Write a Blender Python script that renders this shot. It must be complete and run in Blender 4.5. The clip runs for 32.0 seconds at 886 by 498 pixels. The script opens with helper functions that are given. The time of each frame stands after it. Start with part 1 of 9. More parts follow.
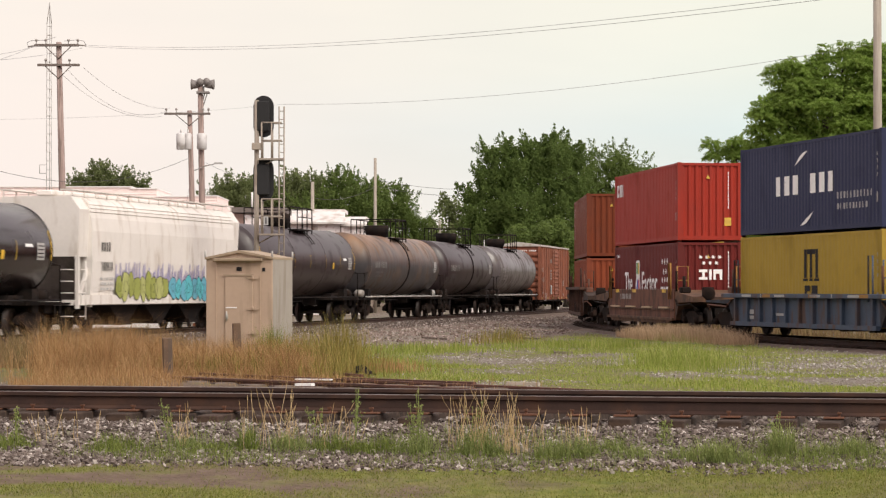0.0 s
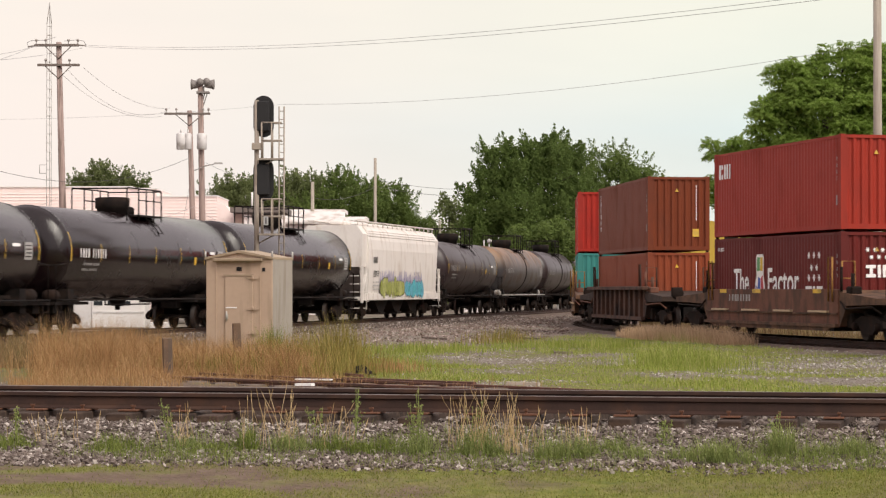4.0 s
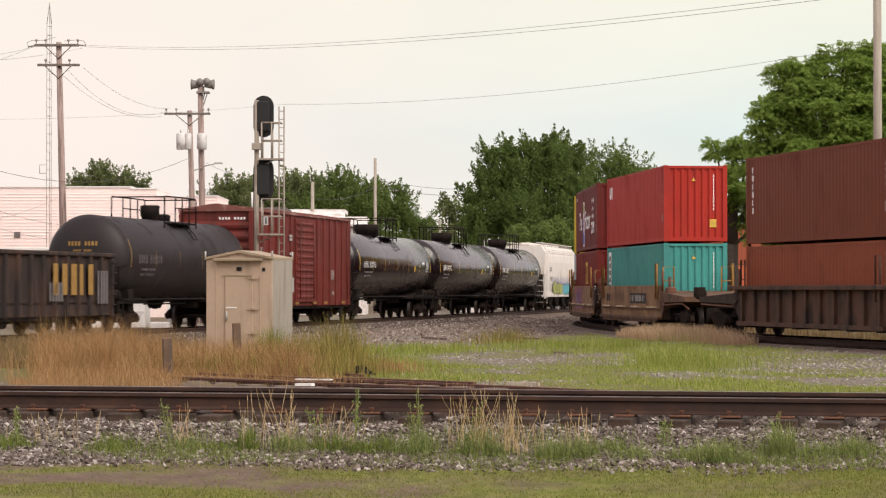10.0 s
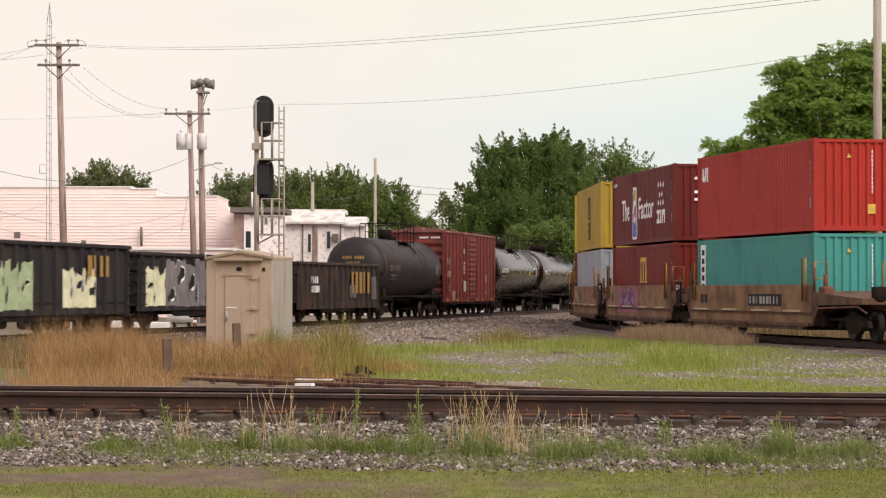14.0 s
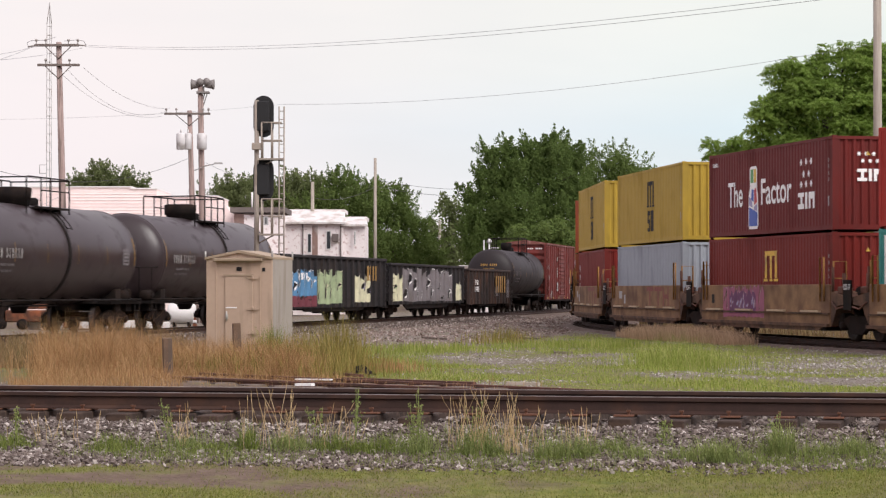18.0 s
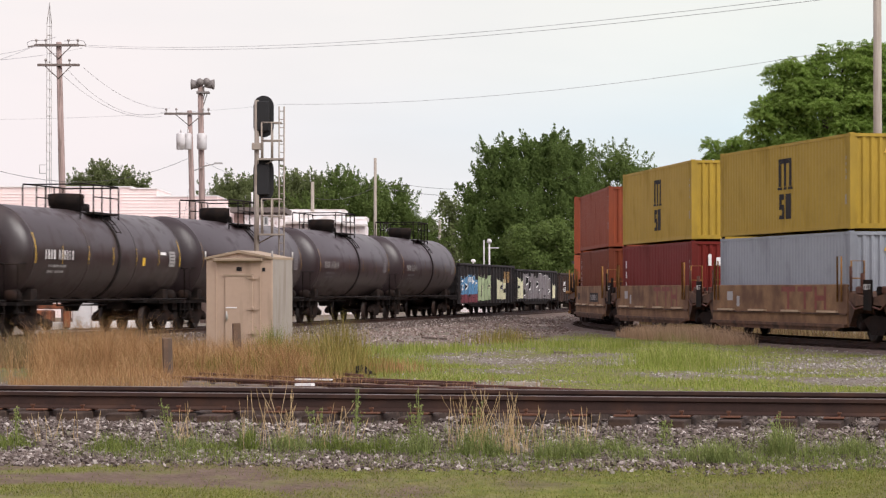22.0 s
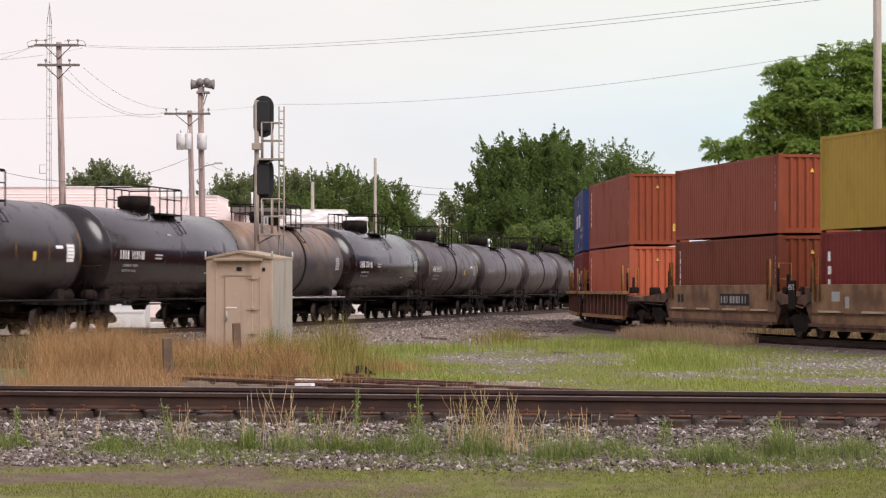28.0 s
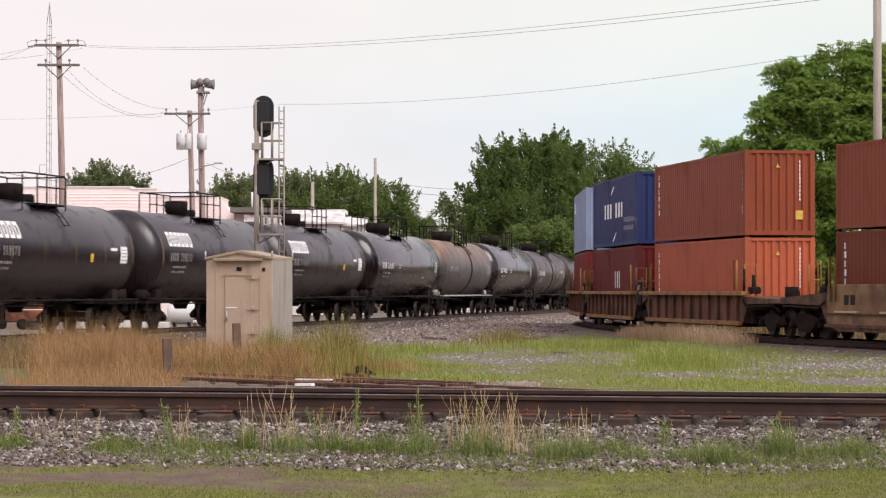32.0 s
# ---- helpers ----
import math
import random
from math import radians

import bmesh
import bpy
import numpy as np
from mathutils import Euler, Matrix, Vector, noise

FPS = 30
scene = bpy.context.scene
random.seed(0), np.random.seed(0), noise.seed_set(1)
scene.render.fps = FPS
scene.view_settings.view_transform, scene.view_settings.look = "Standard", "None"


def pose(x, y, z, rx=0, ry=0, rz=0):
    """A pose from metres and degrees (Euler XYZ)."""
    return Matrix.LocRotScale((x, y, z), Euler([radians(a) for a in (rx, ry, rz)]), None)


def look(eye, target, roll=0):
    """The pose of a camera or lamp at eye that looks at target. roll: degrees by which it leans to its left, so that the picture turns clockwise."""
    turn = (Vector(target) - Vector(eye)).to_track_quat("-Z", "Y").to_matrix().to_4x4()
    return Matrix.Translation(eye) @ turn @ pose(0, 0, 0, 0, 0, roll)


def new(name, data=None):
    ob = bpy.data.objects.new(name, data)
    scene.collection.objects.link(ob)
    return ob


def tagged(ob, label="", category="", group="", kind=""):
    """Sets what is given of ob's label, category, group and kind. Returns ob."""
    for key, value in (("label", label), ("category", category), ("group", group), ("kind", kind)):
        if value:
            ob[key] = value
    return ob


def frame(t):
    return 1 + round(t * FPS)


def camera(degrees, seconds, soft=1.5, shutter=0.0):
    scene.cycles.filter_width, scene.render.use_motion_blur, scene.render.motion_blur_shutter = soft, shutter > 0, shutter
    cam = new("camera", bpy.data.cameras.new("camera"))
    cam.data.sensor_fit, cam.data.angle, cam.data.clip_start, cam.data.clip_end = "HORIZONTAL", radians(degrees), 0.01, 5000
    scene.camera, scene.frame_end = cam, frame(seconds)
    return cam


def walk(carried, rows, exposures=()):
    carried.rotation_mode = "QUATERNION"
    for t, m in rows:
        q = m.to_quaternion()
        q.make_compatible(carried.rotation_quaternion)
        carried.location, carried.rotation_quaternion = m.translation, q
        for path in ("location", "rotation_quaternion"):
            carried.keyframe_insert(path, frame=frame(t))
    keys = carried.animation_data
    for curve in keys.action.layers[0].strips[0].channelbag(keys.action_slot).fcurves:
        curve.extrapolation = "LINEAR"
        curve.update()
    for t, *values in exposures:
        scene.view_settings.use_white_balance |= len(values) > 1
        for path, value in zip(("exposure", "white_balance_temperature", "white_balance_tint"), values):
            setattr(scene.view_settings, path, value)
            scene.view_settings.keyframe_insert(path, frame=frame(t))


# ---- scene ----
# The lens is long (about 20 degrees) and the camera stands still on a tripod.
cam = camera(20.233, 32.0, soft=1.25, shutter=0.5)
EYE = (0.0, 0.0, 1.556)
CAM_POSE = pose(*EYE, 90 + 0.9406, 0, 0)
walk(cam, [(0.0, CAM_POSE), (32.0, CAM_POSE)],
     [(0.0, 0.0, 6830, 9), (14.5, 0.0, 6830, 9), (16.5, 0.0, 6290, 12), (32.0, 0.0, 6290, 12)])

# ---- light: a bright veiled sky and a weak wide sun from behind and to the right ----
SUN_EL, SUN_AZ = radians(41), radians(136)   # azimuth clockwise from +Y
world = bpy.data.worlds.new("sky")
scene.world = world
world.use_nodes = True
wn, wl = world.node_tree.nodes, world.node_tree.links
wn.clear()
w_out = wn.new("ShaderNodeOutputWorld")
w_bg = wn.new("ShaderNodeBackground")
w_sky = wn.new("ShaderNodeTexSky")
w_sky.sky_type = "NISHITA"
w_sky.sun_disc = False
w_sky.sun_elevation, w_sky.sun_rotation = SUN_EL, SUN_AZ
w_sky.air_density, w_sky.dust_density = 1.0, 2.0
w_scale = wn.new("ShaderNodeVectorMath")
w_scale.operation = "SCALE"
w_scale.inputs["Scale"].default_value = 0.12
w_co = wn.new("ShaderNodeTexCoord")
w_map = wn.new("ShaderNodeMapping")
w_map.inputs["Scale"].default_value = (1.0, 1.0, 4.5)
w_noise = wn.new("ShaderNodeTexNoise")
w_noise.inputs["Scale"].default_value = 5.0
w_noise.inputs["Detail"].default_value = 4.0
w_sep = wn.new("ShaderNodeSeparateXYZ")
w_east = wn.new("ShaderNodeMapRange")            # the veil thins out towards the right of the view
for key, value in (("From Min", -0.2), ("From Max", 0.2), ("To Min", 0.12), ("To Max", -0.10)):
    w_east.inputs[key].default_value = value
w_sum = wn.new("ShaderNodeMath")
w_sum.operation = "ADD"
w_ramp = wn.new("ShaderNodeValToRGB")
w_ramp.color_ramp.elements[0].position, w_ramp.color_ramp.elements[0].color = 0.25, (0.86, 0.86, 0.86, 1)
w_ramp.color_ramp.elements[1].position, w_ramp.color_ramp.elements[1].color = 0.62, (1.0, 1.0, 1.0, 1)
# cloud colour: rose-white to the left, cream to the right with a pale blue streak low down
w_rose = wn.new("ShaderNodeValToRGB")
w_rose.color_ramp.elements[0].color, w_rose.color_ramp.elements[1].color = (0.97, 0.87, 0.86, 1), (0.98, 0.91, 0.86, 1)
w_cream = wn.new("ShaderNodeValToRGB")
ce = w_cream.color_ramp.elements
ce[0].position, ce[0].color = 0.0, (0.87, 0.87, 0.80, 1)
ce[1].position, ce[1].color = 1.0, (0.93, 0.945, 0.87, 1)
for at_, c_ in ((0.28, (0.80, 0.87, 0.86)), (0.46, (0.78, 0.90, 0.92)), (0.62, (0.875, 0.93, 0.875)), (0.8, (0.935, 0.95, 0.865))):
    k_ = ce.new(at_)
    k_.color = (*c_, 1)
w_high = wn.new("ShaderNodeMapRange")
w_side = wn.new("ShaderNodeMapRange")
for node, lo_, hi_ in ((w_high, 0.0, 0.14), (w_side, -0.13, 0.14)):
    node.inputs["From Min"].default_value, node.inputs["From Max"].default_value = lo_, hi_
w_cloud = wn.new("ShaderNodeMix")
w_cloud.data_type = "RGBA"
wl.new(w_high.outputs[0], w_rose.inputs["Fac"])
wl.new(w_high.outputs[0], w_cream.inputs["Fac"])
wl.new(w_side.outputs[0], w_cloud.inputs["Factor"])
wl.new(w_rose.outputs["Color"], w_cloud.inputs["A"])
wl.new(w_cream.outputs["Color"], w_cloud.inputs["B"])
w_mix = wn.new("ShaderNodeMix")
w_mix.data_type = "RGBA"
wl.new(w_co.outputs["Generated"], w_map.inputs["Vector"])
wl.new(w_map.outputs[0], w_noise.inputs["Vector"])
wl.new(w_co.outputs["Generated"], w_sep.inputs[0])
wl.new(w_sep.outputs["X"], w_east.inputs["Value"])
wl.new(w_sep.outputs["X"], w_side.inputs["Value"])
wl.new(w_sep.outputs["Z"], w_high.inputs["Value"])
wl.new(w_noise.outputs["Fac"], w_sum.inputs[0])
wl.new(w_east.outputs[0], w_sum.inputs[1])
wl.new(w_sum.outputs[0], w_ramp.inputs["Fac"])
wl.new(w_sky.outputs[0], w_scale.inputs[0])
wl.new(w_ramp.outputs["Color"], w_mix.inputs["Factor"])
wl.new(w_scale.outputs[0], w_mix.inputs["A"])
# the veil behind the viewer is a soft lilac white
w_rear = wn.new("ShaderNodeMapRange")
w_rear.inputs["From Min"].default_value, w_rear.inputs["From Max"].default_value = 0.59, 0.3
w_fall = wn.new("ShaderNodeMath")
w_fall.operation = "MULTIPLY_ADD"
w_fall.inputs[1].default_value = -2.0
w_veil = wn.new("ShaderNodeMix")
w_veil.data_type = "RGBA"
w_veil.inputs["B"].default_value = (0.95, 0.85, 0.898, 1)
wl.new(w_sep.outputs["Z"], w_fall.inputs[0])
wl.new(w_sep.outputs["Y"], w_fall.inputs[2])
w_sq = wn.new("ShaderNodeMath")
w_sq.operation = "MULTIPLY"
wl.new(w_sep.outputs["X"], w_sq.inputs[0])
wl.new(w_sep.outputs["X"], w_sq.inputs[1])
w_wide = wn.new("ShaderNodeMath")
w_wide.operation = "MULTIPLY_ADD"
w_wide.inputs[1].default_value = -5.0
wl.new(w_sq.outputs[0], w_wide.inputs[0])
wl.new(w_fall.outputs[0], w_wide.inputs[2])
wl.new(w_wide.outputs[0], w_rear.inputs["Value"])
wl.new(w_rear.outputs[0], w_veil.inputs["Factor"])
wl.new(w_cloud.outputs["Result"], w_veil.inputs["A"])
wl.new(w_veil.outputs["Result"], w_mix.inputs["B"])
wl.new(w_mix.outputs["Result"], w_bg.inputs["Color"])
w_bg.inputs["Strength"].default_value = 1.0
wl.new(w_bg.outputs[0], w_out.inputs["Surface"])
sun = new("sun", bpy.data.lights.new("sun", "SUN"))
sun.data.energy, sun.data.angle, sun.data.color = 2.9, radians(36), (1.0, 0.95, 0.88)
sun_from = Vector((math.sin(SUN_AZ) * math.cos(SUN_EL), math.cos(SUN_AZ) * math.cos(SUN_EL), math.sin(SUN_EL)))
sun.matrix_world = look(sun_from * 50, (0, 0, 0))


# ---- materials ----
def mat(name, col, rough=0.7, metal=0.0, var=0.18, scale=2.0, bump=0.0, bump_scale=30.0, stain=None, amount=0.5,
        stretch=(1.0, 1.0, 1.0), stain_scale=2.0, rand=0.0, spec=0.5, top=None):
    """A worn surface: base colour varied at two scales, stains of a second colour, relief. top: colour and height of dust or rust that lies above z."""
    m = bpy.data.materials.new(name)
    m.use_nodes = True
    n, l = m.node_tree.nodes, m.node_tree.links
    b = n["Principled BSDF"]
    b.inputs["Roughness"].default_value, b.inputs["Metallic"].default_value = rough, metal
    b.inputs["Specular IOR Level"].default_value = spec
    co = n.new("ShaderNodeTexCoord")

    def noise_of(sc, detail=4.0, st=None):
        t = n.new("ShaderNodeTexNoise")
        t.inputs["Scale"].default_value, t.inputs["Detail"].default_value = sc, detail
        if st:
            mp = n.new("ShaderNodeMapping")
            mp.inputs["Scale"].default_value = st
            l.new(co.outputs["Object"], mp.inputs["Vector"])
            l.new(mp.outputs[0], t.inputs["Vector"])
        else:
            l.new(co.outputs["Object"], t.inputs["Vector"])
        return t.outputs["Fac"]

    def ranged(sock, a, c, lo, hi):
        r = n.new("ShaderNodeMapRange")
        for k, v in zip(("From Min", "From Max", "To Min", "To Max"), (a, c, lo, hi)):
            r.inputs[k].default_value = v
        l.new(sock, r.inputs["Value"])
        return r.outputs[0]

    def mixed(f, a, c, mode="MIX"):
        x = n.new("ShaderNodeMix")
        x.data_type, x.blend_type = "RGBA", mode
        for s, v in (("Factor", f), ("A", a), ("B", c)):
            if isinstance(v, (tuple, float)):
                x.inputs[s].default_value = (*v, 1) if isinstance(v, tuple) else v
            else:
                l.new(v, x.inputs[s])
        return x.outputs["Result"]

    lo, hi = tuple(c * (1 - var) for c in col), tuple(min(c * (1 + var), 0.95) for c in col)
    c = mixed(ranged(noise_of(scale), 0.3, 0.7, 0, 1), lo, hi)
    c = mixed(0.35, c, mixed(ranged(noise_of(scale * 9, 3.0), 0.3, 0.7, 0, 1), lo, hi))
    if rand:
        oi = n.new("ShaderNodeObjectInfo")
        hs = n.new("ShaderNodeHueSaturation")
        l.new(ranged(oi.outputs["Random"], 0, 1, 1 - rand, 1 + rand), hs.inputs["Value"])
        l.new(c, hs.inputs["Color"])
        c = hs.outputs["Color"]
    if stain:
        f = ranged(noise_of(stain_scale, 6.0, stretch), 0.62 - amount * 0.3, 0.78 - amount * 0.2, 0, 0.9)
        c = mixed(f, c, stain)
        rr = ranged(f, 0, 1, rough, min(rough + 0.3, 0.95))
        l.new(rr, b.inputs["Roughness"])
    if top:
        sep = n.new("ShaderNodeSeparateXYZ")
        l.new(co.outputs["Object"], sep.inputs[0])
        mul = n.new("ShaderNodeMath")
        mul.operation = "MULTIPLY"
        l.new(ranged(sep.outputs["Z"], top[1], top[2], 0, 1), mul.inputs[0])
        l.new(ranged(noise_of(0.9, 5.0, (1.4, 1.0, 0.35)), 0.35, 0.6, 0.15, 1), mul.inputs[1])
        c = mixed(mul.outputs[0], c, top[0])
    l.new(c, b.inputs["Base Color"])
    if bump:
        bp = n.new("ShaderNodeBump")
        bp.inputs["Strength"].default_value, bp.inputs["Distance"].default_value = bump, 0.02
        l.new(noise_of(bump_scale, 4.0), bp.inputs["Height"])
        l.new(bp.outputs[0], b.inputs["Normal"])
    return m


M_BLACK = mat("tank_black", (0.008, 0.0038, 0.0044), 0.2, 0, 0.2, 0.7, stain=(0.011, 0.0065, 0.007), amount=0.12, stretch=(0.7, 1, 0.5), spec=0.58)
M_BLACK_DULL = mat("tank_dull_black", (0.029, 0.0185, 0.02), 0.36, 0, 0.16, 0.7, stain=(0.04, 0.028, 0.03), amount=0.25, stretch=(0.5, 1, 0.5), spec=0.52)
M_BLACK_SATIN = mat("tank_satin_black", (0.0125, 0.0072, 0.0082), 0.3, 0, 0.18, 0.7, stain=(0.023, 0.0155, 0.017), amount=0.25, stretch=(0.6, 1, 0.5), spec=0.55)
M_BLACK_MATT = mat("tank_matt_black", (0.0165, 0.012, 0.013), 0.55, 0, 0.22, 0.7, stain=(0.03, 0.022, 0.023), amount=0.3, stretch=(0.6, 1, 0.4), spec=0.35)
M_BROWN_TANK = mat("tank_brown_black", (0.026, 0.0165, 0.0165), 0.36, 0, 0.25, 0.7, stain=(0.05, 0.033, 0.03), amount=0.4, stretch=(0.6, 1, 0.5), spec=0.6)
M_GREY_TANK = mat("tank_grey", (0.105, 0.092, 0.095), 0.3, 0, 0.22, 0.8, stain=(0.07, 0.05, 0.04), amount=0.5, stretch=(0.8, 1, 0.4), spec=0.6)
M_RUST_TANK = mat("tank_rusty", (0.045, 0.041, 0.044), 0.42, 0, 0.3, 0.8, stain=(0.13, 0.085, 0.058), amount=0.42, stretch=(1.1, 1, 0.35),
                  top=((0.26, 0.15, 0.085), 2.7, 4.0))
M_FRAME = mat("underframe_black", (0.009, 0.007, 0.0065), 0.75, 0, 0.4, 1.5, stain=(0.03, 0.02, 0.016), amount=0.5, spec=0.15)
M_TRUCK = mat("truck_rusty_brown", (0.016, 0.0105, 0.0085), 0.85, 0, 0.4, 3.0, stain=(0.036, 0.019, 0.013), amount=0.35, spec=0.15)
M_WHEEL = mat("wheel_steel", (0.02, 0.014, 0.012), 0.6, 0.2, 0.3, 4.0, stain=(0.05, 0.025, 0.016), amount=0.4)
M_GALV = mat("galvanised_steel", (0.42, 0.41, 0.39), 0.5, 0.3, 0.15, 5.0, stain=(0.22, 0.17, 0.13), amount=0.4)
M_YELLOW = mat("reflective_yellow", (0.75, 0.48, 0.05), 0.5, 0, 0.15, 8.0, stain=(0.3, 0.2, 0.08), amount=0.4)
M_FAINT = mat("faint_marking", (0.15, 0.135, 0.14), 0.7, 0, 0.25, 9.0)
M_OLD_YELLOW = mat("faded_yellow", (0.3, 0.17, 0.04), 0.6, 0, 0.25, 8.0)
M_WHITE = mat("white_marking", (0.88, 0.87, 0.86), 0.55, 0, 0.08, 6.0)
M_DIMWHITE = mat("faded_marking", (0.34, 0.33, 0.32), 0.7, 0, 0.25, 9.0)
M_DARKMARK = mat("dark_marking", (0.014, 0.012, 0.013), 0.7, 0, 0.1, 6.0, spec=0.25)


# ---- mesh tools ----
class Shape:
    """Vertices and faces of one part, gathered piece by piece."""

    def __init__(self):
        self.v, self.f, self.s = [], [], []

    def add(self, verts, faces, smooth=False, m=None):
        o = len(self.v)
        self.v += [tuple(m @ Vector(p)) for p in verts] if m else [tuple(p) for p in verts]
        self.f += [tuple(i + o for i in q) for q in faces]
        self.s += [smooth] * len(faces)
        return self

    def box(self, x0, x1, y0, y1, z0, z1, m=None, bevel=0.0):
        if bevel:
            b = bevel
            v = []
            for z, e in ((z0, b), (z0 + b, 0), (z1 - b, 0), (z1, b)):
                c = b
                v += [(x0 + e + c, y0 + e, z), (x1 - e - c, y0 + e, z), (x1 - e, y0 + e + c, z), (x1 - e, y1 - e - c, z),
                      (x1 - e - c, y1 - e, z), (x0 + e + c, y1 - e, z), (x0 + e, y1 - e - c, z), (x0 + e, y0 + e + c, z)]
            f = [tuple(range(7, -1, -1)), tuple(range(24, 32))]
            f += [(k * 8 + i, k * 8 + (i + 1) % 8, k * 8 + 8 + (i + 1) % 8, k * 8 + 8 + i) for k in range(3) for i in range(8)]
            return self.add(v, f, False, m)
        v = [(x, y, z) for z in (z0, z1) for y in (y0, y1) for x in (x0, x1)]
        return self.add(v, [(0, 2, 3, 1), (4, 5, 7, 6), (0, 1, 5, 4), (2, 6, 7, 3), (0, 4, 6, 2), (1, 3, 7, 5)], False, m)

    def rod(self, a, b, r, seg=6, r2=None, caps=True, smooth=True):
        a, b = Vector(a), Vector(b)
        q = (b - a).to_track_quat("Z", "Y").to_matrix()
        r2 = r if r2 is None else r2
        ring = [(math.cos(2 * math.pi * i / seg), math.sin(2 * math.pi * i / seg)) for i in range(seg)]
        v = [a + q @ Vector((c * r, s * r, 0)) for c, s in ring] + [b + q @ Vector((c * r2, s * r2, 0)) for c, s in ring]
        f = [(i, (i + 1) % seg, seg + (i + 1) % seg, seg + i) for i in range(seg)]
        self.add(v, f, smooth)
        if caps:
            o = len(self.v) - 2 * seg
            self.f += [tuple(o + i for i in reversed(range(seg))), tuple(o + seg + i for i in range(seg))]
            self.s += [False, False]
        return self

    def path(self, pts, r, seg=5):
        """One bent rod through the points."""
        pts = [Vector(p) for p in pts]
        v = []
        for i, p in enumerate(pts):
            d = (pts[min(i + 1, len(pts) - 1)] - pts[max(i - 1, 0)]).normalized()
            side = d.cross(Vector((0.31, 0.17, 0.93)) if abs(d.z) < 0.9 else Vector((0.9, 0.3, 0.1))).normalized()
            up = side.cross(d)
            v += [p + side * r * math.cos(2 * math.pi * k / seg) + up * r * math.sin(2 * math.pi * k / seg) for k in range(seg)]
        f = [(i * seg + k, i * seg + (k + 1) % seg, (i + 1) * seg + (k + 1) % seg, (i + 1) * seg + k) for i in range(len(pts) - 1) for k in range(seg)]
        f += [tuple(reversed(range(seg))), tuple((len(pts) - 1) * seg + k for k in range(seg))]
        return self.add(v, f, True)

    def lathe(self, prof, seg, axis="x", m=None, smooth=True, centre=(0, 0, 0)):
        """prof: (along, radius). Turned about the axis."""
        v, f = [], []
        for t, r in prof:
            for i in range(seg):
                c, s = math.cos(2 * math.pi * i / seg) * r, math.sin(2 * math.pi * i / seg) * r
                p = {"x": (t, c, s), "y": (s, t, c), "z": (c, s, t)}[axis]
                v.append((p[0] + centre[0], p[1] + centre[1], p[2] + centre[2]))
        for k in range(len(prof) - 1):
            f += [(k * seg + i, k * seg + (i + 1) % seg, (k + 1) * seg + (i + 1) % seg, (k + 1) * seg + i) for i in range(seg)]
        f += [tuple(reversed(range(seg))), tuple((len(prof) - 1) * seg + i for i in range(seg))]
        return self.add(v, f, smooth, m)

    def prism(self, poly, a, b, axis="y", m=None):
        """A polygon swept from a to b along an axis. poly: (x, z) for y, (y, z) for x, (x, y) for z."""
        put = {"y": lambda p, t: (p[0], t, p[1]), "x": lambda p, t: (t, p[0], p[1]), "z": lambda p, t: (p[0], p[1], t)}[axis]
        n = len(poly)
        v = [put(p, a) for p in poly] + [put(p, b) for p in poly]
        f = [(i, (i + 1) % n, n + (i + 1) % n, n + i) for i in range(n)] + [tuple(reversed(range(n))), tuple(range(n, 2 * n))]
        return self.add(v, f, False, m)

    def mesh(self, name, material):
        me = bpy.data.meshes.new(name)
        me.from_pydata(self.v, [], self.f)
        me.polygons.foreach_set("use_smooth", self.s)
        me.materials.append(material)
        bm = bmesh.new()
        bm.from_mesh(me)
        bmesh.ops.recalc_face_normals(bm, faces=bm.faces)
        bm.to_mesh(me)
        bm.free()
        me.update()
        return me


def part(name, shape, material, parent=None, label="", at=None):
    """One mesh object, under a thing or a part."""
    me = shape if isinstance(shape, bpy.types.Mesh) else shape.mesh(name, material)
    ob = new(name, me)
    if at is not None:
        ob.matrix_basis = at
    if parent is not None:
        ob.parent = parent
    return tagged(ob, label)


def thing(name, label, category, group="", kind="", at=None):
    ob = new(name)
    ob.empty_display_size = 0.3
    if at is not None:
        ob.matrix_basis = at
    return tagged(ob, label, category, group, kind)


def big_mesh(name, verts, faces, material, smooth=False):
    """A mesh from numpy arrays: verts (n, 3), faces (m, k) all of one size."""
    me = bpy.data.meshes.new(name)
    k = faces.shape[1]
    me.vertices.add(len(verts))
    me.vertices.foreach_set("co", verts.astype(np.float32).ravel())
    me.loops.add(faces.size)
    me.loops.foreach_set("vertex_index", faces.astype(np.int32).ravel())
    me.polygons.add(len(faces))
    me.polygons.foreach_set("loop_start", np.arange(0, faces.size, k, dtype=np.int32))
    me.polygons.foreach_set("use_smooth", np.full(len(faces), smooth))
    me.materials.append(material)
    me.update(calc_edges=True)
    me.validate()
    return me


# ---- the two far tracks, as lines in plan ----
def make_line(x0, heading, k, k2, lo, hi, step=0.25):
    """A track's centre line through (x0, 100): length along it against x, y and heading."""
    out = {}
    for sgn, lim in ((1, hi), (-1, -lo)):
        x, y, s = x0, 100.0, 0.0
        rows = [(0.0, x, y, heading)]
        while s < lim:
            mid = sgn * (s + step / 2)
            a = heading + k * mid + k2 * mid * mid
            x, y, s = x + sgn * math.sin(a) * step, y + sgn * math.cos(a) * step, s + step
            e = sgn * s
            rows.append((e, x, y, heading + k * e + k2 * e * e))
        out[sgn] = rows
    return np.array(out[-1][:0:-1] + out[1])


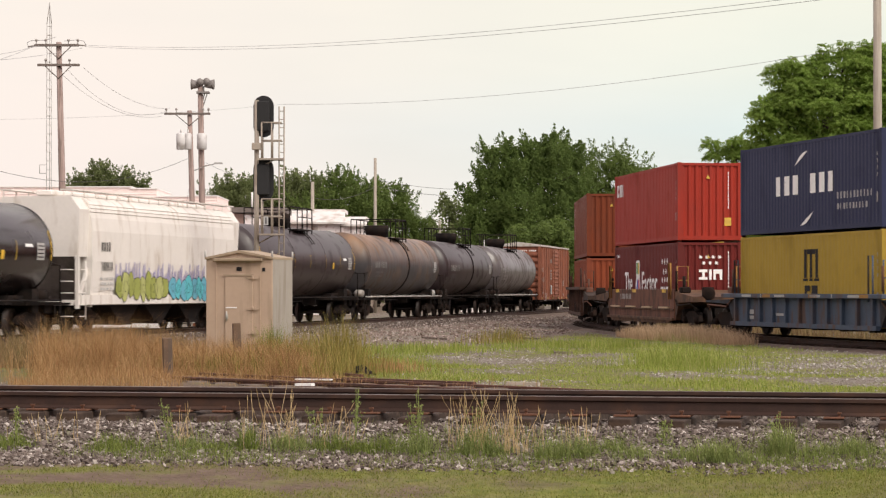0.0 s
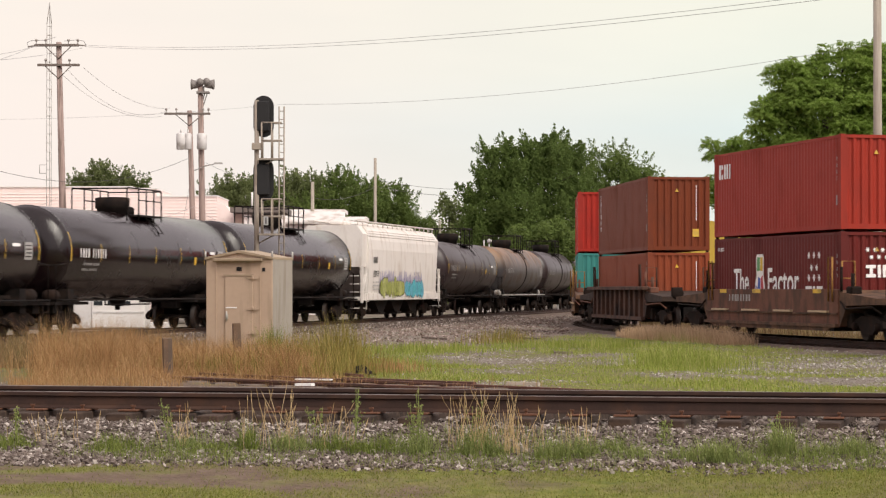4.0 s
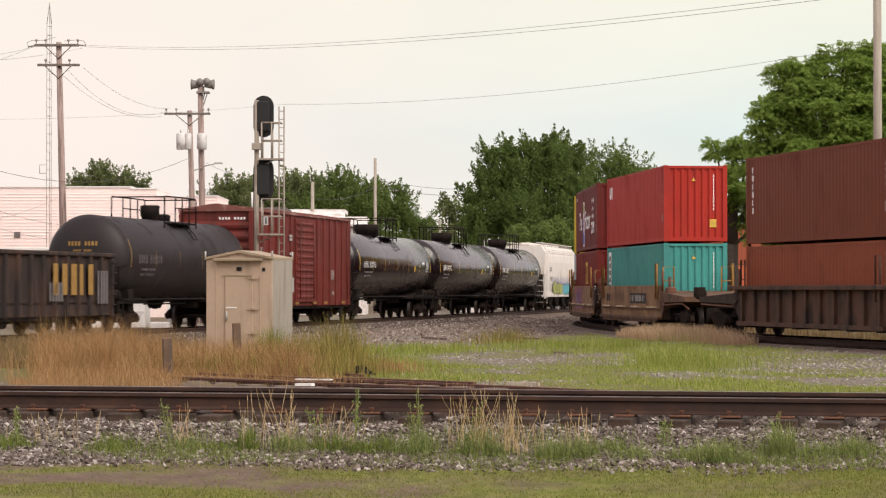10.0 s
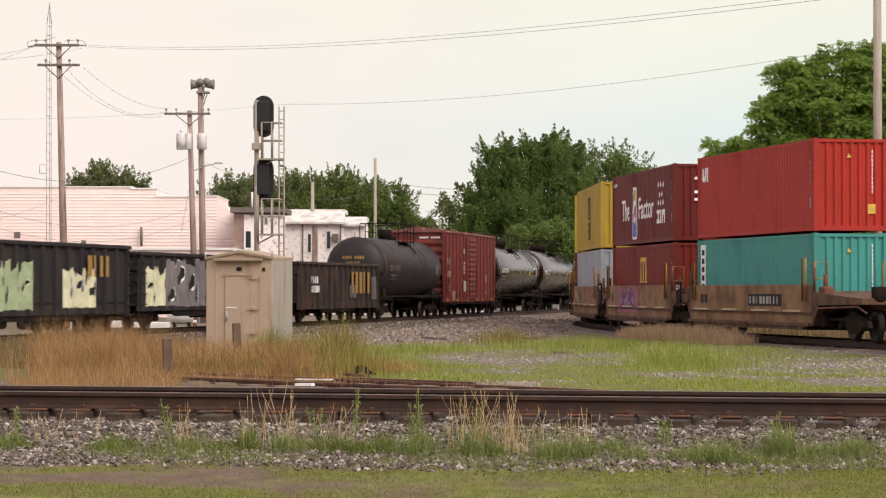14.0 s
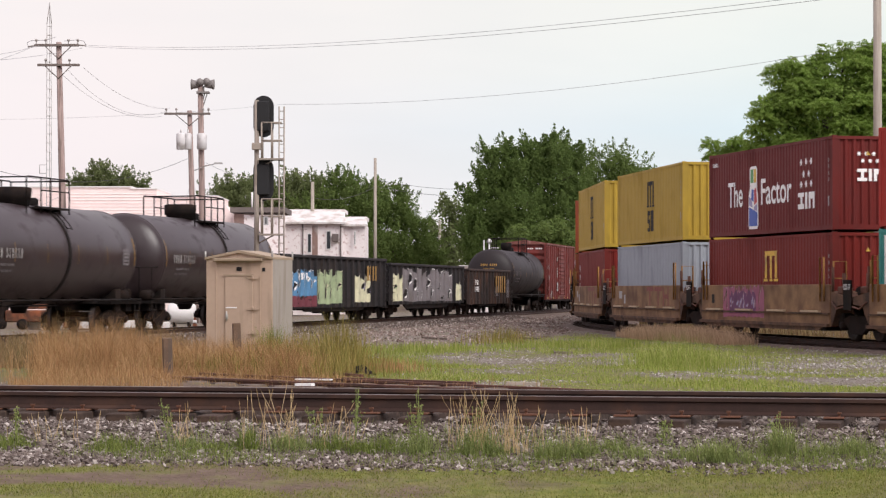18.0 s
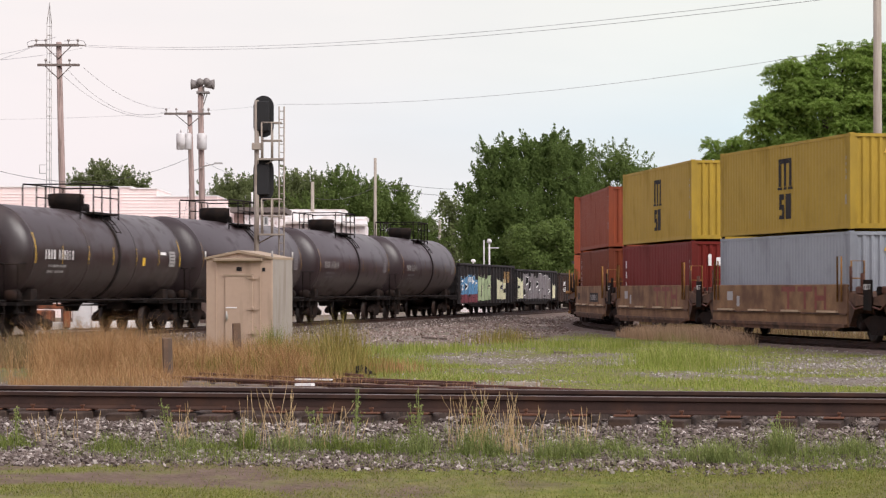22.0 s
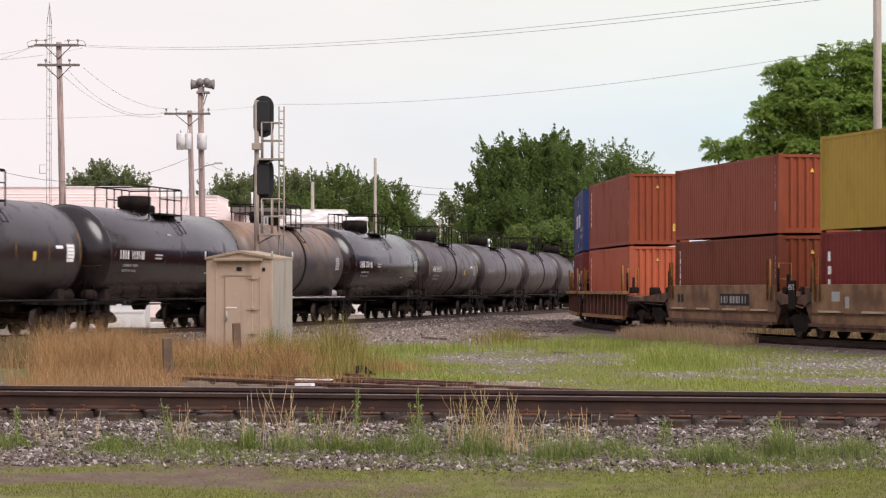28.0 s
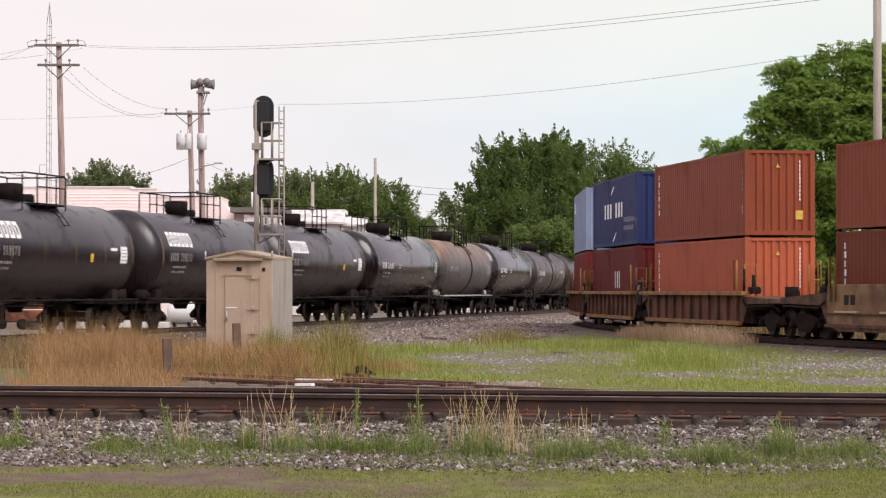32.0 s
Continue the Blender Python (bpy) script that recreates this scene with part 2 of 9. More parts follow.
LEFT = make_line(-9.04404, 0.21682, -0.00047, 0.0, -360, 320)
RIGHT = make_line(8.85111, -0.11265, 0.00545, 0.00002, -190, 175)
RAIL_LEFT, RAIL_RIGHT = 0.09, 0.0
V_LEFT, V_RIGHT = 9.32704, 4.26456


def on_line(line, s):
    return float(np.interp(s, line[:, 0], line[:, 1])), float(np.interp(s, line[:, 0], line[:, 2]))


def left_pose(s, half):
    """Pose of a car whose middle is at s on the left track; half: half its truck distance. Forward is away from the camera."""
    a, b = on_line(LEFT, s - half), on_line(LEFT, s + half)
    return pose((a[0] + b[0]) / 2, (a[1] + b[1]) / 2, RAIL_LEFT, 0, 0, math.degrees(math.atan2(b[1] - a[1], b[0] - a[0])))


def right_pose(s, half, lift=0.0):
    """The same on the right track, where cars come towards the camera; lift: height above the rail."""
    a, b = on_line(RIGHT, -(s - half)), on_line(RIGHT, -(s + half))
    return pose((a[0] + b[0]) / 2, (a[1] + b[1]) / 2, RAIL_RIGHT + lift, 0, 0, math.degrees(math.atan2(b[1] - a[1], b[0] - a[0])))


MOVERS = []   # (thing, 'left' or 'right', s of its middle at its reference time, half truck distance, lift)


# ---- rolling stock ----
def truck(parent, x, kind="truck"):
    """A three-piece freight truck centred at x under a car."""
    t = Shape().box(x - 0.25, x + 0.25, -1.0, 1.0, 0.42, 0.72)
    ob = part("truck", t, M_TRUCK, parent)
    for sy in (-1, 1):
        fr = Shape().prism([(x - 1.25, 0.42), (x - 1.1, 0.62), (x - 0.5, 0.78), (x + 0.5, 0.78), (x + 1.1, 0.62), (x + 1.25, 0.42),
                            (x + 1.05, 0.36), (x + 0.75, 0.5), (x + 0.4, 0.22), (x - 0.4, 0.22), (x - 0.75, 0.5), (x - 1.05, 0.36)],
                           sy * 0.98, sy * 1.12)
        for dx in (-0.89, 0.89):
            fr.lathe([(sy * 1.0, 0.13), (sy * 1.2, 0.13), (sy * 1.24, 0.09)], 10, "y", centre=(x + dx, 0, 0.46))
        part("side_frame", fr, M_TRUCK, ob)
        sp = Shape()
        for dx in (-0.2, 0, 0.2):
            sp.rod((x + dx, sy * 1.05, 0.25), (x + dx, sy * 1.05, 0.55), 0.075, 8)
        part("spring", sp, M_FRAME, ob)
    for dx in (-0.89, 0.89):
        w = Shape().rod((x + dx, -0.8, 0.46), (x + dx, 0.8, 0.46), 0.08, 8)
        for sy in (-1, 1):
            w.lathe([(sy * 0.67, 0.4), (sy * 0.68, 0.495), (sy * 0.71, 0.49), (sy * 0.72, 0.46), (sy * 0.82, 0.455), (sy * 0.83, 0.4), (sy * 0.79, 0.33), (sy * 0.8, 0.14)],
                    24, "y", centre=(x + dx, 0, 0.46))
        part("wheelset", w, M_WHEEL, ob)
    return ob


def coupler(parent, x, d):
    c = Shape().box(min(x, x + 0.55 * d), max(x, x + 0.55 * d), -0.08, 0.08, 0.72, 0.9)
    c.box(min(x + 0.4 * d, x + 0.72 * d), max(x + 0.4 * d, x + 0.72 * d), -0.16, 0.14, 0.66, 0.96, bevel=0.03)
    part("coupler", c, M_TRUCK, parent)


def bars(parent, name, rows, y, material, label="", lean=None):
    """Flat marks on the near side: rows of (x0, x1, z0, z1). lean: (centre z, radius), to follow a tank's round side."""
    s = Shape()
    for x0, x1, z0, z1 in rows:
        if lean:
            zc, r = lean
            n = 4
            v, f = [], []
            for i in range(n + 1):
                z = z0 + (z1 - z0) * i / n
                yy = -math.sqrt(max(r * r - (z - zc) ** 2, 0)) - 0.012
                v += [(x0, yy, z), (x1, yy, z)]
            f = [(2 * i, 2 * i + 1, 2 * i + 3, 2 * i + 2) for i in range(n)]
            s.add(v, f)
        else:
            s.add([(x0, y, z0), (x1, y, z0), (x1, y, z1), (x0, y, z1)], [(0, 1, 2, 3)])
    ob = part(name, s, material, parent, label)
    return tagged(ob, kind="stuff") if len(rows) > 1 else ob


def letter_rows(x, z, w, h, n, gap=0.25, seed=1):
    """A row of n unreadable marks as upright bars."""
    rnd = random.Random(seed)
    out, step = [], w / n
    for i in range(n):
        x0 = x + i * step
        out.append((x0, x0 + step * (1 - gap) * rnd.uniform(0.35, 1.0), z, z + h))
    return out


def tank_car(s0, s1, r, zc, material, label, style, over=1.05, marks=M_DIMWHITE, band=False, logo=False, head=None, dome_size=1.0):
    """A tank car. s0, s1: where its round shell begins and ends along the track; r, zc: radius and height of its middle."""
    car = thing("tank_car", label, "tank car", "cars of the freight train")
    L = (s1 - s0) / 2
    hd = r * 0.42 if head is None else head
    shell = Shape()
    prof = [(-L - hd * math.sin(a), max(r * math.cos(a), 0.02)) for a in [math.pi / 2 * k / 8 for k in range(8, 0, -1)]]
    prof = [(p, q) for p, q in prof] + [(-L, r), (-L / 3, r), (L / 3, r), (L, r)] + [(-p, q) for p, q in reversed(prof)]
    shell.lathe(prof, 56, "x", centre=(0, 0, zc))
    tank = part("tank", shell, material, car)
    for x in (-L, L) + ((-L * 0.33, L * 0.33) if style == "lined" else ()):
        rings = Shape().lathe([(x - 0.04, r + 0.004), (x - 0.03, r + 0.012), (x + 0.03, r + 0.012), (x + 0.04, r + 0.004)], 56, "x", centre=(0, 0, zc))
        part("weld_ring", rings, material, tank)
    if band:
        bd = Shape().lathe([(0.45, r + 0.005), (0.46, r + 0.03), (0.66, r + 0.03), (0.67, r + 0.005)], 56, "x", centre=(0, 0, zc))
        part("jacket_band", bd, M_FRAME, tank)
    E = L + over
    for sx in (-1, 1):
        sill = Shape().box(*sorted((sx * (L - 2.6), sx * E)), -0.3, 0.3, 0.78, 1.05)
        a, b = sorted((sx * (L - 1.9), sx * E))
        sill.box(a, b, -1.42, 1.42, 0.98, 1.08)
        sill.box(*sorted((sx * (L + 0.15), sx * (E - 0.35))), -1.2, 1.2, 0.72, 0.98)
        sill.box(*sorted((sx * (L - 1.0), sx * (L - 0.5))), -1.25, 1.25, 0.74, 1.5)
        sill.prism([(sx * (L - 2.4), 1.0), (sx * (L - 0.4), 1.0), (sx * (L - 0.7), zc - r + 0.12), (sx * (L - 2.1), zc - r + 0.12)], -0.95, 0.95)
        part("stub_sill", sill, M_FRAME, car)
    # side running rail, low along the shell
    rail = Shape()
    for sy in (-1, 1):
        rail.rod((-E + 0.3, sy * 1.52, 1.13), (E - 0.3, sy * 1.52, 1.13), 0.034, 6)
        for k in range(9):
            x = -E + 0.5 + (2 * E - 1.0) * k / 8
            rail.rod((x, sy * 1.52, 1.13), (x, sy * 0.8, 1.2), 0.022, 5)
    part("side_rail", rail, M_GALV if style in ("grey", "rusty") else M_FRAME, car)
    for sx in (-1, 1):
        grab = Shape()
        for sy in (-1, 1):
            x = sx * (E - 0.12)
            grab.path([(x, sy * 1.4, 1.05), (x, sy * 1.4, 2.25), (x - sx * 0.75, sy * 1.4, 2.3)], 0.024)
            for z in (0.45, 0.75):
                grab.rod((x, sy * 1.4, z), (x - sx * 0.45, sy * 1.4, z), 0.02)
            grab.rod((x, sy * 1.4, 0.4), (x, sy * 1.4, 1.05), 0.02)
            grab.rod((x - sx * 0.45, sy * 1.4, 0.4), (x - sx * 0.45, sy * 1.4, 1.05), 0.02)
        grab.rod((sx * (E - 0.12), -1.4, 2.25), (sx * (E - 0.12), 1.4, 2.25), 0.02)
        part("grab_iron", grab, M_FRAME, car)
        brake = Shape().lathe([(-0.55, 0.05), (-0.5, 0.19), (0.1, 0.2), (0.16, 0.12), (0.4, 0.05)], 14, "x", centre=(sx * (E - 0.75), -1.05, 1.28))
        brake.box(*sorted((sx * (E - 0.5), sx * (E - 0.25))), -0.5, 0.5, 1.1, 1.5, bevel=0.03)
        part("brake_cylinder", brake, M_TRUCK if style != "rusty" else M_GALV, car)
        coupler(car, sx * E, sx)
        truck(car, sx * (E - 1.75))
    # fittings housing and platform on top
    top = zc + r
    xo = -0.35 if style != "plain" else 0.0
    dome = Shape().lathe([(z, q * dome_size) for z, q in ((top - 0.15, 0.52), (top + 0.1, 0.54), (top + 0.14, 0.6), (top + 0.5, 0.62), (top + 0.53, 0.5))], 24, "z", centre=(xo, 0, 0))
    dome.box(xo + 0.55, xo + 0.95, -0.25, 0.25, top - 0.05, top + 0.22, bevel=0.04)
    dome.lathe([(top - 0.1, 0.28), (top + 0.18, 0.28), (top + 0.24, 0.2)], 14, "z", centre=(xo + 1.45, 0, 0))
    part("fittings_housing", dome, M_FRAME, car)
    plat = Shape().box(xo - 0.1, xo + 2.3, -1.05, -0.45, top - 0.16, top - 0.1).box(xo - 0.1, xo + 2.3, 0.45, 1.05, top - 0.16, top - 0.1)
    part("platform", plat, M_FRAME, car)
    for sy in (-1, 1):
        part("hand_rail", Shape().path([(xo - 1.3, sy * 1.02, top - 0.35), (xo - 1.3, sy * 1.02, top + 0.76), (xo - 1.22, sy * 1.02, top + 0.82), (xo + 2.22, sy * 1.02, top + 0.82),
                                        (xo + 2.3, sy * 1.02, top + 0.76), (xo + 2.3, sy * 1.02, top - 0.3)], 0.028), M_FRAME, car)
        part("knee_rail", Shape().rod((xo - 0.1, sy * 1.02, top + 0.42), (xo + 2.3, sy * 1.02, top + 0.42), 0.022), M_FRAME, car)
        for x in (xo - 0.1, xo + 0.7, xo + 1.5):
            part("stanchion", Shape().rod((x, sy * 1.02, top - 0.3), (x, sy * 1.02, top + 0.82), 0.026), M_FRAME, car)
    for x in (xo - 1.3, xo + 2.3):
        part("end_rail", Shape().rod((x, -1.02, top + 0.8), (x, 1.02, top + 0.8), 0.026), M_FRAME, car)
    # ladder that bends round the shell
    for sy in (-1, 1):
        lad = Shape()
        for x in (xo + 1.0, xo + 1.42):
            lad.path([(x, sy * (r + 0.08) * math.cos(a), zc + (r + 0.08) * math.sin(a)) for a in (0.5, 0.65, 0.8, 0.95)], 0.018)
        for k in range(3):
            a = 0.52 + k * 0.2
            p = (sy * (r + 0.08) * math.cos(a), zc + (r + 0.08) * math.sin(a))
            lad.rod((xo + 1.0, *p), (xo + 1.42, *p), 0.013)
        part("ladder", lad, M_FRAME, car)
    out = Shape().lathe([(zc - r - 0.28, 0.22), (zc - r - 0.1, 0.3), (zc - r + 0.1, 0.5)], 16, "z", centre=(0.2, 0, 0))
    out.rod((-2.4, -0.5, 0.95), (2.2, -0.5, 0.95), 0.03, 6).rod((-2.4, -0.5, 0.95), (-2.4, -0.5, 1.4), 0.03, 6).rod((2.2, -0.5, 0.95), (2.2, -0.5, 1.4), 0.03, 6).rod((0.2, 0, 0.75), (0.2, 0, 1.1), 0.1, 8)
    part("outlet", out, M_FRAME, car)
    # markings on both ends of the near side
    lean = (zc, r)
    n = 7 if style in ("lined", "gloss") else 6
    if style in ("lined", "gloss", "dull", "procor"):
        ym = []
        for k in range(n):
            x = -L + 0.1 + (2 * L - 0.2) * k / (n - 1)
            ym.append((x - (0.03 if k in (0, n - 1) else 0.016), x + (0.03 if k in (0, n - 1) else 0.016), zc - 0.3, zc + (0.65 if k in (0, n - 1) else 0.3)))
        bars(car, "reflector_strip", ym, 0, M_OLD_YELLOW if style in ("dull", "procor") else M_YELLOW, lean=lean)
    z = zc - 0.12
    bars(car, "reporting_mark", letter_rows(-L + 0.9, z - 0.05, 0.95, 0.3, 4, 0.42, seed=3) + letter_rows(-L + 2.05, z - 0.05, 1.35, 0.3, 6, 0.42, seed=4), 0, marks, lean=lean)
    bars(car, "capacity_data", letter_rows(-L + 1.25, z - 0.3, 1.5, 0.08, 11, 0.3, seed=5) + letter_rows(-L + 1.25, z - 0.48, 1.4, 0.08, 10, 0.3, seed=6), 0, M_FAINT if style in ("dull", "plain", "rusty") else M_DIMWHITE, lean=lean)
    panel_mat = M_FAINT if style == "dull" else M_DIMWHITE if style != "procor" else M_WHITE
    bars(car, "stencil_panel", [(L - 1.25, L - 0.65, zc - 0.3 + k * 0.115, zc - 0.22 + k * 0.115) for k in range(5)] + [(L - 1.25, L - 1.17, zc - 0.3, zc + 0.24), (L - 0.73, L - 0.65, zc - 0.3, zc + 0.24)], 0, panel_mat, lean=lean)
    if style == "procor":
        bars(car, "panel_backing", [(L - 1.27, L - 0.63, zc - 0.32, zc + 0.27)], 0, M_GREYMARK, lean=(zc, r - 0.006))
    if style == "gloss2":
        bars(car, "stencil_line", [(-L + 4.4, -L + 5.2, zc - 0.02, zc + 0.04), (-L + 4.4, -L + 5.1, zc - 0.14, zc - 0.08), (-L + 3.0, -L + 3.3, zc - 0.15, zc + 0.1), (-L + 6.2, -L + 6.6, zc + 0.72, zc + 0.79), (L - 4.2, L - 3.6, zc - 0.62, zc - 0.56)], 0, M_DIMWHITE, lean=lean)
    if style in ("gloss", "procor", "lined"):
        bars(car, "placard", [(L - 4.05, L - 3.8, zc - 0.3, zc - 0.02)], 0, M_YELLOW, lean=lean)
        bars(car, "stencil_line", [(L - 2.2, L - 1.6, zc + 0.1, zc + 0.2)], 0, M_WHITE, lean=lean)
    if logo:
        for k in range(6):
            x = -L + 0.85 + k * 0.46
            bars(car, "logo_block", [(x, x + 0.36, zc + 0.36, zc + 0.47), (x, x + 0.12, zc + 0.47, zc + 0.77), (x + 0.24, x + 0.36, zc + 0.47, zc + 0.77), (x, x + 0.36, zc + 0.77, zc + 0.88)], 0, M_WHITE, lean=lean)
    if dome_size < 0.6:
        em = Shape()
        for z, wide, k, tall in ((zc + 0.42, 1.1, 9, 0.15), (zc + 0.22, 0.7, 9, 0.07)):
            for i in range(k):
                if i != 4:
                    a, b = wide / 2 - wide * i / k, wide / 2 - wide * (i + 0.6) / k
                    on_head = lambda q, zz: -L - hd * math.sqrt(1 - (q * q + (zz - zc) ** 2) / (r * r)) - 0.02
                    em.add([(on_head(q, zz), q, zz) for q, zz in ((a, z), (b, z), (b, z + tall), (a, z + tall))], [(0, 1, 2, 3)])
        tagged(part("end_marking", em, M_OLD_YELLOW, car), kind="stuff")
    MOVERS.append((car, "left", (s0 + s1) / 2, E - 1.75, 0))
    return car


def box_car(s0, s1, col_mat, label, h, roof_mat):
    car = thing("box_car", label, "box car", "cars of the freight train")
    L = (s1 - s0) / 2
    y = 1.5
    body = Shape().box(-L + 0.08, L - 0.08, -y, y, 0.78, h)
    b = part("body", body, col_mat, car)
    n = 15
    for k in range(n):
        x = -L + 0.3 + (2 * L - 0.6) * k / (n - 1)
        if abs(x) > 1.7:
            for sy in (-1, 1):
                part("side_post", Shape().box(x - 0.1, x + 0.1, *sorted((sy * y, sy * (y + 0.06))), 0.78, h - 0.02), col_mat, b)
    for sy in (-1, 1):
        d = Shape().box(-1.55, 1.55, *sorted((sy * y, sy * (y + 0.09))), 0.95, h - 0.12)
        dr = part("door", d, col_mat, b)
        for k in range(12):
            z = 1.08 + (h - 1.5) * k / 11
            part("door_rib", Shape().prism([(sy * (y + 0.09), z), (sy * (y + 0.13), z + 0.05), (sy * (y + 0.13), z + 0.11), (sy * (y + 0.09), z + 0.16)], -1.45, 1.45, "x"), col_mat, dr)
        for x in (-1.1, 1.1):
            part("lock_rod", Shape().rod((x, sy * (y + 0.16), 1.1), (x, sy * (y + 0.16), h - 0.2), 0.025), col_mat, b)
    for sx in (-1, 1):
        e, ribs = Shape(), []
        m = 7
        for k in range(m):
            z = 1.15 + (h - 1.5) * k / m
            zz = (h - 1.5) / m
            prof = [(sx * (L - 0.08), z), (sx * L, z + zz * 0.25), (sx * (L + 0.03), z + zz * 0.5), (sx * L, z + zz * 0.75), (sx * (L - 0.08), z + zz * 0.95)]
            ribs.append(Shape().prism(prof, -y + 0.12, y - 0.12, "y"))
        e.box(*sorted((sx * (L - 0.085), sx * (L - 0.06))), -y + 0.12, y - 0.12, 0.78, h)
        ew = part("end_wall", e, col_mat, b)
        for sy in (-1, 1):
            part("corner_post", Shape().box(*sorted((sx * (L - 0.1), sx * (L + 0.06))), *sorted((sy * (y - 0.12), sy * (y + 0.04))), 0.78, h), col_mat, ew)
        for rb in ribs:
            part("end_rib", rb, col_mat, ew)
        for sy in (-1, 1):
            ld = Shape()
            for z in np.arange(1.2, h - 0.1, 0.42):
                ld.rod((sx * (L - 0.15), sy * (y + 0.1), z), (sx * (L - 0.65), sy * (y + 0.1), z), 0.02)
            for dx in (0.15, 0.65):
                ld.rod((sx * (L - dx), sy * (y + 0.1), 1.1), (sx * (L - dx), sy * (y + 0.1), h - 0.15), 0.018)
            part("ladder", ld, col_mat, b)
        coupler(car, sx * (L + 0.25), sx)
        truck(car, sx * (L - 2.0))
    rf = Shape().prism([(-y - 0.08, h), (-y - 0.08, h + 0.06), (0, h + 0.28), (y + 0.08, h + 0.06), (y + 0.08, h)], -L - 0.05, L + 0.05, "x")
    roof = part("roof", rf, roof_mat, car)
    for k in range(13):
        x = -L + 2 * L * k / 12
        seam = Shape().prism([(-y - 0.09, h + 0.03), (-y - 0.09, h + 0.09), (0, h + 0.32), (y + 0.09, h + 0.09), (y + 0.09, h + 0.03)], x - 0.03, x + 0.03, "x")
        part("roof_seam", seam, roof_mat, roof)
    un = Shape().box(-L - 0.2, L + 0.2, -0.25, 0.25, 0.7, 1.0).box(-L, L, -1.45, -1.3, 0.66, 0.78).box(-L, L, 1.3, 1.45, 0.66, 0.78)
    un.rod((-2, -0.6, 0.7), (-0.6, -0.6, 0.7), 0.18, 10)
    part("underframe", un, M_FRAME, car)
    yy = -(y + 0.068)
    bars(car, "marking", letter_rows(-L + 0.5, h - 1.75, 1.0, 0.34, 4, 0.4, seed=7) + letter_rows(-L + 0.6, h - 2.45, 1.1, 0.34, 4, 0.4, seed=8)
         + letter_rows(-L + 0.8, h - 3.0, 0.5, 0.1, 3, seed=9) + letter_rows(-L + 0.8, h - 3.2, 0.5, 0.1, 3, seed=13) + letter_rows(-L + 2.0, h - 3.75, 0.9, 0.55, 3, 0.4, seed=14)
         + letter_rows(L - 3.4, h - 2.7, 0.55, 0.42, 2, seed=10) + letter_rows(L - 3.3, h - 3.4, 0.4, 0.18, 2, seed=11), yy, M_DIMWHITE)
    bars(car, "data_panel", [(-2.5, -2.05, h - 0.95 - q, h - 0.83 - q) for q in (0.0, 0.14, 0.75, 0.95, 1.12, 1.3, 2.0, 2.14)], yy, M_DIMWHITE)
    bars(car, "paint_patch", [(-2.5, -1.8, h - 3.25, h - 2.65)], yy, M_GREYMARK)
    bars(car, "reflector_strip", [(x, x + 0.6, 0.84, 0.95) for x in (-L + 0.3, -L + 3.2, -1.6, 1.3, 3.1, L - 1.6)], yy, M_OLD_YELLOW)
    em = Shape()
    rnd = random.Random(12)
    for k in range(9):
        yy = 0.2 - k * 0.17
        if k == 4:
            continue
        em.add([(-L - 0.075, yy * 0.75 - 0.3, h - 0.34), (-L - 0.075, yy * 0.75 - 0.37, h - 0.34), (-L - 0.075, yy * 0.75 - 0.37, h - 0.24), (-L - 0.075, yy * 0.75 - 0.3, h - 0.24)], [(0, 1, 2, 3)])
    tagged(part("end_marking", em, M_WHITE, car), kind="stuff")
    MOVERS.append((car, "left", (s0 + s1) / 2, L - 2.0, 0))
    return car


def curvy(points, n=10):
    """A closed smooth outline through points (Catmull-Rom)."""
    out, m = [], len(points)
    for i in range(m):
        p0, p1, p2, p3 = (Vector(points[(i + k - 1) % m]) for k in range(4))
        for j in range(n):
            t = j / n
            out.append(0.5 * (2 * p1 + (p2 - p0) * t + (2 * p0 - 5 * p1 + 4 * p2 - p3) * t * t + (3 * p1 - p0 - 3 * p2 + p3) * t ** 3))
    return out


def draped(poly, fold, off):
    """A painted shape (x, z) that follows a folded side sheet: fold holds (x, y) along the sheet; off: how far it stands proud."""
    def cut(p, lim, keep_low):
        out = []
        for (ax, az), (bx, bz) in zip(p, p[1:] + p[:1]):
            ia, ib = (ax <= lim, bx <= lim) if keep_low else (ax >= lim, bx >= lim)
            if ia:
                out.append((ax, az))
            if ia != ib:
                f = (lim - ax) / (bx - ax)
                out.append((lim, az + (bz - az) * f))
        return out
    s = Shape()
    for (xa, ya), (xb, yb) in zip(fold, fold[1:]):
        q = cut(cut(list(poly), xb, True), xa, False)
        if len(q) >= 3 and max(p[0] for p in q) - min(p[0] for p in q) > 1e-4:
            s.add([(x, ya + (yb - ya) * (x - xa) / (xb - xa) - off, z) for x, z in q], [tuple(range(len(q)))])
    return s


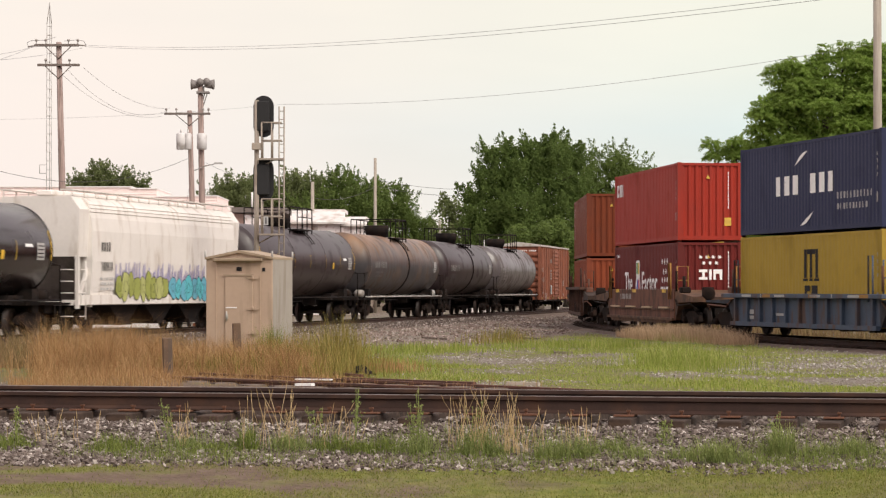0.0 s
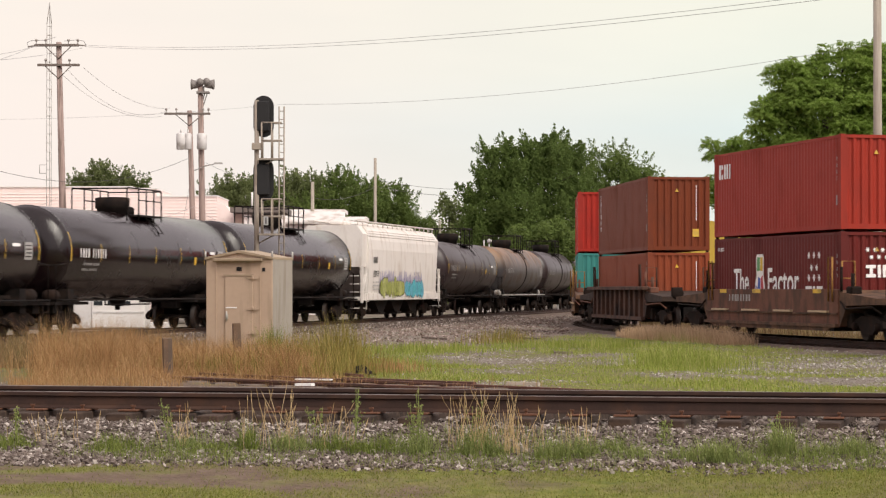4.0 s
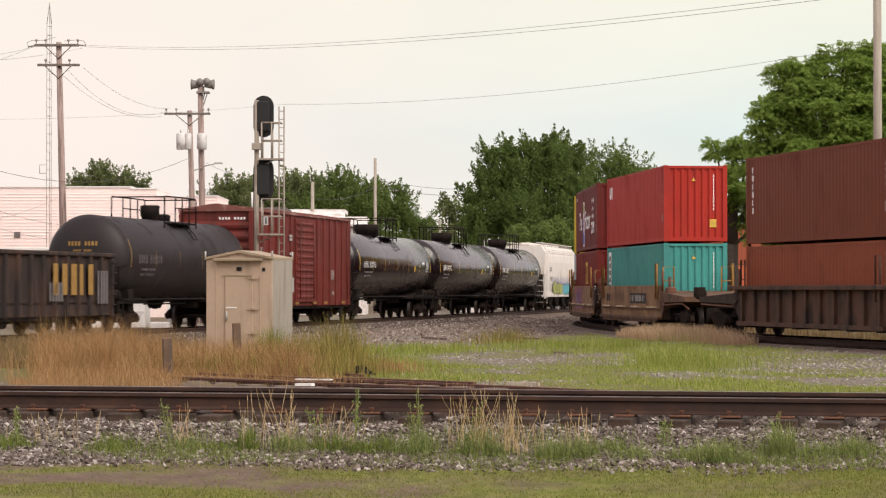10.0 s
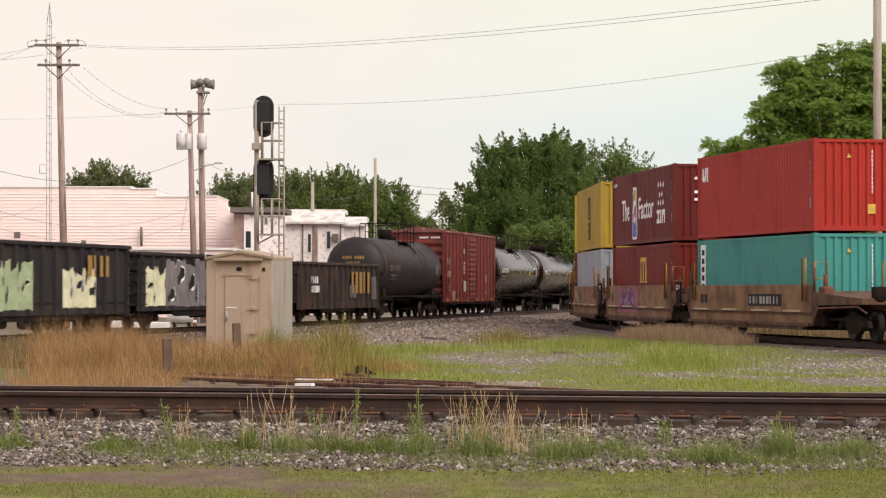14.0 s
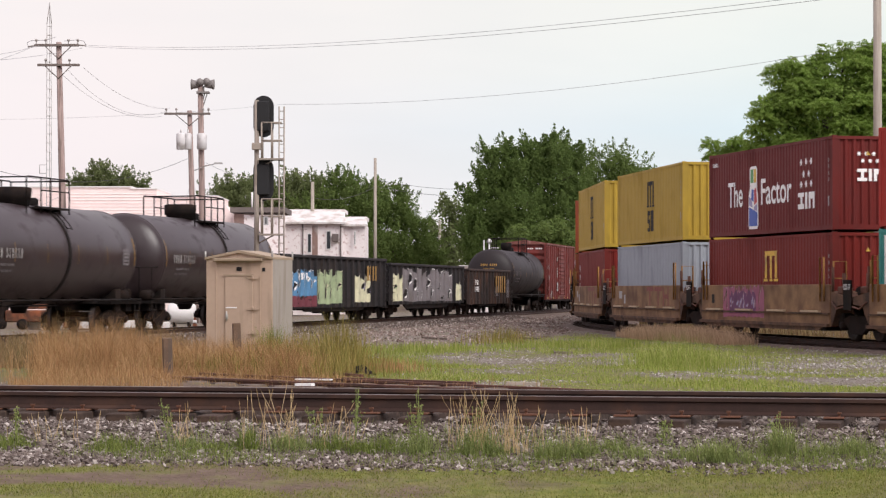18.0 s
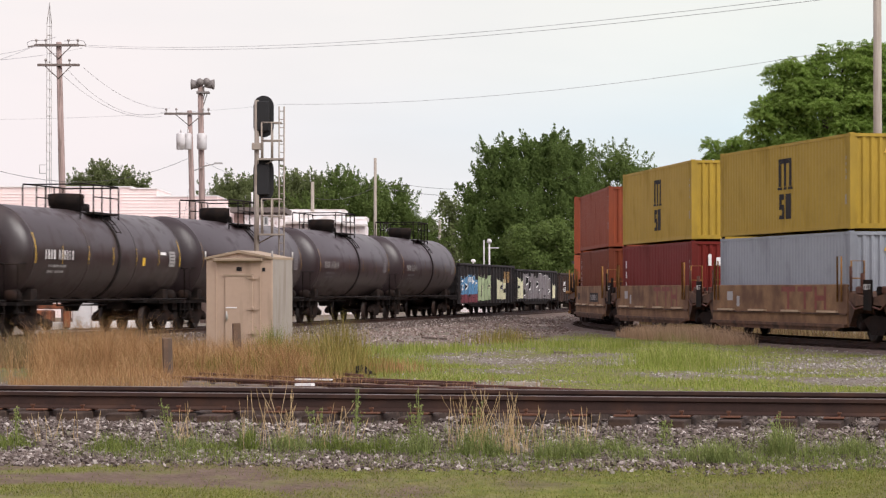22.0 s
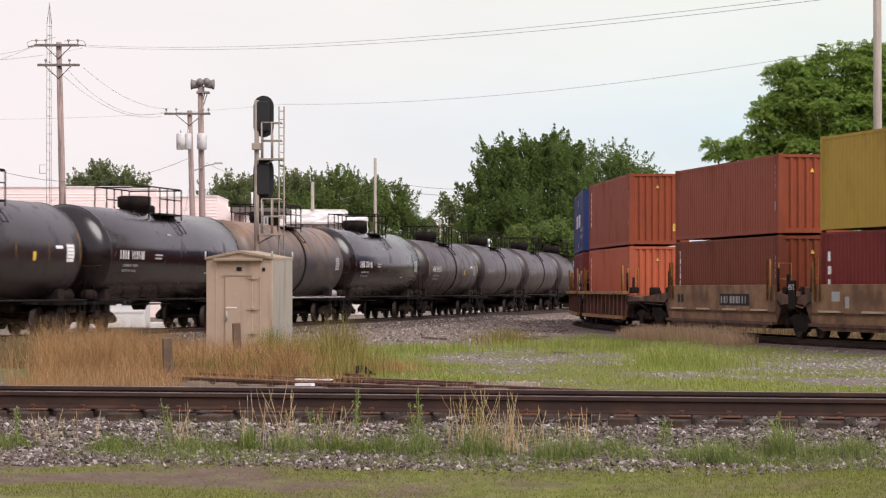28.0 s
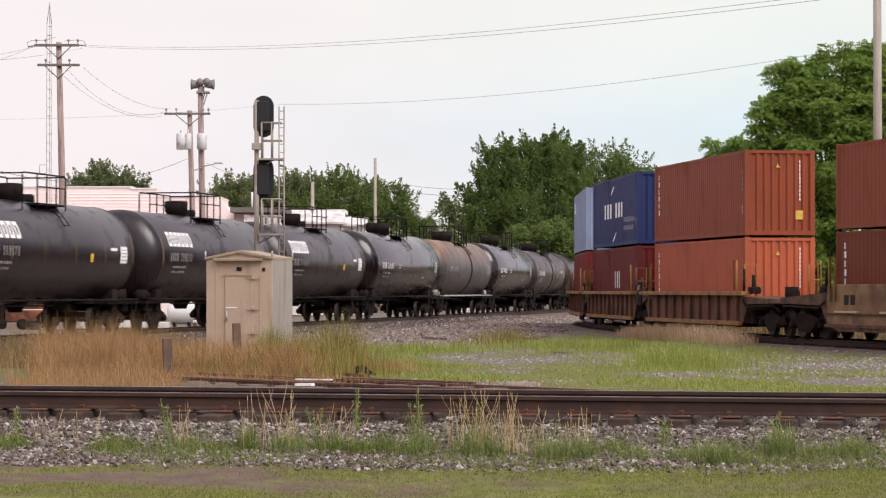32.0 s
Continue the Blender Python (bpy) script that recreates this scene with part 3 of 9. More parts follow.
def block_graffiti(parent, x0, x1, z0, z1, fold, fill, line, dark, seed, n=5):
    """Tall angular sprayed shapes side by side, with pale jagged edges and dark cut-outs, over the posts of the side."""
    rnd = random.Random(seed)
    step = (x1 - x0) / n
    H = z1 - z0
    fold = fold if isinstance(fold, list) else [(x0 - 2.0, fold), (x1 + 2.0, fold)]
    for i in range(n):
        a, b = x0 + i * step, x0 + (i + 1) * step
        j = lambda k: rnd.uniform(-k, k)
        bottom = [(a - 0.02 + (b - a + 0.04) * k / 5, z0 + abs(j(0.05)) * H) for k in range(6)]
        tops = [(b + 0.02 - (b - a + 0.04) * k / 7, z1 - rnd.choice((0.0, 0.04, 0.1, 0.24)) * H + j(0.03)) for k in range(8)]
        off = 0.004 + 0.0015 * (i % 2)
        part("graffiti_fill", draped(bottom + tops, fold, off), fill, parent)
        for _ in range(3):
            hx, hz = a + step * rnd.uniform(0.02, 0.75), z0 + H * rnd.uniform(0.05, 0.6)
            hw, hh = min(0.45, step * rnd.uniform(0.1, 0.32)), H * rnd.uniform(0.12, 0.4)
            o = [(hx, hz), (hx + hw * 0.6, hz + hh * 0.15), (hx + hw, hz + hh * 0.7), (hx + hw * 0.7, hz + hh), (hx + hw * 0.35, hz + hh * 0.6), (hx - hw * 0.2, hz + hh * 0.45)]
            part("graffiti_cutout", draped(o, fold, off + 0.004), dark, parent)
            w = 0.035
            part("graffiti_outline", draped([o[1], o[2], o[3], (o[3][0] + w * 0.3, o[3][1] + w), (o[2][0] + w, o[2][1]), (o[1][0] + w, o[1][1] - w)], fold, off + 0.006), line, parent)
        part("graffiti_outline", draped([tops[2], tops[3], tops[4], (tops[4][0], tops[4][1] - 0.04), (tops[3][0], tops[3][1] - 0.035), (tops[2][0], tops[2][1] - 0.04)], fold, off + 0.006), line, parent)


def graffiti(parent, x0, x1, z0, z1, y, fills, line, seed, n=7):
    """Sprayed bubble shapes: filled blobs side by side with a dark or pale outline."""
    rnd = random.Random(seed)
    step = (x1 - x0) / n
    edge = Shape()
    for i in range(n):
        cx, w = x0 + (i + 0.5) * step, step * rnd.uniform(0.58, 0.8)
        h0, h1 = z0 + rnd.uniform(0, 0.12) * (z1 - z0), z1 - rnd.uniform(0, 0.25) * (z1 - z0)
        pts = []
        for a in range(9):
            t = 2 * math.pi * a / 9 + rnd.uniform(-0.15, 0.15)
            q = rnd.uniform(0.7, 1.15)
            pts.append((cx + w * q * math.cos(t), (h0 + h1) / 2 + (h1 - h0) / 2 * min(q, 1.02) * math.sin(t)))
        poly = curvy(pts, 4)
        yy = y - 0.004 - 0.0015 * (i % 2)
        m = fills[i % len(fills)]
        k = len(poly)
        c = ((h0 + h1) / 2)
        blob = Shape().add([(cx, yy, c)] + [(p.x, yy, p.y) for p in poly], [(0, 1 + j, 1 + (j + 1) % k) for j in range(k)])
        part("graffiti_fill", blob, m, parent)
        edge = Shape()
        for ring, wd in ((1.0, 0.024), (0.35, 0.022)):
            if ring < 1 and rnd.random() < 0.25:
                continue
            off = rnd.uniform(-0.2, 0.2) * w
            v = []
            for p in poly:
                px, pz = cx + off * (ring < 1) + (p.x - cx) * ring, c + (p.y - c) * ring
                d = Vector((px - cx, pz - c)).normalized() * wd
                v += [(px, yy - 0.003, pz), (px + d.x, yy - 0.003, pz + d.y)]
            edge.add(v, [(2 * j, 2 * j + 1, 2 * ((j + 1) % k) + 1, 2 * ((j + 1) % k)) for j in range(k)])
        part("graffiti_outline", edge, line, parent)


def hopper_car(s0, s1):
    car = thing("covered_hopper_car", "white curved-side covered hopper car with lime and blue graffiti", "hopper car", "cars of the freight train")
    L = (s1 - s0) / 2
    prof = [(0.95, 1.28), (1.15, 1.5), (1.6, 1.56), (2.4, 1.6), (3.4, 1.6), (3.84, 1.55), (4.02, 1.5), (4.04, 1.53), (4.14, 1.5), (4.16, 1.52), (4.26, 1.46), (4.28, 1.48), (4.36, 1.4), (4.52, 1.18), (4.58, 0.9)]
    poly = [(-yy, z) for z, yy in prof] + [(yy, z) for z, yy in reversed(prof)]
    body = part("body", Shape().prism(poly, -L + 1.15, L - 1.15, "x"), M_HOPPER, car)
    for sx in (-1, 1):
        x = sx * (L - 1.15)
        e = Shape()
        e.prism([(-1.42, 2.55), (-1.5, 4.1), (-1.2, 4.52), (1.2, 4.52), (1.5, 4.1), (1.42, 2.55)], *sorted((x, sx * (L - 0.25))), "x")
        part("end_bulkhead", e, M_HOPPER, body)
        # the recess under the bulkhead has its shade put into the sheet's dark colour
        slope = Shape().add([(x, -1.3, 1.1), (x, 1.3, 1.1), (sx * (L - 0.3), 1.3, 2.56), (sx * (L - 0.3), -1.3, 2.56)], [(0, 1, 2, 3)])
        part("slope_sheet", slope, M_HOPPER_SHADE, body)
        post = Shape()
        for sy in (-1, 1):
            post.box(*sorted((sx * (L - 0.14), sx * L)), *sorted((sy * 1.44, sy * 1.56)), 0.85, 2.6)
            post.box(*sorted((sx * (L - 1.3), sx * (L - 1.16))), *sorted((sy * 1.42, sy * 1.54)), 0.9, 2.4)
            post.prism([(sx * (L - 1.15), 2.2), (sx * (L - 0.2), 1.05), (sx * (L - 0.35), 1.0), (sx * (L - 1.15), 1.95)], *sorted((sy * 1.36, sy * 1.44)))
        post.box(*sorted((sx * (L - 0.28), sx * L)), -1.4, 1.4, 1.0, 1.14)
        part("end_post", post, M_HOPPER, body)
        ld = Shape()
        for sy in (-1, 1):
            for z in np.arange(0.6, 2.4, 0.38):
                ld.rod((sx * (L - 0.05), sy * 1.6, z), (sx * (L - 0.55), sy * 1.6, z), 0.02)
                ld.rod((sx * (L + 0.05), sy * 1.4, z), (sx * (L + 0.05), sy * 0.95, z), 0.02)
            ld.rod((sx * (L - 0.55), sy * 1.6, 0.5), (sx * (L - 0.55), sy * 1.6, 2.4), 0.022)
        part("ladder", ld, M_HOPPER, body)
        plat = Shape().box(*sorted((sx * (L - 1.15), sx * (L + 0.1))), -1.3, 1.3, 0.98, 1.05)
        part("end_platform", plat, M_FRAME, car)
        coupler(car, sx * (L + 0.15), sx)
        truck(car, sx * (L - 1.95))
    sill = Shape()
    for sy in (-1, 1):
        sill.box(-L + 0.2, L - 0.2, *sorted((sy * 1.5, sy * 1.6)), 0.98, 1.3)
    part("side_sill", sill, M_HOPPER, car)
    bays = Shape()
    for x in (-3.6, 0, 3.6):
        bays.prism([(x - 1.6, 1.0), (x + 1.6, 1.0), (x + 0.45, 0.36), (x - 0.45, 0.36)], -1.2, 1.2)
        bays.box(x - 0.5, x + 0.5, -1.3, 1.3, 0.26, 0.38)
    bays.box(-L, L, -0.25, 0.25, 0.75, 1.0)
    part("hopper_bay", bays, M_FRAME, car)
    rw = Shape()
    for sy in (-1, 1):
        rw.box(-L + 0.2, L - 0.2, *sorted((sy * 0.85, sy * 1.25)), 4.72, 4.76)
        for k in range(17):
            x = -L + 0.4 + (2 * L - 0.8) * k / 16
            rw.rod((x, sy * 1.2, 4.5), (x, sy * 1.2, 4.74), 0.025)
    rw.box(-L + 0.9, L - 0.9, -0.3, 0.3, 4.57, 4.76, bevel=0.05)
    part("running_board", rw, M_HOPPER, car)
    bars(car, "reporting_mark", letter_rows(-L + 2.0, 2.75, 0.9, 0.3, 4, 0.5, seed=20) + letter_rows(-L + 2.0, 2.1, 1.1, 0.3, 6, 0.45, seed=21), -1.625, M_DARKMARK)
    bars(car, "capacity_data", [r for k in range(3) for r in letter_rows(-L + 1.9, 1.8 - k * 0.17, 1.4, 0.08, 8, seed=22 + k)], -1.61, M_GREYMARK)
    graffiti(car, -L + 3.4, -L + 8.6, 1.02, 2.15, -1.62, [M_LIME, M_LIME2, M_LIME], M_DARKMARK, 5, 9)
    graffiti(car, -L + 8.9, -L + 13.2, 1.02, 2.1, -1.62, [M_SPRAY_BLUE, M_SPRAY_TEAL], M_DARKMARK, 6, 7)
    spikes, rnd = Shape(), random.Random(15)
    for k in range(46):
        x, w, z = -L + 3.3 + k * 0.21 + rnd.uniform(-0.06, 0.06), rnd.uniform(0.05, 0.1), rnd.uniform(1.98, 2.42)
        spikes.add([(x - w, -1.612, 1.7), (x + w, -1.612, 1.7), (x + w * 0.5 + 0.05, -1.612, z), (x + 0.02, -1.612, z + 0.04)], [(0, 1, 2, 3)])
    tagged(part("graffiti_spike", spikes, M_LILAC, car), kind="stuff")
    MOVERS.append((car, "left", (s0 + s1) / 2, L - 1.95, 0))
    return car


def gondola(s0, s1, h, label, body_mat, paint, n_post, z_low=0.72):
    car = thing("gondola_car", label, "gondola car", "cars of the freight train")
    L = (s1 - s0) / 2
    y = 1.45
    b = Shape()
    for sy in (-1, 1):
        b.box(-L, L, *sorted((sy * (y - 0.04), sy * y)), z_low, h)
    for sx in (-1, 1):
        b.box(*sorted((sx * (L - 0.05), sx * L)), -y, y, 0.9, h)
    b.box(-L, L, -y, y, 0.98, 1.06)
    body = part("body", b, body_mat, car)
    top = Shape()
    for sy in (-1, 1):
        top.box(-L - 0.04, L + 0.04, *sorted((sy * (y - 0.06), sy * (y + 0.12))), h, h + 0.14, bevel=0.03)
    for sx in (-1, 1):
        top.box(*sorted((sx * (L - 0.08), sx * (L + 0.1))), -y + 0.062, y - 0.062, h + 0.002, h + 0.138, bevel=0.03)
    part("top_chord", top, body_mat, body)
    for k in range(n_post):
        x = -L + 0.25 + (2 * L - 0.5) * k / (n_post - 1)
        for sy in (-1, 1):
            s = Shape().prism([(x - 0.13, sy * y), (x - 0.08, sy * (y + 0.11)), (x + 0.08, sy * (y + 0.11)), (x + 0.13, sy * y)], z_low, h, "z")
            part("side_post", s, body_mat, body)
    for sx in (-1, 1):
        e = Shape()
        for z in (1.35, 1.75, 2.15):
            if z < h - 0.1:
                e.box(*sorted((sx * L, sx * (L + 0.1))), -y, y, z, z + 0.13)
        part("end_rib", e, body_mat, body)
        ld = Shape()
        for z in np.arange(0.6, h, 0.36):
            ld.rod((sx * (L + 0.13), -y + 0.1, z), (sx * (L + 0.13), -y + 0.55, z), 0.02)
            ld.rod((sx * (L - 0.1), -y - 0.16, z), (sx * (L - 0.55), -y - 0.16, z), 0.02)
        part("ladder", ld, body_mat, body)
        coupler(car, sx * (L + 0.2), sx)
        truck(car, sx * (L - 1.9))
    un = Shape().box(-L - 0.15, L + 0.15, -0.25, 0.25, 0.72, 0.98)
    for sy in (-1, 1):
        un.prism([(-L + 3.4, 0.8), (L - 3.4, 0.8), (L - 4.4, 0.5), (-L + 4.4, 0.5)], *sorted((sy * 1.3, sy * 1.4)))
    un.rod((-1.5, -0.8, 0.6), (0.2, -0.8, 0.6), 0.2, 10)
    part("underframe", un, M_FRAME, car)
    yy = -(y + 0.115)
    fold = []
    for k in range(n_post):
        x = -L + 0.25 + (2 * L - 0.5) * k / (n_post - 1)
        fold += [(x - 0.13, -y), (x - 0.08, -y - 0.11), (x + 0.08, -y - 0.11), (x + 0.13, -y)]
    for kind, a, c, z0, z1, fills, line, seed, n in paint:
        if kind == "block":
            block_graffiti(car, -L + a, -L + c, z0, z1, fold, fills[0], line, M_GOND_BLACK, seed, n)
        elif kind == "marks":
            bars(car, "marking", letter_rows(-L + a, z0, c - a, z1 - z0, n, seed=seed), yy - 0.002, fills[0])
        else:
            part("paint_patch", draped([(-L + a, z0), (-L + c, z0), (-L + c, z1), (-L + a, z1)], fold, 0.003), fills[0], car)
    MOVERS.append((car, "left", (s0 + s1) / 2, L - 1.9, 0))
    return car


M_HOPPER = mat("hopper_white", (0.74, 0.70, 0.66), 0.5, 0, 0.06, 1.0, stain=(0.5, 0.43, 0.37), amount=0.25, stretch=(1.5, 1, 0.3))
# darkened for the shaded end recess, with dirt stains on top
M_HOPPER_SHADE = mat("hopper_shade_and_dirt", (0.13, 0.105, 0.095), 0.8, 0, 0.25, 1.0, stain=(0.05, 0.04, 0.035), amount=0.5)
M_GREYMARK = mat("grey_marking", (0.4, 0.4, 0.4), 0.6, 0, 0.1, 5.0)
M_LIME = mat("spray_lime", (0.3, 0.33, 0.08), 0.6, 0, 0.15, 4.0)
M_LIME2 = mat("spray_yellow_green", (0.42, 0.44, 0.16), 0.6, 0, 0.15, 4.0)
M_SPRAY_BLUE = mat("spray_sky_blue", (0.12, 0.4, 0.52), 0.6, 0, 0.15, 4.0)
M_SPRAY_TEAL = mat("spray_teal", (0.1, 0.48, 0.55), 0.6, 0, 0.15, 4.0)
M_SPRAY_DULLBLUE = mat("spray_dull_blue", (0.09, 0.23, 0.4), 0.6, 0, 0.3, 4.0)
M_LILAC = mat("spray_lilac", (0.36, 0.33, 0.5), 0.7, 0, 0.2, 6.0)
M_SILVER = mat("spray_silver", (0.2, 0.18, 0.19), 0.5, 0.1, 0.2, 3.0, stain=(0.12, 0.1, 0.09), amount=0.4, stretch=(2, 1, 0.3))
M_CREAM = mat("spray_cream", (0.62, 0.6, 0.42), 0.6, 0, 0.2, 3.0)
M_PALE_GREEN = mat("spray_pale_green", (0.33, 0.4, 0.24), 0.6, 0, 0.25, 3.0)
M_MAROON_SPRAY = mat("spray_maroon", (0.16, 0.035, 0.05), 0.6, 0, 0.2, 3.0)
M_GOND_RUST = mat("gondola_rusty_black", (0.017, 0.0105, 0.0095), 0.9, 0, 0.4, 1.5, stain=(0.065, 0.031, 0.02), amount=0.6, stretch=(2, 1, 0.3))
M_GOND_BLACK = mat("gondola_black", (0.01, 0.0078, 0.009), 0.85, 0, 0.4, 1.5, stain=(0.034, 0.022, 0.019), amount=0.4, stretch=(2, 1, 0.3))
M_BOX_RED = mat("boxcar_red", (0.14, 0.0165, 0.011), 0.6, 0, 0.2, 1.2, stain=(0.075, 0.017, 0.013), amount=0.4, stretch=(2, 1, 0.2))
M_BOX_RUST = mat("boxcar_rust_orange", (0.26, 0.085, 0.045), 0.7, 0, 0.25, 1.2, stain=(0.13, 0.05, 0.03), amount=0.55, stretch=(2, 1, 0.2))
M_ROOF_RED = mat("boxcar_roof_red", (0.2, 0.07, 0.055), 0.6, 0.1, 0.2, 2.0, stain=(0.45, 0.36, 0.32), amount=0.25)
M_ROOF_GALV = mat("boxcar_roof", (0.5, 0.47, 0.43), 0.6, 0.1, 0.2, 2.0, stain=(0.3, 0.2, 0.14), amount=0.4)

# freight train on the left track; places along the track at 8 s
box_car(146.0, 160.8, M_BOX_RUST, "rust-orange box car with a pale roof", 4.43, M_ROOF_GALV)
tank_car(129.6, 144.0, 1.51, 2.7, M_GREY_TANK, "grey tank car with a shiny side", "grey")
tank_car(112.7, 126.7, 1.51, 2.7, M_BLACK_DULL, "dull black tank car with a jacket band", "plain", band=True)
tank_car(94.2, 110.0, 1.51, 2.7, M_RUST_TANK, "dirty grey tank car with rust over its top", "rusty", band=True)
tank_car(75.4, 91.0, 1.51, 2.7, M_BLACK_DULL, "black tank car with yellow strips", "lined")
hopper_car(55.0, 72.8)
tank_car(36.1, 52.9, 1.52, 2.69, M_BLACK, "glossy black tank car with yellow reflector strips", "gloss", marks=M_WHITE)
tank_car(17.1, 33.7, 1.52, 2.69, M_BLACK, "glossy black tank car with yellow reflector strips", "gloss", marks=M_WHITE)
tank_car(-1.4, 14.6, 1.52, 2.69, M_BLACK, "glossy black tank car with yellow reflector strips", "gloss", marks=M_WHITE)
box_car(-19.0, -3.4, M_BOX_RED, "dark red box car with worn white markings", 4.62, M_ROOF_RED)
tank_car(-33.2, -20.0, 1.5, 2.56, M_BLACK_MATT, "short dull black tank car with a small dome", "dull", band=False, marks=M_FAINT, dome_size=0.58)
gondola(-49.4, -34.8, 2.55, "rusty black gondola car with worn yellow paint", M_GOND_RUST,
        [("marks", 1.9, 3.1, 1.75, 2.05, [M_WHITE], None, 31, 4), ("marks", 1.9, 3.3, 1.35, 1.65, [M_WHITE], None, 32, 6),
         ("marks", 9.0, 12.8, 1.3, 2.3, [M_OLD_YELLOW], None, 33, 5), ("marks", 8.7, 9.9, 1.1, 1.7, [M_FAINT], None, 34, 5),
         ("marks", 12.9, 13.9, 1.0, 2.1, [M_FAINT], None, 35, 4), ("patch", 0.4, 0.7, 1.3, 1.6, [M_YELLOW], None, 1, 1)], 15, 0.62)
gondola(-69.7, -50.8, 2.66, "gondola car with big silver graffiti lettering", M_GOND_BLACK,
        [("block", 0.9, 3.0, 0.85, 2.3, [M_CREAM], M_PALE_GREEN, 41, 2), ("block", 3.1, 15.9, 0.82, 2.6, [M_SILVER], M_WHITE, 42, 6), ("block", 16.4, 18.5, 0.85, 1.9, [M_CREAM], M_WHITE, 43, 2)], 17)
gondola(-89.5, -70.6, 2.84, "black gondola car with blue and green graffiti", M_GOND_BLACK,
        [("block", 0.7, 5.6, 0.72, 1.25, [M_MAROON_SPRAY], M_MAROON_SPRAY, 50, 4), ("block", 0.6, 5.6, 1.15, 2.35, [M_SPRAY_DULLBLUE], M_WHITE, 51, 7),
         ("block", 6.0, 10.4, 0.8, 2.4, [M_PALE_GREEN], M_CREAM, 52, 5), ("block", 12.9, 15.8, 0.85, 2.2, [M_CREAM], M_LILAC, 53, 3),
         ("marks", 14.8, 17.0, 1.9, 2.6, [M_OLD_YELLOW], None, 54, 4), ("marks", 2.6, 4.2, 1.9, 2.2, [M_WHITE], None, 55, 4)], 18, 0.66)
for a, b in ((-104.45, -91.0), (-120.9, -107.6), (-137.6, -123.9)):
    tank_car(a, b, 1.61, 2.6, M_BLACK_DULL, "large dull black tank car with faded yellow strips", "dull", band=True, marks=M_DIMWHITE)
tank_car(-153.9, -140.0, 1.57, 2.6, M_BROWN_TANK, "brown-black tank car with yellow strips", "lined", band=True, marks=M_WHITE)
tank_car(-170.6, -156.8, 1.66, 2.68, M_BLACK, "glossy black tank car with white lettering", "gloss2", marks=M_WHITE)
tank_car(-186.7, -172.9, 1.62, 2.66, M_RUST_TANK, "grey-black tank car with rust over its top", "rusty", band=True)
tank_car(-203.4, -189.0, 1.66, 2.68, M_BLACK, "glossy black tank car with white lettering", "gloss2", marks=M_WHITE)
for a, b in ((-219.5, -206.1), (-235.5, -222.1), (-251.8, -238.5), (-267.8, -254.6)):
    tank_car(a, b, 1.65, 2.67, M_BLACK_SATIN, "dull black tank car with a white block logo", "procor", logo=True, dome_size=0.72)


# ---- containers ----
def corrugation(a, b, pitch, depth):
    """Points along a corrugated wall from a to b: (along, inset)."""
    n = max(int(round((b - a) / pitch)), 1)
    p = (b - a) / n
    out = []
    for i in range(n):
        o = a + i * p
        out += [(o, 0.0), (o + p * 0.3, 0.0), (o + p * 0.5, depth), (o + p * 0.8, depth)]
    return out + [(b, 0.0)]


def container_meshes(h):
    L, W = 12.19 / 2, 2.44 / 2
    out = {}
    c = corrugation(-L + 0.16, L - 0.16, 0.278, 0.014)
    for key, sy in (("near", -1), ("far", 1)):
        s = Shape()
        k = len(c)
        v = [(x, sy * (W - 0.012 - d), z) for z in (0.15, h - 0.1) for x, d in c]
        s.add(v, [(i, i + 1, k + i + 1, k + i) for i in range(k - 1)])
        out["side_panel_" + key] = s
    e = corrugation(-W + 0.15, W - 0.15, 0.265, 0.05)
    for key, sx in (("front", 1), ("rear", -1)):
        s = Shape()
        k = len(e)
        v = [(sx * (L - 0.02 - d), y, z) for z in (0.15, h - 0.1) for y, d in e]
        s.add(v, [(i, i + 1, k + i + 1, k + i) for i in range(k - 1)])
        out["end_panel_" + key] = s
    for sy in (-1, 1):
        for z0, z1, nm in ((0.02, 0.16, "bottom"), (h - 0.11, h - 0.02, "top")):
            out["%s_rail_%d" % (nm, sy)] = Shape().box(-L + 0.1, L - 0.1, *sorted((sy * (W - 0.07), sy * W)), z0, z1)
    for sx in (-1, 1):
        for z0, z1, nm in ((0.02, 0.17, "bottom"), (h - 0.12, h - 0.02, "top")):
            out["%s_beam_%d" % (nm, sx)] = Shape().box(*sorted((sx * (L - 0.07), sx * L)), -W + 0.1, W - 0.1, z0, z1)
    for sx in (-1, 1):
        for sy in (-1, 1):
            po = Shape().box(*sorted((sx * (L - 0.16), sx * (L + 0.002))), *sorted((sy * (W - 0.16), sy * (W + 0.002))), 0.11, h - 0.11)
            out["corner_post_%d%d" % (sx, sy)] = po
            for z in (0.0, h - 0.12):
                ca = Shape().box(*sorted((sx * (L - 0.17), sx * (L + 0.006))), *sorted((sy * (W - 0.15), sy * (W + 0.006))), z, z + 0.12, bevel=0.012)
                out["corner_casting_%d%d_%d" % (sx, sy, z)] = ca
    ro = Shape()
    rc = corrugation(-L + 0.1, L - 0.1, 0.3, 0.02)
    k = len(rc)
    ro.add([(x, y, h - 0.03 - d) for y in (-W + 0.06, W - 0.06) for x, d in rc], [(i, i + 1, k + i + 1, k + i) for i in range(k - 1)])
    out["roof"] = ro
    fl = Shape().box(-L + 0.05, L - 0.05, -W + 0.05, W - 0.05, 0.1, 0.14)
    for sx in (-1, 1):
        fl.box(*sorted((sx * 2.0, sx * 2.36)), -W + 0.071, W - 0.071, 0.03, 0.1)
    out["floor_frame"] = fl
    return out


CONTAINER = {h: container_meshes(h) for h in (2.9, 2.59)}


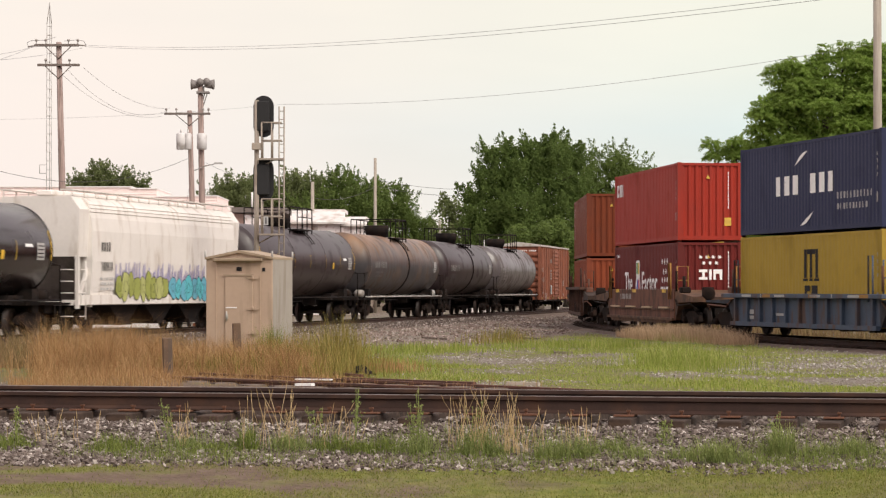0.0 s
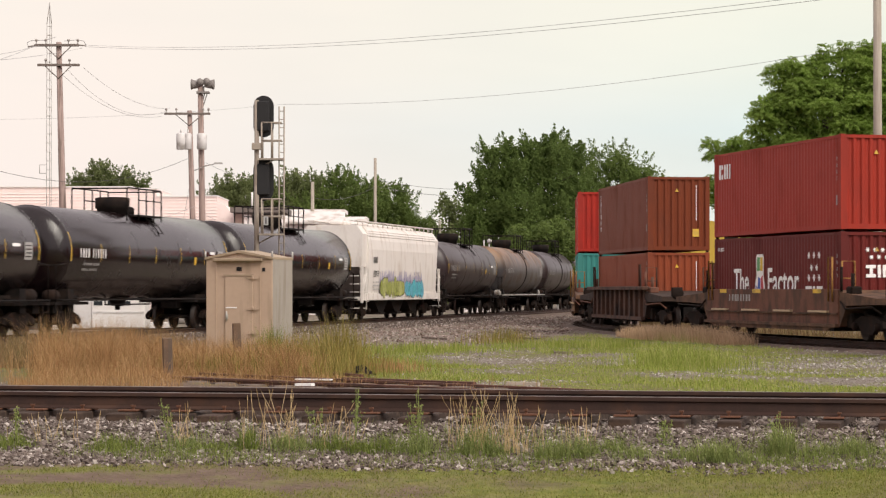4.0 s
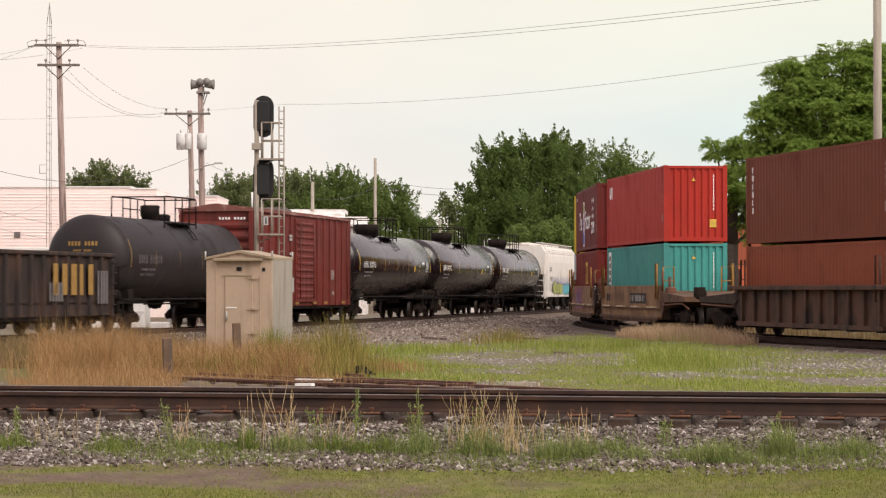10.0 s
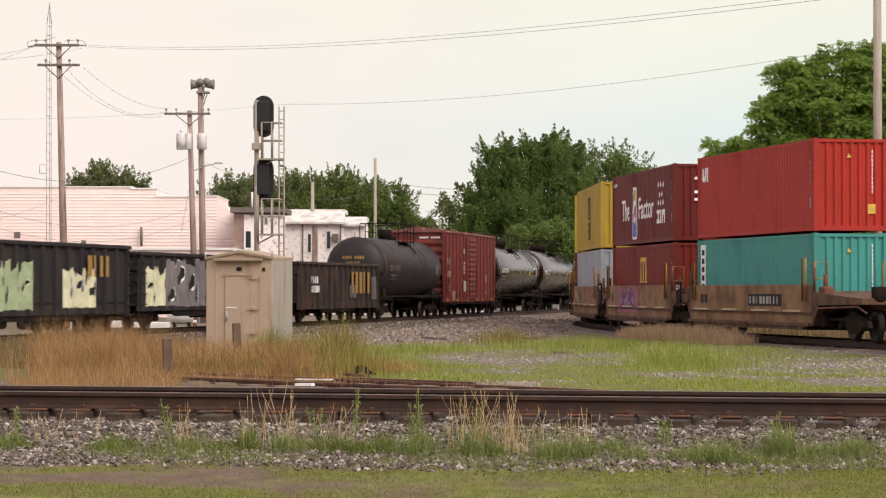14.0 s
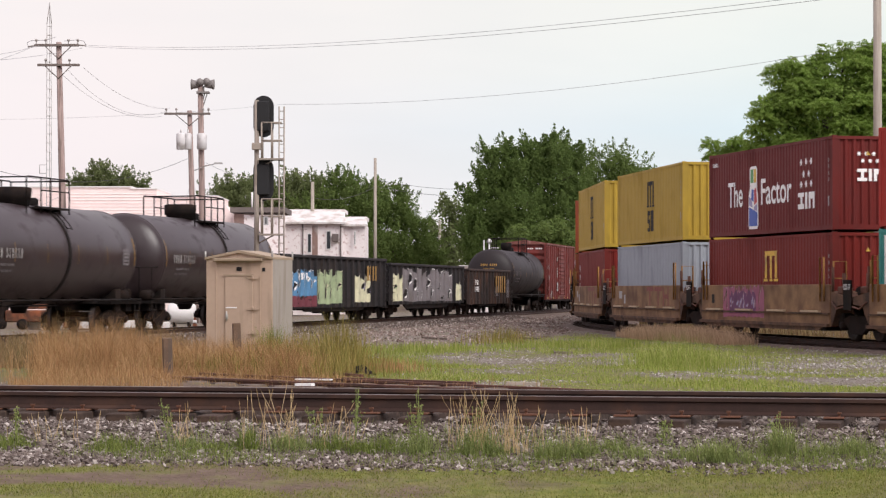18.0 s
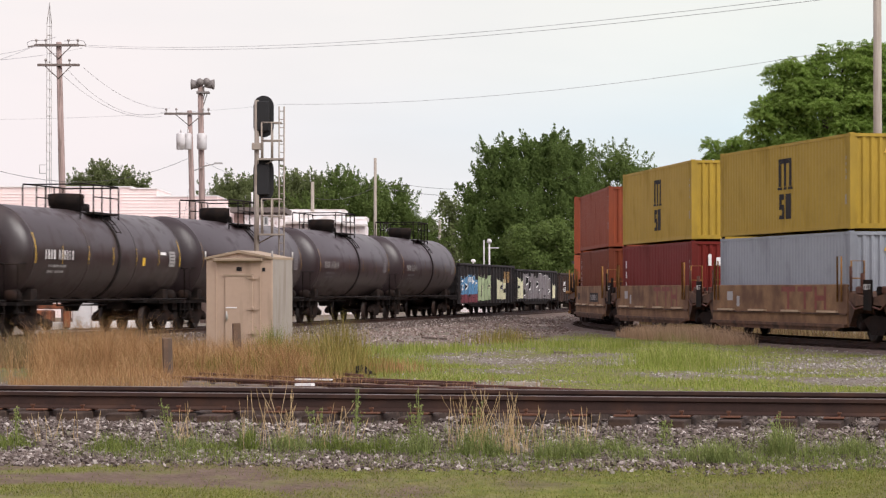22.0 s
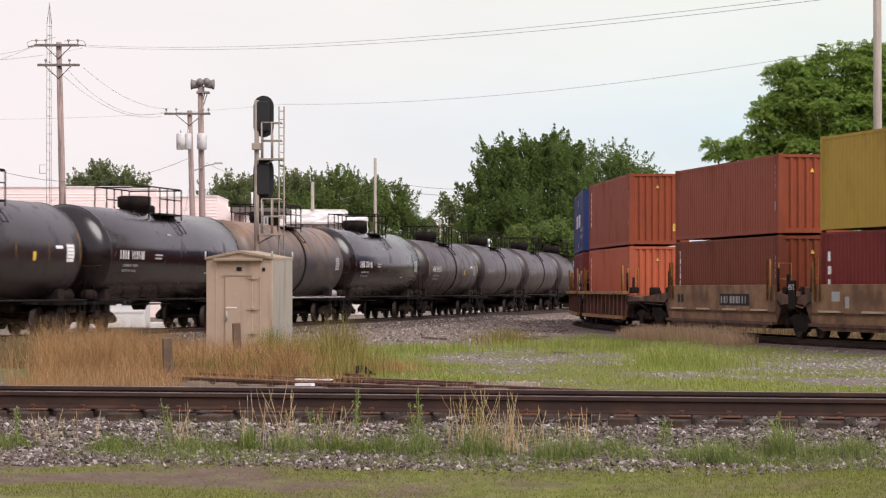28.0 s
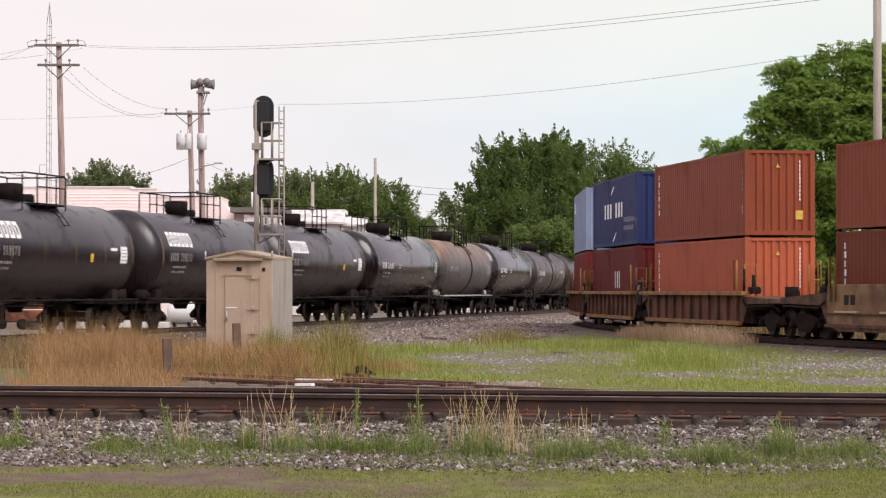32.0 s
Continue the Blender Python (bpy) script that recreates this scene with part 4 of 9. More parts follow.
def paint(name, col, stain=None, amount=0.3):
    return mat(name, col, 0.6, 0, 0.09, 0.6, 0.05, 12.0, stain or tuple(c * 0.7 + 0.014 for c in col), amount, (0.8, 1.2, 0.35), 1.4, spec=0.25)


C_NAVY = paint("container_navy", (0.022, 0.028, 0.075))
C_BLUE = paint("container_blue", (0.018, 0.03, 0.11))
C_YELLOW = paint("container_mustard", (0.40, 0.27, 0.035))
C_RED = paint("container_red", (0.32, 0.029, 0.016))
C_RED2 = paint("container_bright_red", (0.39, 0.029, 0.019))
C_BROWN = paint("container_brown", (0.165, 0.036, 0.013))
C_MAROON = paint("container_maroon", (0.13, 0.0135, 0.011))
C_MAROON2 = paint("container_dull_red", (0.17, 0.0165, 0.0115))
C_TEAL = paint("container_teal", (0.055, 0.28, 0.255))
C_GREY = paint("container_grey", (0.33, 0.36, 0.40))
C_RUSTRED = paint("container_rust_red", (0.245, 0.055, 0.022))
C_ORANGE = paint("container_orange", (0.42, 0.10, 0.045))
C_LIGHT = paint("container_pale_blue", (0.25, 0.30, 0.42))


def flat(parent, name, quads, material, label="", side="near"):
    """Flat marks on a container: quads of (x0, x1, z0, z1) on the near side, or (y0, y1, z0, z1) on its front end."""
    s = Shape()
    if name == "logo_block" and len(quads) > 1:
        for q in quads:
            flat(parent, name, [q], material, label, side)
        return None
    for a, b, z0, z1 in quads:
        if side == "near":
            q = [(a, -1.215, z0), (b, -1.215, z0), (b, -1.215, z1), (a, -1.215, z1)]
        else:
            q = [(6.083, a, z0), (6.083, b, z0), (6.083, b, z1), (6.083, a, z1)]
        s.add(q, [(0, 1, 2, 3)])
    ob = part(name, s, material, parent, label)
    return tagged(ob, kind="stuff") if len(quads) > 1 else ob


def poly_mark(parent, name, polys, material, label="", side="near"):
    s = Shape()
    for p in polys:
        s.add([(a, -1.216, z) if side == "near" else (6.084, a, z) for a, z in p], [tuple(range(len(p)))])
    return part(name, s, material, parent, label)


def lettered(parent, text, x, z, w, h, material, y=-1.217):
    """Readable words on a near side, fitted to a width and a height."""
    cu = bpy.data.curves.new("text", "FONT")
    cu.body = text
    cu.offset = 0.014
    ob = bpy.data.objects.new("text", cu)
    me = bpy.data.meshes.new_from_object(ob)
    bpy.data.objects.remove(ob)
    bpy.data.curves.remove(cu)
    p = np.array([v.co[:] for v in me.vertices])
    lo, hi = p.min(0), p.max(0)
    for v in me.vertices:
        v.co = (x + (v.co.x - lo[0]) / (hi[0] - lo[0]) * w, y, z + (v.co.y - lo[1]) / (hi[1] - lo[1]) * h)
    me.materials.clear()
    me.materials.append(material)
    return part("lettering", me, None, parent)


def container(s0, s1, h, lift, material, label, marks):
    box = thing("shipping_container", label, "container", "containers of the stack train")
    for key, sh in CONTAINER[h].items():
        nm = "_".join(w for w in key.split("_") if w.isalpha() and w not in ("near", "far", "front", "rear"))
        if isinstance(sh, Shape):
            CONTAINER[h][key] = sh = sh.mesh(nm, material)
        me = sh.copy()
        me.materials.clear()
        me.materials.append(material)
        part(nm, me, None, box)
    # serial number in a column on the end, hazard stripes and an inspection plate
    flat(box, "serial_column", [(0.68, 0.715, h - 0.45 - k * 0.14, h - 0.35 - k * 0.14) for k in range(10)], M_WHITE, side="end")
    flat(box, "height_stripe", [(y, y + 0.06, h - 0.09, h - 0.03) for y in (-1.0, -0.88, -0.76, 0.7, 0.82, 0.94)], M_YELLOW if h > 2.8 else M_WHITE, side="end")
    flat(box, "inspection_plate", [(0.55, 0.8, 0.55, 0.85)], M_YELLOW, side="end")
    poly_mark(box, "warning_triangle", [[(-0.15, h - 0.6), (0.0, h - 0.6), (-0.075, h - 0.46)]], M_YELLOW, side="end")
    flat(box, "side_serial", [(5.72, 5.77, 1.5 + k * 0.2, 1.5 + 0.12 + k * 0.2) for k in range(4)] + [(5.68, 5.78, 0.75, 1.05)], M_DIMWHITE)
    if lift > 1.5:
        for sx in (-1, 1):
            for sy in (-1, 1):
                part("twist_lock", Shape().box(*sorted((sx * 5.96, sx * 6.06)), *sorted((sy * 1.1, sy * 1.19)), -0.068, 0.01), M_TRUCK, box)
    for m in marks:
        LOGOS[m](box, h)
    MOVERS.append((box, "right", (s0 + s1) / 2, (s1 - s0) / 2, lift))
    return box


def logo_shipline(box, h):
    """Two rows of plain white blocks with two curved swooshes."""
    q = []
    for i in range(7):
        if i != 3:
            q += [(-2.7 + i * 0.76, -2.7 + i * 0.76 + (0.46 if i % 3 else 0.38), 1.2, 1.82)]
    flat(box, "logo_block", q, M_WHITE)
    flat(box, "slogan_bar", letter_rows(2.6, 0.95, 2.9, 0.2, 11, 0.45, seed=61) + letter_rows(2.6, 0.62, 2.5, 0.18, 10, 0.45, seed=62), M_GREYMARK)
    for sg, x, z in ((1, -1.0, 2.12), (-1, 0.6, 0.62)):
        p = [(x + sg * (t * 1.1), z + sg * (0.42 * t + 0.12 * math.sin(math.pi * t))) for t in np.linspace(0, 1, 8)]
        p += [(x + sg * (t * 1.1), z + sg * (0.42 * t - 0.02 * math.sin(math.pi * t))) for t in np.linspace(1, 0, 8)]
        poly_mark(box, "logo_swoosh", [p], M_WHITE)


def logo_stacked(box, h, m=None):
    m = m or M_DARKMARK
    q = [(-0.2, 0.02, 1.5, 2.4), (0.3, 0.5, 1.5, 2.4), (0.78, 1.0, 1.5, 2.4), (0.04, 0.76, 2.24, 2.4), (-0.3, 0.12, 1.4, 1.48), (0.26, 0.54, 1.4, 1.48), (0.68, 1.1, 1.4, 1.48),
         (-0.15, 0.3, 1.08, 1.26), (-0.15, 0.05, 0.85, 1.08), (-0.15, 0.3, 0.76, 0.92), (0.12, 0.3, 0.55, 0.76), (-0.15, 0.3, 0.45, 0.58), (0.45, 0.95, 0.45, 1.26)]
    flat(box, "logo_block", q, m)


def logo_badge(box, h):
    """White blocks either side of a coloured tall badge, and a small cluster with stars near the front."""
    q = []
    lettered(box, "The", -4.0, 0.98, 1.55, 0.86, M_WHITE)
    lettered(box, "Factor", -0.55, 0.98, 2.95, 0.86, M_WHITE)
    q += [(3.0, 3.55, 1.1, 1.24), (3.22, 3.4, 0.88, 1.1), (3.0, 3.55, 0.72, 0.88), (3.65, 3.85, 0.72, 1.24), (3.98, 4.14, 0.72, 1.24), (4.14, 4.34, 1.02, 1.24), (4.34, 4.5, 0.72, 1.24)]
    flat(box, "logo_block", q, M_WHITE)
    stars = []
    for x, z in ((3.3, 2.2), (3.75, 2.2), (4.2, 2.2), (3.52, 1.82), (3.98, 1.82), (3.3, 1.5), (3.75, 1.5), (4.2, 1.5)):
        stars.append([(x + (0.14 if k % 2 == 0 else 0.07) * math.cos(k * math.pi / 6), z + (0.14 if k % 2 == 0 else 0.07) * math.sin(k * math.pi / 6)) for k in range(12)])
    poly_mark(box, "logo_star", stars, M_WHITE)
    # tall narrow badge with a pale rim and patches of colour
    rim = [(-1.85, 0.35), (-1.75, 0.2), (-0.95, 0.2), (-0.82, 0.35), (-0.86, 1.3), (-0.98, 1.6), (-0.95, 2.2), (-1.05, 2.3), (-1.62, 2.3), (-1.72, 2.2), (-1.68, 1.6), (-1.82, 1.3)]
    poly_mark(box, "badge_rim", [rim], M_WHITE)
    s = {M_BADGE_BLUE: [[(-1.77, 0.3), (-0.92, 0.3), (-0.92, 0.75), (-1.77, 0.95)], [(-1.55, 1.2), (-1.3, 1.1), (-1.28, 1.5), (-1.5, 1.55)]],
         M_BADGE_GREEN: [[(-1.62, 1.75), (-1.32, 1.75), (-1.32, 2.2), (-1.6, 2.2)]], M_YELLOW: [[(-1.28, 1.75), (-1.04, 1.75), (-1.04, 2.2), (-1.28, 2.2)]],
         M_BADGE_RED: [[(-1.24, 1.0), (-0.95, 1.1), (-1.05, 1.6), (-1.25, 1.5)]], M_LILAC: [[(-1.77, 1.0), (-1.4, 0.92), (-1.5, 1.2), (-1.77, 1.3)], [(-1.3, 0.82), (-0.92, 0.8), (-0.95, 1.05), (-1.25, 0.95)]]}
    for m, q in s.items():
        o = Shape()
        for p in q:
            o.add([(a, -1.222, z) for a, z in p], [tuple(range(len(p)))])
        part("badge_patch", o, m, box)
    flat(box, "small_bar", letter_rows(-5.7, 2.45, 0.7, 0.13, 5, seed=63), M_WHITE)
    # the same cluster on the end
    q = [(-0.42, -0.1, 1.78, 1.88), (-0.3, -0.2, 1.6, 1.78), (-0.42, -0.1, 1.5, 1.6), (-0.04, 0.06, 1.5, 1.88), (0.12, 0.22, 1.5, 1.88), (0.22, 0.36, 1.72, 1.88), (0.36, 0.46, 1.5, 1.88)]
    flat(box, "logo_block", q, M_WHITE, side="end")
    st = []
    for x, z in ((-0.36, 2.34), (-0.12, 2.34), (0.12, 2.34), (0.36, 2.34), (-0.24, 2.12), (0.0, 2.12), (0.24, 2.12)):
        st.append([(x + (0.085 if k % 2 == 0 else 0.04) * math.cos(k * math.pi / 6), z + (0.085 if k % 2 == 0 else 0.04) * math.sin(k * math.pi / 6)) for k in range(12)])
    poly_mark(box, "logo_star", st, M_WHITE, side="end")


def logo_corner(box, h):
    flat(box, "logo_block", [(-5.6, -5.4, 2.0, 2.5), (-5.35, -5.18, 2.0, 2.16), (-5.35, -5.18, 2.34, 2.5), (-5.05, -4.88, 2.0, 2.5), (-4.8, -4.64, 2.0, 2.5), (-4.5, -4.38, 2.0, 2.5)], M_WHITE)


def logo_corner_u(box, h):
    poly_mark(box, "logo_mark", [[(-5.55, 2.08), (-5.42, 2.0), (-5.2, 2.0), (-5.08, 2.12), (-5.05, 2.5), (-5.22, 2.5), (-5.24, 2.18), (-5.36, 2.18), (-5.36, 2.44), (-5.52, 2.5)],
                                 [(-5.02, 2.0), (-4.86, 2.0), (-4.86, 2.5), (-5.02, 2.5)]], M_WHITE)


def logo_column(box, h):
    flat(box, "letter_column", [(-5.52, -5.43 + 0.05 * (k % 2), h - 0.55 - k * 0.27, h - 0.35 - k * 0.27) for k in range(6)], M_WHITE)


def logo_panel_column(box, h):
    flat(box, "white_panel", [(-5.75, -5.15, 1.0, 2.72)], M_WHITE)
    o = Shape()
    for k in range(5):
        z = 1.15 + k * 0.3
        o.add([(-5.6, -1.221, z), (-5.3, -1.221, z), (-5.3, -1.221, z + 0.19), (-5.6, -1.221, z + 0.19)], [(0, 1, 2, 3)])
    part("letter_column", o, M_DARKMARK, box)


def logo_end_word(box, h):
    flat(box, "logo_block", [(-0.6, -0.48, 2.0, 2.42), (-0.3, -0.06, 2.0, 2.3), (0.1, 0.34, 2.0, 2.3)], M_WHITE, side="end")
    flat(box, "logo_block", [(-5.55, -5.35, 1.2, 1.45), (-5.55, -5.3, 1.6, 1.85), (-5.55, -5.35, 2.0, 2.3)], M_WHITE)


def logo_wide_bars(box, h):
    flat(box, "logo_block", letter_rows(0.2, 1.2, 1.6, 0.7, 3, seed=66), M_WHITE)


def logo_gold(box, h):
    logo_stacked(box, h, M_YELLOW)


M_BADGE_BLUE = mat("badge_blue", (0.06, 0.12, 0.45), 0.55, 0, 0.1, 5.0)
M_BADGE_GREEN = mat("badge_green", (0.12, 0.35, 0.14), 0.55, 0, 0.1, 5.0)
M_BADGE_RED = mat("badge_red", (0.5, 0.05, 0.06), 0.55, 0, 0.1, 5.0)
LOGOS = {"shipline": logo_shipline, "stacked": logo_stacked, "badge": logo_badge, "corner": logo_corner, "corner_u": logo_corner_u,
         "column": logo_column, "panel": logo_panel_column, "end_word": logo_end_word, "wide": logo_wide_bars, "gold": logo_gold}

W_BLUE = mat("well_car_blue", (0.05, 0.075, 0.12), 0.65, 0, 0.25, 1.5, stain=(0.12, 0.07, 0.05), amount=0.45, stretch=(1.5, 1, 0.4))
W_TAN = mat("well_car_faded_yellow", (0.27, 0.155, 0.074), 0.8, 0, 0.28, 1.1, 0.1, 20, stain=(0.125, 0.066, 0.04), amount=0.75, stretch=(0.7, 1, 0.7), stain_scale=1.5)
# rust of the brown car; also the painted shade on yellow cars' sides
W_RUST_AND_SHADE = mat("well_car_rust_and_shade", (0.15, 0.058, 0.034), 0.8, 0, 0.3, 1.2, 0.1, 20, stain=(0.07, 0.04, 0.03), amount=0.6, stretch=(1.3, 1, 0.5))
W_DARK = mat("well_car_dark_brown", (0.085, 0.038, 0.023), 0.8, 0, 0.3, 1.2, 0.1, 20, stain=(0.03, 0.022, 0.02), amount=0.5, stretch=(1.3, 1, 0.5))
W_END = mat("well_car_end_dirty", (0.13, 0.066, 0.036), 0.85, 0, 0.3, 1.5, 0.1, 20, stain=(0.04, 0.025, 0.02), amount=0.6)
W_BLUE_DARK = mat("well_car_end_blue", (0.022, 0.032, 0.052), 0.75, 0, 0.3, 1.5, stain=(0.03, 0.02, 0.016), amount=0.6)
W_END2 = mat("well_car_end_dark", (0.04, 0.022, 0.015), 0.85, 0, 0.3, 1.5, 0.1, 20, stain=(0.025, 0.016, 0.014), amount=0.6)
W_RAIL = mat("well_car_rail_yellow", (0.34, 0.17, 0.035), 0.7, 0, 0.25, 2.0, stain=(0.14, 0.07, 0.03), amount=0.5)
W_YEL = mat("well_car_yellow", (0.3, 0.15, 0.045), 0.7, 0, 0.2, 1.2, 0.1, 20, stain=(0.2, 0.1, 0.045), amount=0.6, stretch=(1.3, 1, 0.5))


def well_car(s0, s1, style, paint_mat, label, gap_front, gap_rear, tag=None, name="well_car"):
    """A container well. s0, s1: its containers' span; gaps: length of its end platforms beyond them."""
    car = thing(name, label, "well car", "cars of the stack train")
    L = (s1 - s0) / 2
    W = 1.42
    ztop = (1.58 if paint_mat is W_RUST_AND_SHADE else 1.72) if style == "smooth" else {W_DARK: 1.55, W_BLUE: 1.29}.get(paint_mat, 1.36)
    for sy in (-1, 1):
        s = Shape()
        a = sy * (W - 0.06)
        if style == "smooth":
            s.box(-L - 0.25, L + 0.25, *sorted((a, sy * W)), 0.42, ztop, bevel=0.02)
            low = Shape().box(-L - 0.25, L + 0.25, *sorted((sy * (W + 0.001), sy * (W + 0.1))), 0.42, 0.52)
            low.box(-L - 0.25, L + 0.25, *sorted((sy * (W + 0.001), sy * (W + 0.05))), 0.8, 0.85)
            low.prism([(-L + 0.2, 0.42), (L - 0.2, 0.42), (L - 0.7, 0.3), (-L + 0.7, 0.3)], *sorted((a, sy * (W + 0.05))))
        else:
            s.box(-L - 0.25, L + 0.25, *sorted((a, sy * (W - 0.03))), 0.4, ztop)
            low = Shape().box(-L - 0.25, L + 0.25, *sorted((sy * (W - 0.028), sy * (W + 0.1))), 0.36, 0.5)
        # yellow cars: shade below the top chord is painted in with the dark brown
        side = part("side_sill", s, W_RUST_AND_SHADE if paint_mat is W_YEL else paint_mat, car)
        part("bottom_chord", low, W_END if style == "smooth" else paint_mat, side)
        if style != "smooth":
            part("top_chord", Shape().box(-L - 0.9, L + 0.9, *sorted((sy * (W - 0.1), sy * (W + 0.2))), ztop + 0.001, ztop + 0.14, bevel=0.015), paint_mat, side)
        if style == "smooth":
            for k in range(4):
                x = -L + 1.3 + (2 * L - 2.6) * k / 3
                led = Shape().prism([(x - 0.8, 0.86), (x + 0.8, 0.86), (x + 0.8, 0.92), (x - 0.8, 0.92)], *sorted((sy * W, sy * (W + 0.1))))
                part("ledge", led, M_GALV_TAN, side)
        else:
            for k in range(11):
                x = -L + 0.15 + (2 * L - 0.3) * k / 10
                rb = Shape().prism([(x - 0.07, 0.5), (x + 0.07, 0.5), (x + 0.07, ztop), (x - 0.07, ztop)], *sorted((sy * (W - 0.03), sy * (W + 0.08))))
                # ribs of yellow cars take the same painted shade
                part("side_rib", rb, W_RUST_AND_SHADE if paint_mat is W_YEL else paint_mat, side)
    for x in np.linspace(-L + 0.3, L - 0.3, 6):
        part("well_crossbar", Shape().box(x - 0.2, x + 0.2, -W, W, 0.3, 0.42), M_FRAME, car)
    for sx, gap in ((1, gap_front), (-1, gap_rear)):
        x0, x1 = sx * (L + 0.08), sx * (L + gap)
        p = Shape().prism([(x0, 0.45), (x0, ztop - 0.03 if ztop < 1.6 else 1.52), (x0 + sx * 0.5, min(ztop - 0.06, 1.46)), (x1, min(ztop - 0.1, 1.3)), (x1, 1.12), (x0 + sx * 0.75, 1.08), (x0 + sx * 0.22, 0.45)], -W + 0.04, W - 0.04)
        clutter = Shape().box(*sorted((x0 + sx * 0.55, x0 + sx * 1.0)), -W + 0.1, -W + 0.45, 1.42, 1.66, bevel=0.04)
        clutter.rod((x0 + sx * 0.3, -W + 0.06, 1.5), (x0 + sx * 0.3, -W + 0.06, 2.25), 0.045, 6).rod((x0 + sx * 0.75, -W + 0.25, 1.5), (x0 + sx * 0.75, -W + 0.25, 2.05), 0.06, 6)
        clutter.path([(x0 + sx * 0.35, -W + 0.0, 1.2), (x0 + sx * 0.8, -W - 0.02, 0.98), (x1 - sx * 0.3, -W + 0.02, 1.05), (x1, -W + 0.2, 0.85)], 0.03)
        part("brake_gear", clutter, M_TRUCK if (s0 // 7) % 2 else W_RUST_AND_SHADE, car)
        part("end_bulkhead", p, W_END if style == "smooth" else W_BLUE_DARK if paint_mat is W_BLUE else W_END if paint_mat is W_YEL else W_END2, car)
        # dark sill and rigging, added to darken the see-through gap under the platform
        part("draft_sill", Shape().box(*sorted((x0, x1 - sx * 0.1)), -0.55, 0.55, 0.32, 0.9), M_FRAME, car)
        part("brake_rigging", Shape().rod((x0, -1.0, 0.62), (x1 - sx * 0.3, -1.0, 0.7), 0.05, 6).box(*sorted((x0 + sx * 0.3, x0 + sx * 0.75)), -1.2, -0.75, 0.4, 0.85, bevel=0.04), M_FRAME, car)
        rail_mat = W_RAIL if style == "smooth" or paint_mat is W_YEL else paint_mat
        for sy in (-1, 1):
            xr = x0 + sx * 0.25
            part("handrail", Shape().path([(xr, sy * (W - 0.1), 1.35), (xr, sy * (W - 0.1), 2.42), (xr, sy * (W - 0.5), 2.42), (xr, sy * (W - 0.5), 1.35)], 0.03), rail_mat, car)
            part("grab_iron", Shape().rod((xr, sy * (W - 0.1), 1.9), (xr, sy * (W - 0.5), 1.9), 0.022), rail_mat, car)
            part("ladder_rail", Shape().path([(sx * (L - 0.1), sy * (W + 0.05), 1.2), (sx * (L - 0.1), sy * (W + 0.05), 2.55), (sx * (L - 0.45), sy * (W + 0.05), 2.55), (sx * (L - 0.45), sy * (W + 0.05), 1.2)], 0.03), rail_mat, car)
        if sx == 1:
            br = Shape().lathe([(x1 - 0.03, 0.2), (x1, 0.24), (x1 + 0.03, 0.2)], 16, "x", centre=(0, -0.8, 1.42)).box(x1 - 0.25, x1 - 0.02, -1.0, -0.6, 1.15, 1.65, bevel=0.02)
            part("hand_brake", br, M_TRUCK, car)
        if gap > 2.5:
            coupler(car, x1, sx)
            truck(car, sx * (L + gap - 1.35))
        elif sx == -1:
            truck(car, x1)
            hinge = Shape().box(x1 - 0.3, x1 + 0.3, -0.3, 0.3, 0.75, 1.15, bevel=0.05).box(x1 - 0.22, x1 + 0.22, -W + 0.15, W - 0.15, 1.22, 1.3)
            part("articulation", hinge, M_FRAME, car)
            pl = Shape().box(x1 - 0.28, x1 + 0.28, -W - 0.02, -W + 0.02, 0.95, 1.85)
            part("end_plate", pl, M_FRAME, car)
            lettered(car, "125 T", x1 - 0.24, 1.56, 0.46, 0.16, M_WHITE, -W - 0.026)
            lettered(car, "40", x1 + 0.55, 1.42, 0.36, 0.24, M_FRAME, -W - 0.006) if style == "smooth" else None
    yy = -W - 0.004
    if tag:
        tag(car, L, yy)
    MOVERS.append((car, "right", (s0 + s1) / 2, L, 0.0))
    return car


M_GALV_TAN = mat("dusty_ledge", (0.5, 0.38, 0.25), 0.8, 0, 0.2, 3.0)
M_PINK_EDGE = mat("spray_pale_pink", (0.4, 0.24, 0.26), 0.6, 0, 0.3, 3.0)
M_PINK_DARK = mat("spray_purple", (0.13, 0.035, 0.11), 0.6, 0, 0.3, 3.0)
M_PINK = mat("spray_pink", (0.32, 0.09, 0.16), 0.6, 0, 0.3, 3.0)
M_DULLRED = mat("old_red_letters", (0.2, 0.05, 0.035), 0.7, 0, 0.3, 3.0)


def tag_plate(car, L, y):
    bars(car, "number_panel", [(0.2, 3.6, 1.02, 1.42)], y, M_DARKMARK)
    bars(car, "number_marks", letter_rows(0.35, 1.1, 3.1, 0.24, 9, seed=71), y - 0.004, M_DIMWHITE)
    bars(car, "small_marks", [(-L + 1.0, -L + 1.35, 1.1, 1.4), (-L + 1.45, -L + 1.8, 1.1, 1.4)], y, M_DARKMARK)


def tag_pink(car, L, y):
    block_graffiti(car, -L + 2.2, -L + 6.4, 0.62, 1.7, y, M_PINK, M_PINK_EDGE, W_RUST_AND_SHADE, 81, 7)
    block_graffiti(car, -L + 2.9, -L + 5.6, 0.75, 1.55, y - 0.01, M_PINK_DARK, M_PINK_EDGE, M_LILAC, 84, 4)
    bars(car, "small_marks", [(-L + 0.9, -L + 1.2, 1.1, 1.4)], y, M_DARKMARK)


